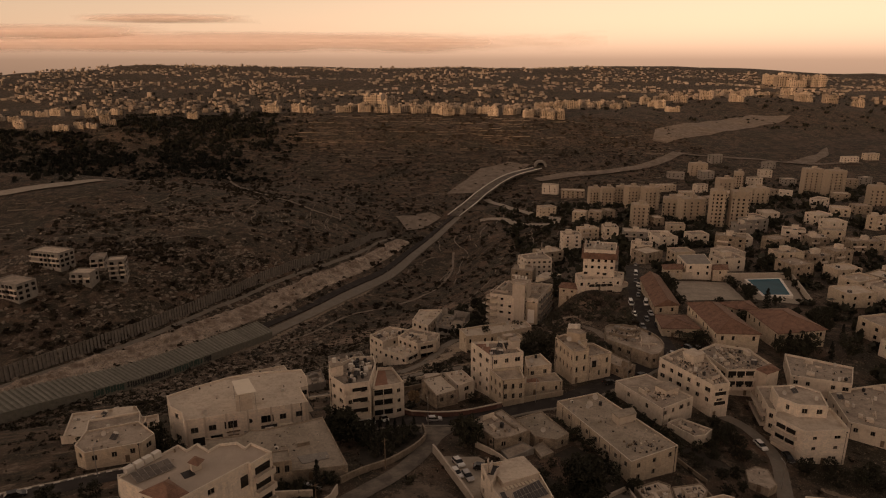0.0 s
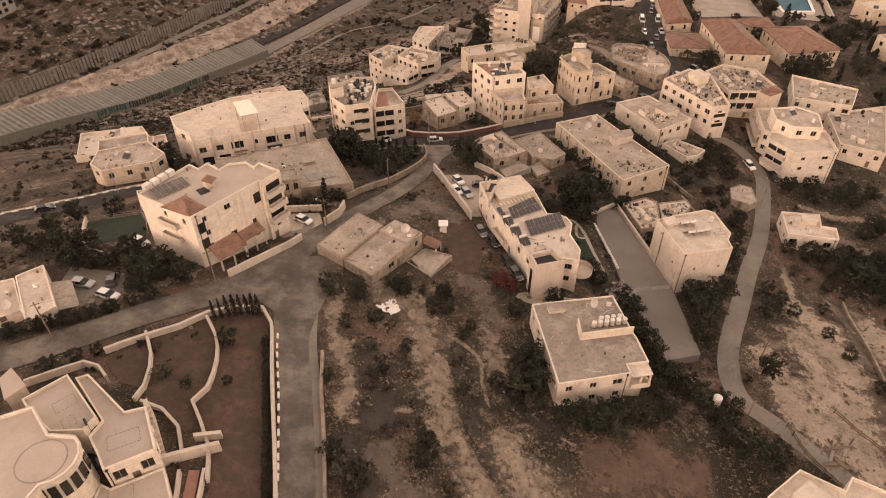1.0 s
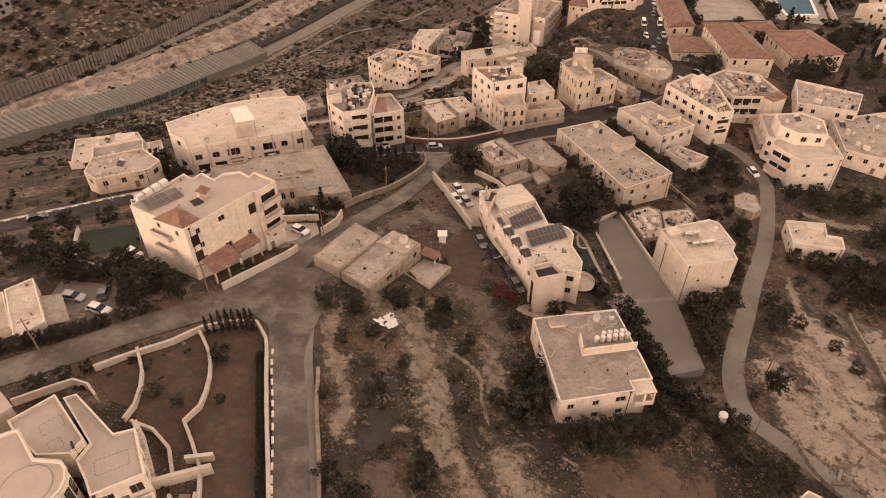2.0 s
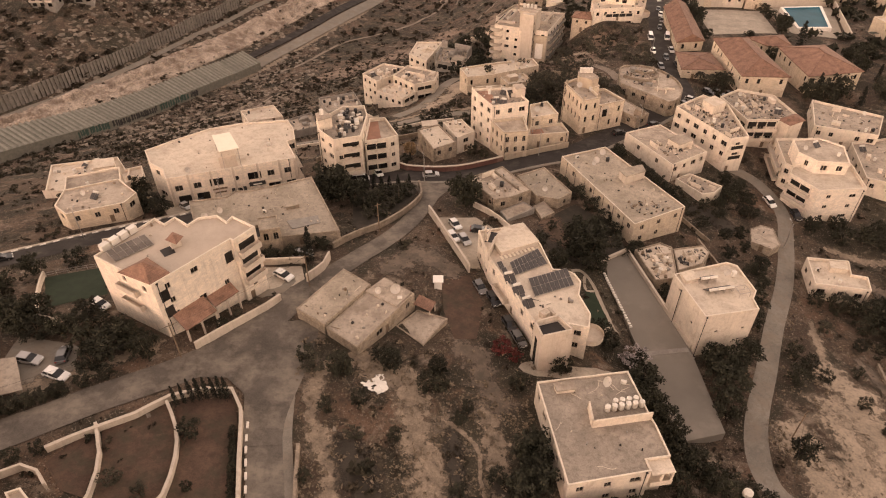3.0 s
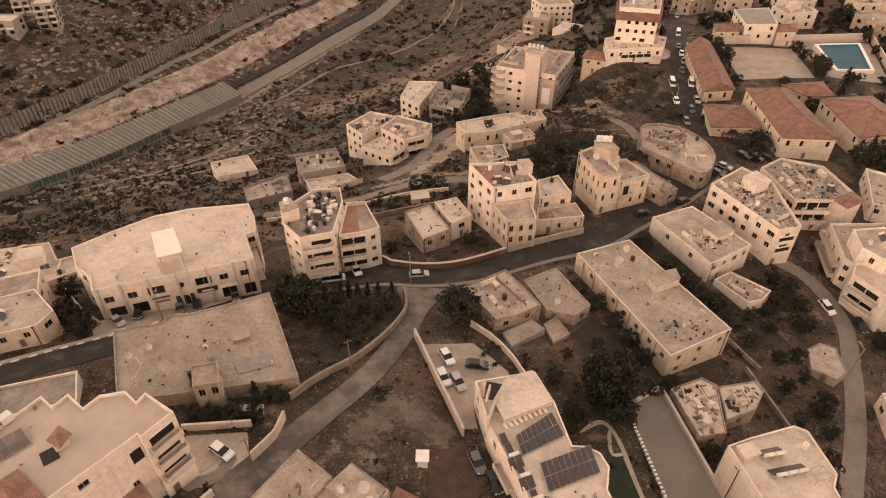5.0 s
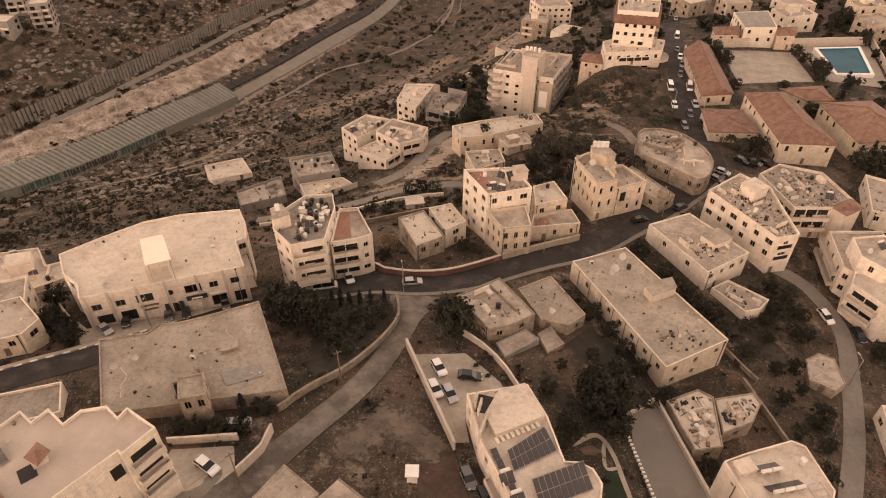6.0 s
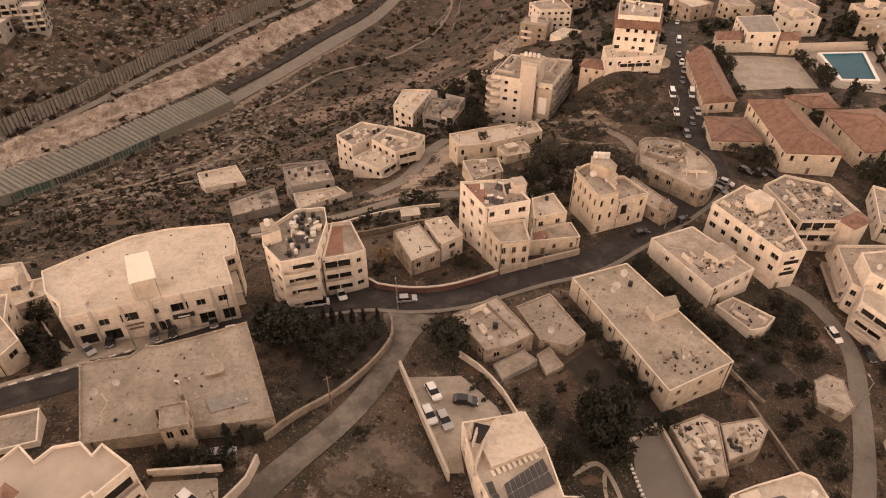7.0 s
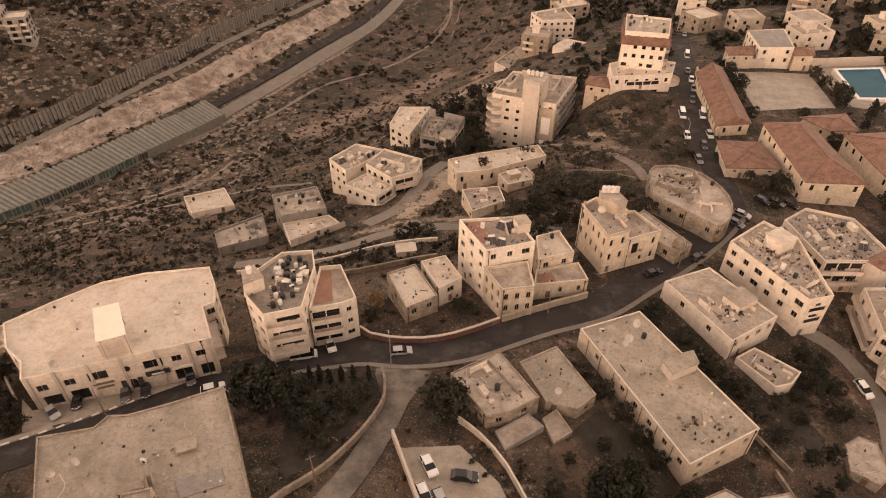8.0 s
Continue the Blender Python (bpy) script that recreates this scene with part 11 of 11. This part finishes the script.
for lst in ([(120, 372, 13, 9), (140, 366, 12, 8), (165, 364, 14, 8), (186, 330, 13, 9), (205, 326, 14, 8), (196, 300, 15, 9), (215, 308, 13, 9), (184, 278, 15, 8), (206, 285, 14, 9), (170, 238, 15, 9), (190, 246, 14, 8), (165, 214, 13, 8), (188, 222, 14, 9), (178, 196, 14, 8)],
            [(155, 455, 14, 9), (176, 440, 13, 9), (196, 420, 14, 8), (214, 405, 13, 9), (270, 440, 14, 9), (290, 420, 13, 8), (285, 470, 14, 9), (250, 520, 14, 10), (275, 540, 14, 9), (300, 510, 15, 10), (190, 520, 14, 10), (330, 540, 14, 9), (345, 490, 14, 8), (240, 330, 14, 8), (262, 350, 15, 9)],
            [(345, 590, 15, 10), (365, 560, 14, 9), (390, 640, 15, 9), (365, 690, 14, 9), (330, 660, 15, 10), (300, 680, 15, 9), (270, 650, 15, 10), (460, 640, 15, 9), (490, 690, 16, 9), (520, 740, 16, 9), (250, 700, 14, 9), (280, 740, 15, 9)]):
    for x, y, w, h in lst:
        K += 1
        x, y = x + town.uniform(-3, 3), y + town.uniform(-3, 3)
        r = building("town_house", "cream flat-roofed town house among trees", rect(x, y, w, town.uniform(9, 13), town.uniform(-35, 35)), ground_z(x, y) + h - 1.0, town.choice((RENDERED, STONE, WHITEWALL, OLDSTONE, STONE)), town.choice((ROOF, ROOFPALE)), seed=K, spacing=4.8,
                     size=(1.4, 1.5), sills=False, doors=0, faces=lambda n: n.y < 0.35, group="town houses")
        if y < 330:
            clutter(r, town.choice(("wh", "wd", "kh", "wwh")), K)


def flats(x, y, w, h, ang):
    """A tall block of flats: stepped body, storey bands, stacked balconies and separate windows."""
    z = ground_z(x, y) - 1
    root = new("apartment_block")
    root.matrix_basis = pose(x, y, z, 0, 0, ang)
    d = 12.0
    sh = Shape().box(0, 0, 0, w, d, h).box(0, 0, h + 0.003, w * 0.97, d * 0.95, 0.9, taper=0.99).box(w * 0.1, 1, h + 0.91, 4, 4, 2.4)
    sh.box(-w * 0.32, -d / 2 - 0.5, 0, w * 0.16, 1.0, h - 0.4).box(w * 0.32, -d / 2 - 0.5, 0, w * 0.16, 1.0, h - 0.4)
    part("wall", sh, [STONE], root)
    rows = int((h - 1.5) / 3.1)
    win, bal = Shape(), Shape()
    for r in range(rows):
        zz = 1.4 + 3.1 * r
        for u in (-0.42, -0.14, 0.14, 0.42):
            win.box(u * w, -d / 2 - (1.03 if 0.3 < abs(u) < 0.4 else 0.03), zz, 1.3, 0.12, 1.4)
        bal.box(0, -d / 2 - 0.56, zz - 0.9, w * 0.2, 1.1, 0.2).box(0, -d / 2 - 1.06, zz - 0.7, w * 0.2, 0.12, 0.9)
    tagged(part("window_panes", win, [GLASS], root), kind="stuff")
    tagged(part("balconies", bal, [STONE], root), kind="stuff")
    return tagged(root, "tall cream apartment block with stacked balconies", "apartment block", group="apartment blocks")


for x, y, w, h in [(173, 742, 12.3, 19.8), (177, 698, 13.4, 19.9), (196, 716, 11.2, 20.4), (195, 669, 12.8, 22.7), (209, 655, 15.4, 22.8), (171, 560, 13.3, 20.2), (213, 602, 15.8, 18.9), (217, 564, 20.7, 20.3), (225, 530, 10.7, 29.7), (240, 524, 13.3, 29.3),
                   (301, 622, 17.8, 16.6), (385, 851, 11.0, 22.5), (325, 751, 18.2, 19.9), (362, 932, 24.0, 17.9), (430, 762, 19.8, 31.6), (426, 711, 20.2, 30.2), (398, 595, 14.5, 18.5)]:
    flats(x, y, w, h, town.uniform(-18, 12))


def suburb_block(seed):
    """A far apartment block of the ridge suburb: staggered volumes with flat roofs and window bands."""
    rng = random.Random(seed)
    sh = Shape()
    x = -16
    while x < 14:
        w = rng.uniform(6, 10)
        h = rng.uniform(13, 22)
        off = rng.uniform(-2, 2)
        sh.box(x + w / 2, off, -4, w - 0.3, 13, h + 4)
        sh.box(x + w / 2, off, h + 0.01, 3.4, 3.4, 2.2)
        for k in range(int(h / 3.2)):
            for u in (-0.25, 0.25):
                sh.box(x + w / 2 + u * w, off - 6.52, 1.2 + 3.2 * k, 1.6, 0.1, 1.5, slot=1)
        x += w
    return sh.mesh("suburb_block", [FARBLOCK, GLASS])


SUB = [suburb_block(k) for k in range(6)]
sub = random.Random(3)


def suburb(x0, x1, y0, y1, n, scale=1.0, lab="pale apartment block on the far ridge"):
    for k in range(n):
        x, y = sub.uniform(x0, x1), sub.uniform(y0, y1)
        ob = put("suburb_block", sub.choice(SUB), at=pose(x, y, ground_z(x, y) - 1, 0, 0, sub.uniform(-25, 25)) @ Matrix.Diagonal((scale * sub.uniform(0.7, 1.2), scale, scale * sub.uniform(0.75, 1.15), 1)))
        tagged(ob, lab, "apartment block", group="suburb blocks")


suburb(-210, 40, 1225, 1330, 20, 0.75)
suburb(-60, 230, 1215, 1330, 26, 0.75)
suburb(-160, -90, 1330, 1380, 3, 1.5)
suburb(230, 520, 1380, 1640, 22, 0.8)
suburb(520, 1000, 1560, 1950, 24)
suburb(-760, -540, 1060, 1130, 12, 0.6, "low pale row of houses on the far hillside")
suburb(-800, -430, 1150, 1320, 16, 0.7, "low pale row of houses on the far hillside")
suburb(-420, -250, 1270, 1360, 7, 0.8)
suburb(1600, 1860, 3250, 3450, 10, 2.4)


def far_city():
    rng = random.Random(8)
    sh = Shape()
    for _ in range(11000):
        y = 1720 + 2700 * rng.random() ** 1.2
        x = rng.uniform(-0.75, 0.72) * y
        dense = waves(np.array([x]), np.array([y]), 700, 1.1)[0] + 0.6 * waves(np.array([x]), np.array([y]), 260, 2.7)[0]
        if dense < rng.uniform(-0.6, 1.0):
            continue
        w, h = rng.uniform(5, 15), rng.uniform(3, 8) * (2.4 if rng.random() > 0.96 else 1)
        sh.box(x, y, ground_z(x, y) - 3, w, rng.uniform(6, 16), h + 3, rng.uniform(-30, 30))
    tagged(put("far_city", sh.mesh("far_city", [FARSTONE])), "pale buildings of the distant city", "distant city", kind="stuff")


far_city()


# ---- thin dusk clouds, far off ----
def cloud_material():
    """Thin vapour: lets most of the sky through, thinner towards its rim."""
    m = bpy.data.materials.new("thin_cloud")
    m.use_nodes = True
    n, l = m.node_tree.nodes, m.node_tree.links
    bsdf = n["Principled BSDF"]
    bsdf.inputs["Base Color"].default_value = (0.62, 0.5, 0.46, 1)
    bsdf.inputs["Roughness"].default_value, bsdf.inputs["Specular IOR Level"].default_value = 1.0, 0.0
    uv, sep, geo, tex = n.new("ShaderNodeUVMap"), n.new("ShaderNodeSeparateXYZ"), n.new("ShaderNodeNewGeometry"), n.new("ShaderNodeTexNoise")
    st = n.new("ShaderNodeVectorMath")
    st.operation = "MULTIPLY"
    st.inputs[1].default_value = (0.0016, 0.0016, 0.014)
    l.new(geo.outputs["Position"], st.inputs[0])
    l.new(st.outputs[0], tex.inputs["Vector"])
    tex.inputs["Scale"].default_value, tex.inputs["Detail"].default_value = 1.0, 7.0
    l.new(uv.outputs[0], sep.inputs[0])
    add, rng_ = n.new("ShaderNodeMath"), n.new("ShaderNodeMapRange")
    add.operation = "MULTIPLY_ADD"
    add.inputs[1].default_value = 0.9
    l.new(tex.outputs["Fac"], add.inputs[0])
    l.new(sep.outputs[0], add.inputs[2])
    rng_.interpolation_type = "SMOOTHSTEP"
    for k, v in (("From Min", 0.45), ("From Max", 1.15), ("To Min", 0.0), ("To Max", 0.7)):
        rng_.inputs[k].default_value = v
    l.new(add.outputs[0], rng_.inputs["Value"])
    l.new(rng_.outputs[0], bsdf.inputs["Alpha"])
    return m


CLOUDMAT = cloud_material()


def cloud(x, y, z, long, thick):
    """A flat streak of cloud, slightly bowed away from the viewer."""
    nu, nv = 40, 9
    v, core, f = [], [], []
    for j in range(nv):
        for i in range(nu):
            a, b = 2 * i / (nu - 1) - 1, 2 * j / (nv - 1) - 1
            v.append((a * long / 2, 60 * (a * a + b * b), b * thick / 2))
            core.append((1 - a * a) * (1 - b * b) * 0.85)
    f = [(j * nu + i, j * nu + i + 1, (j + 1) * nu + i + 1, (j + 1) * nu + i) for j in range(nv - 1) for i in range(nu - 1)]
    ob = put("cloud", mesh("cloud", v, f, CLOUDMAT, None, [(core[k], 0.0) for q in f for k in q]), at=pose(x, y, z))
    ob.visible_shadow = False
    return tagged(ob, "thin grey-pink streak of evening cloud", "cloud", kind="structure")


cloud(-1850, 4500, 352, 1300, 70)
cloud(-2900, 4520, 268, 2200, 120)
cloud(-1500, 4550, 205, 5200, 150)
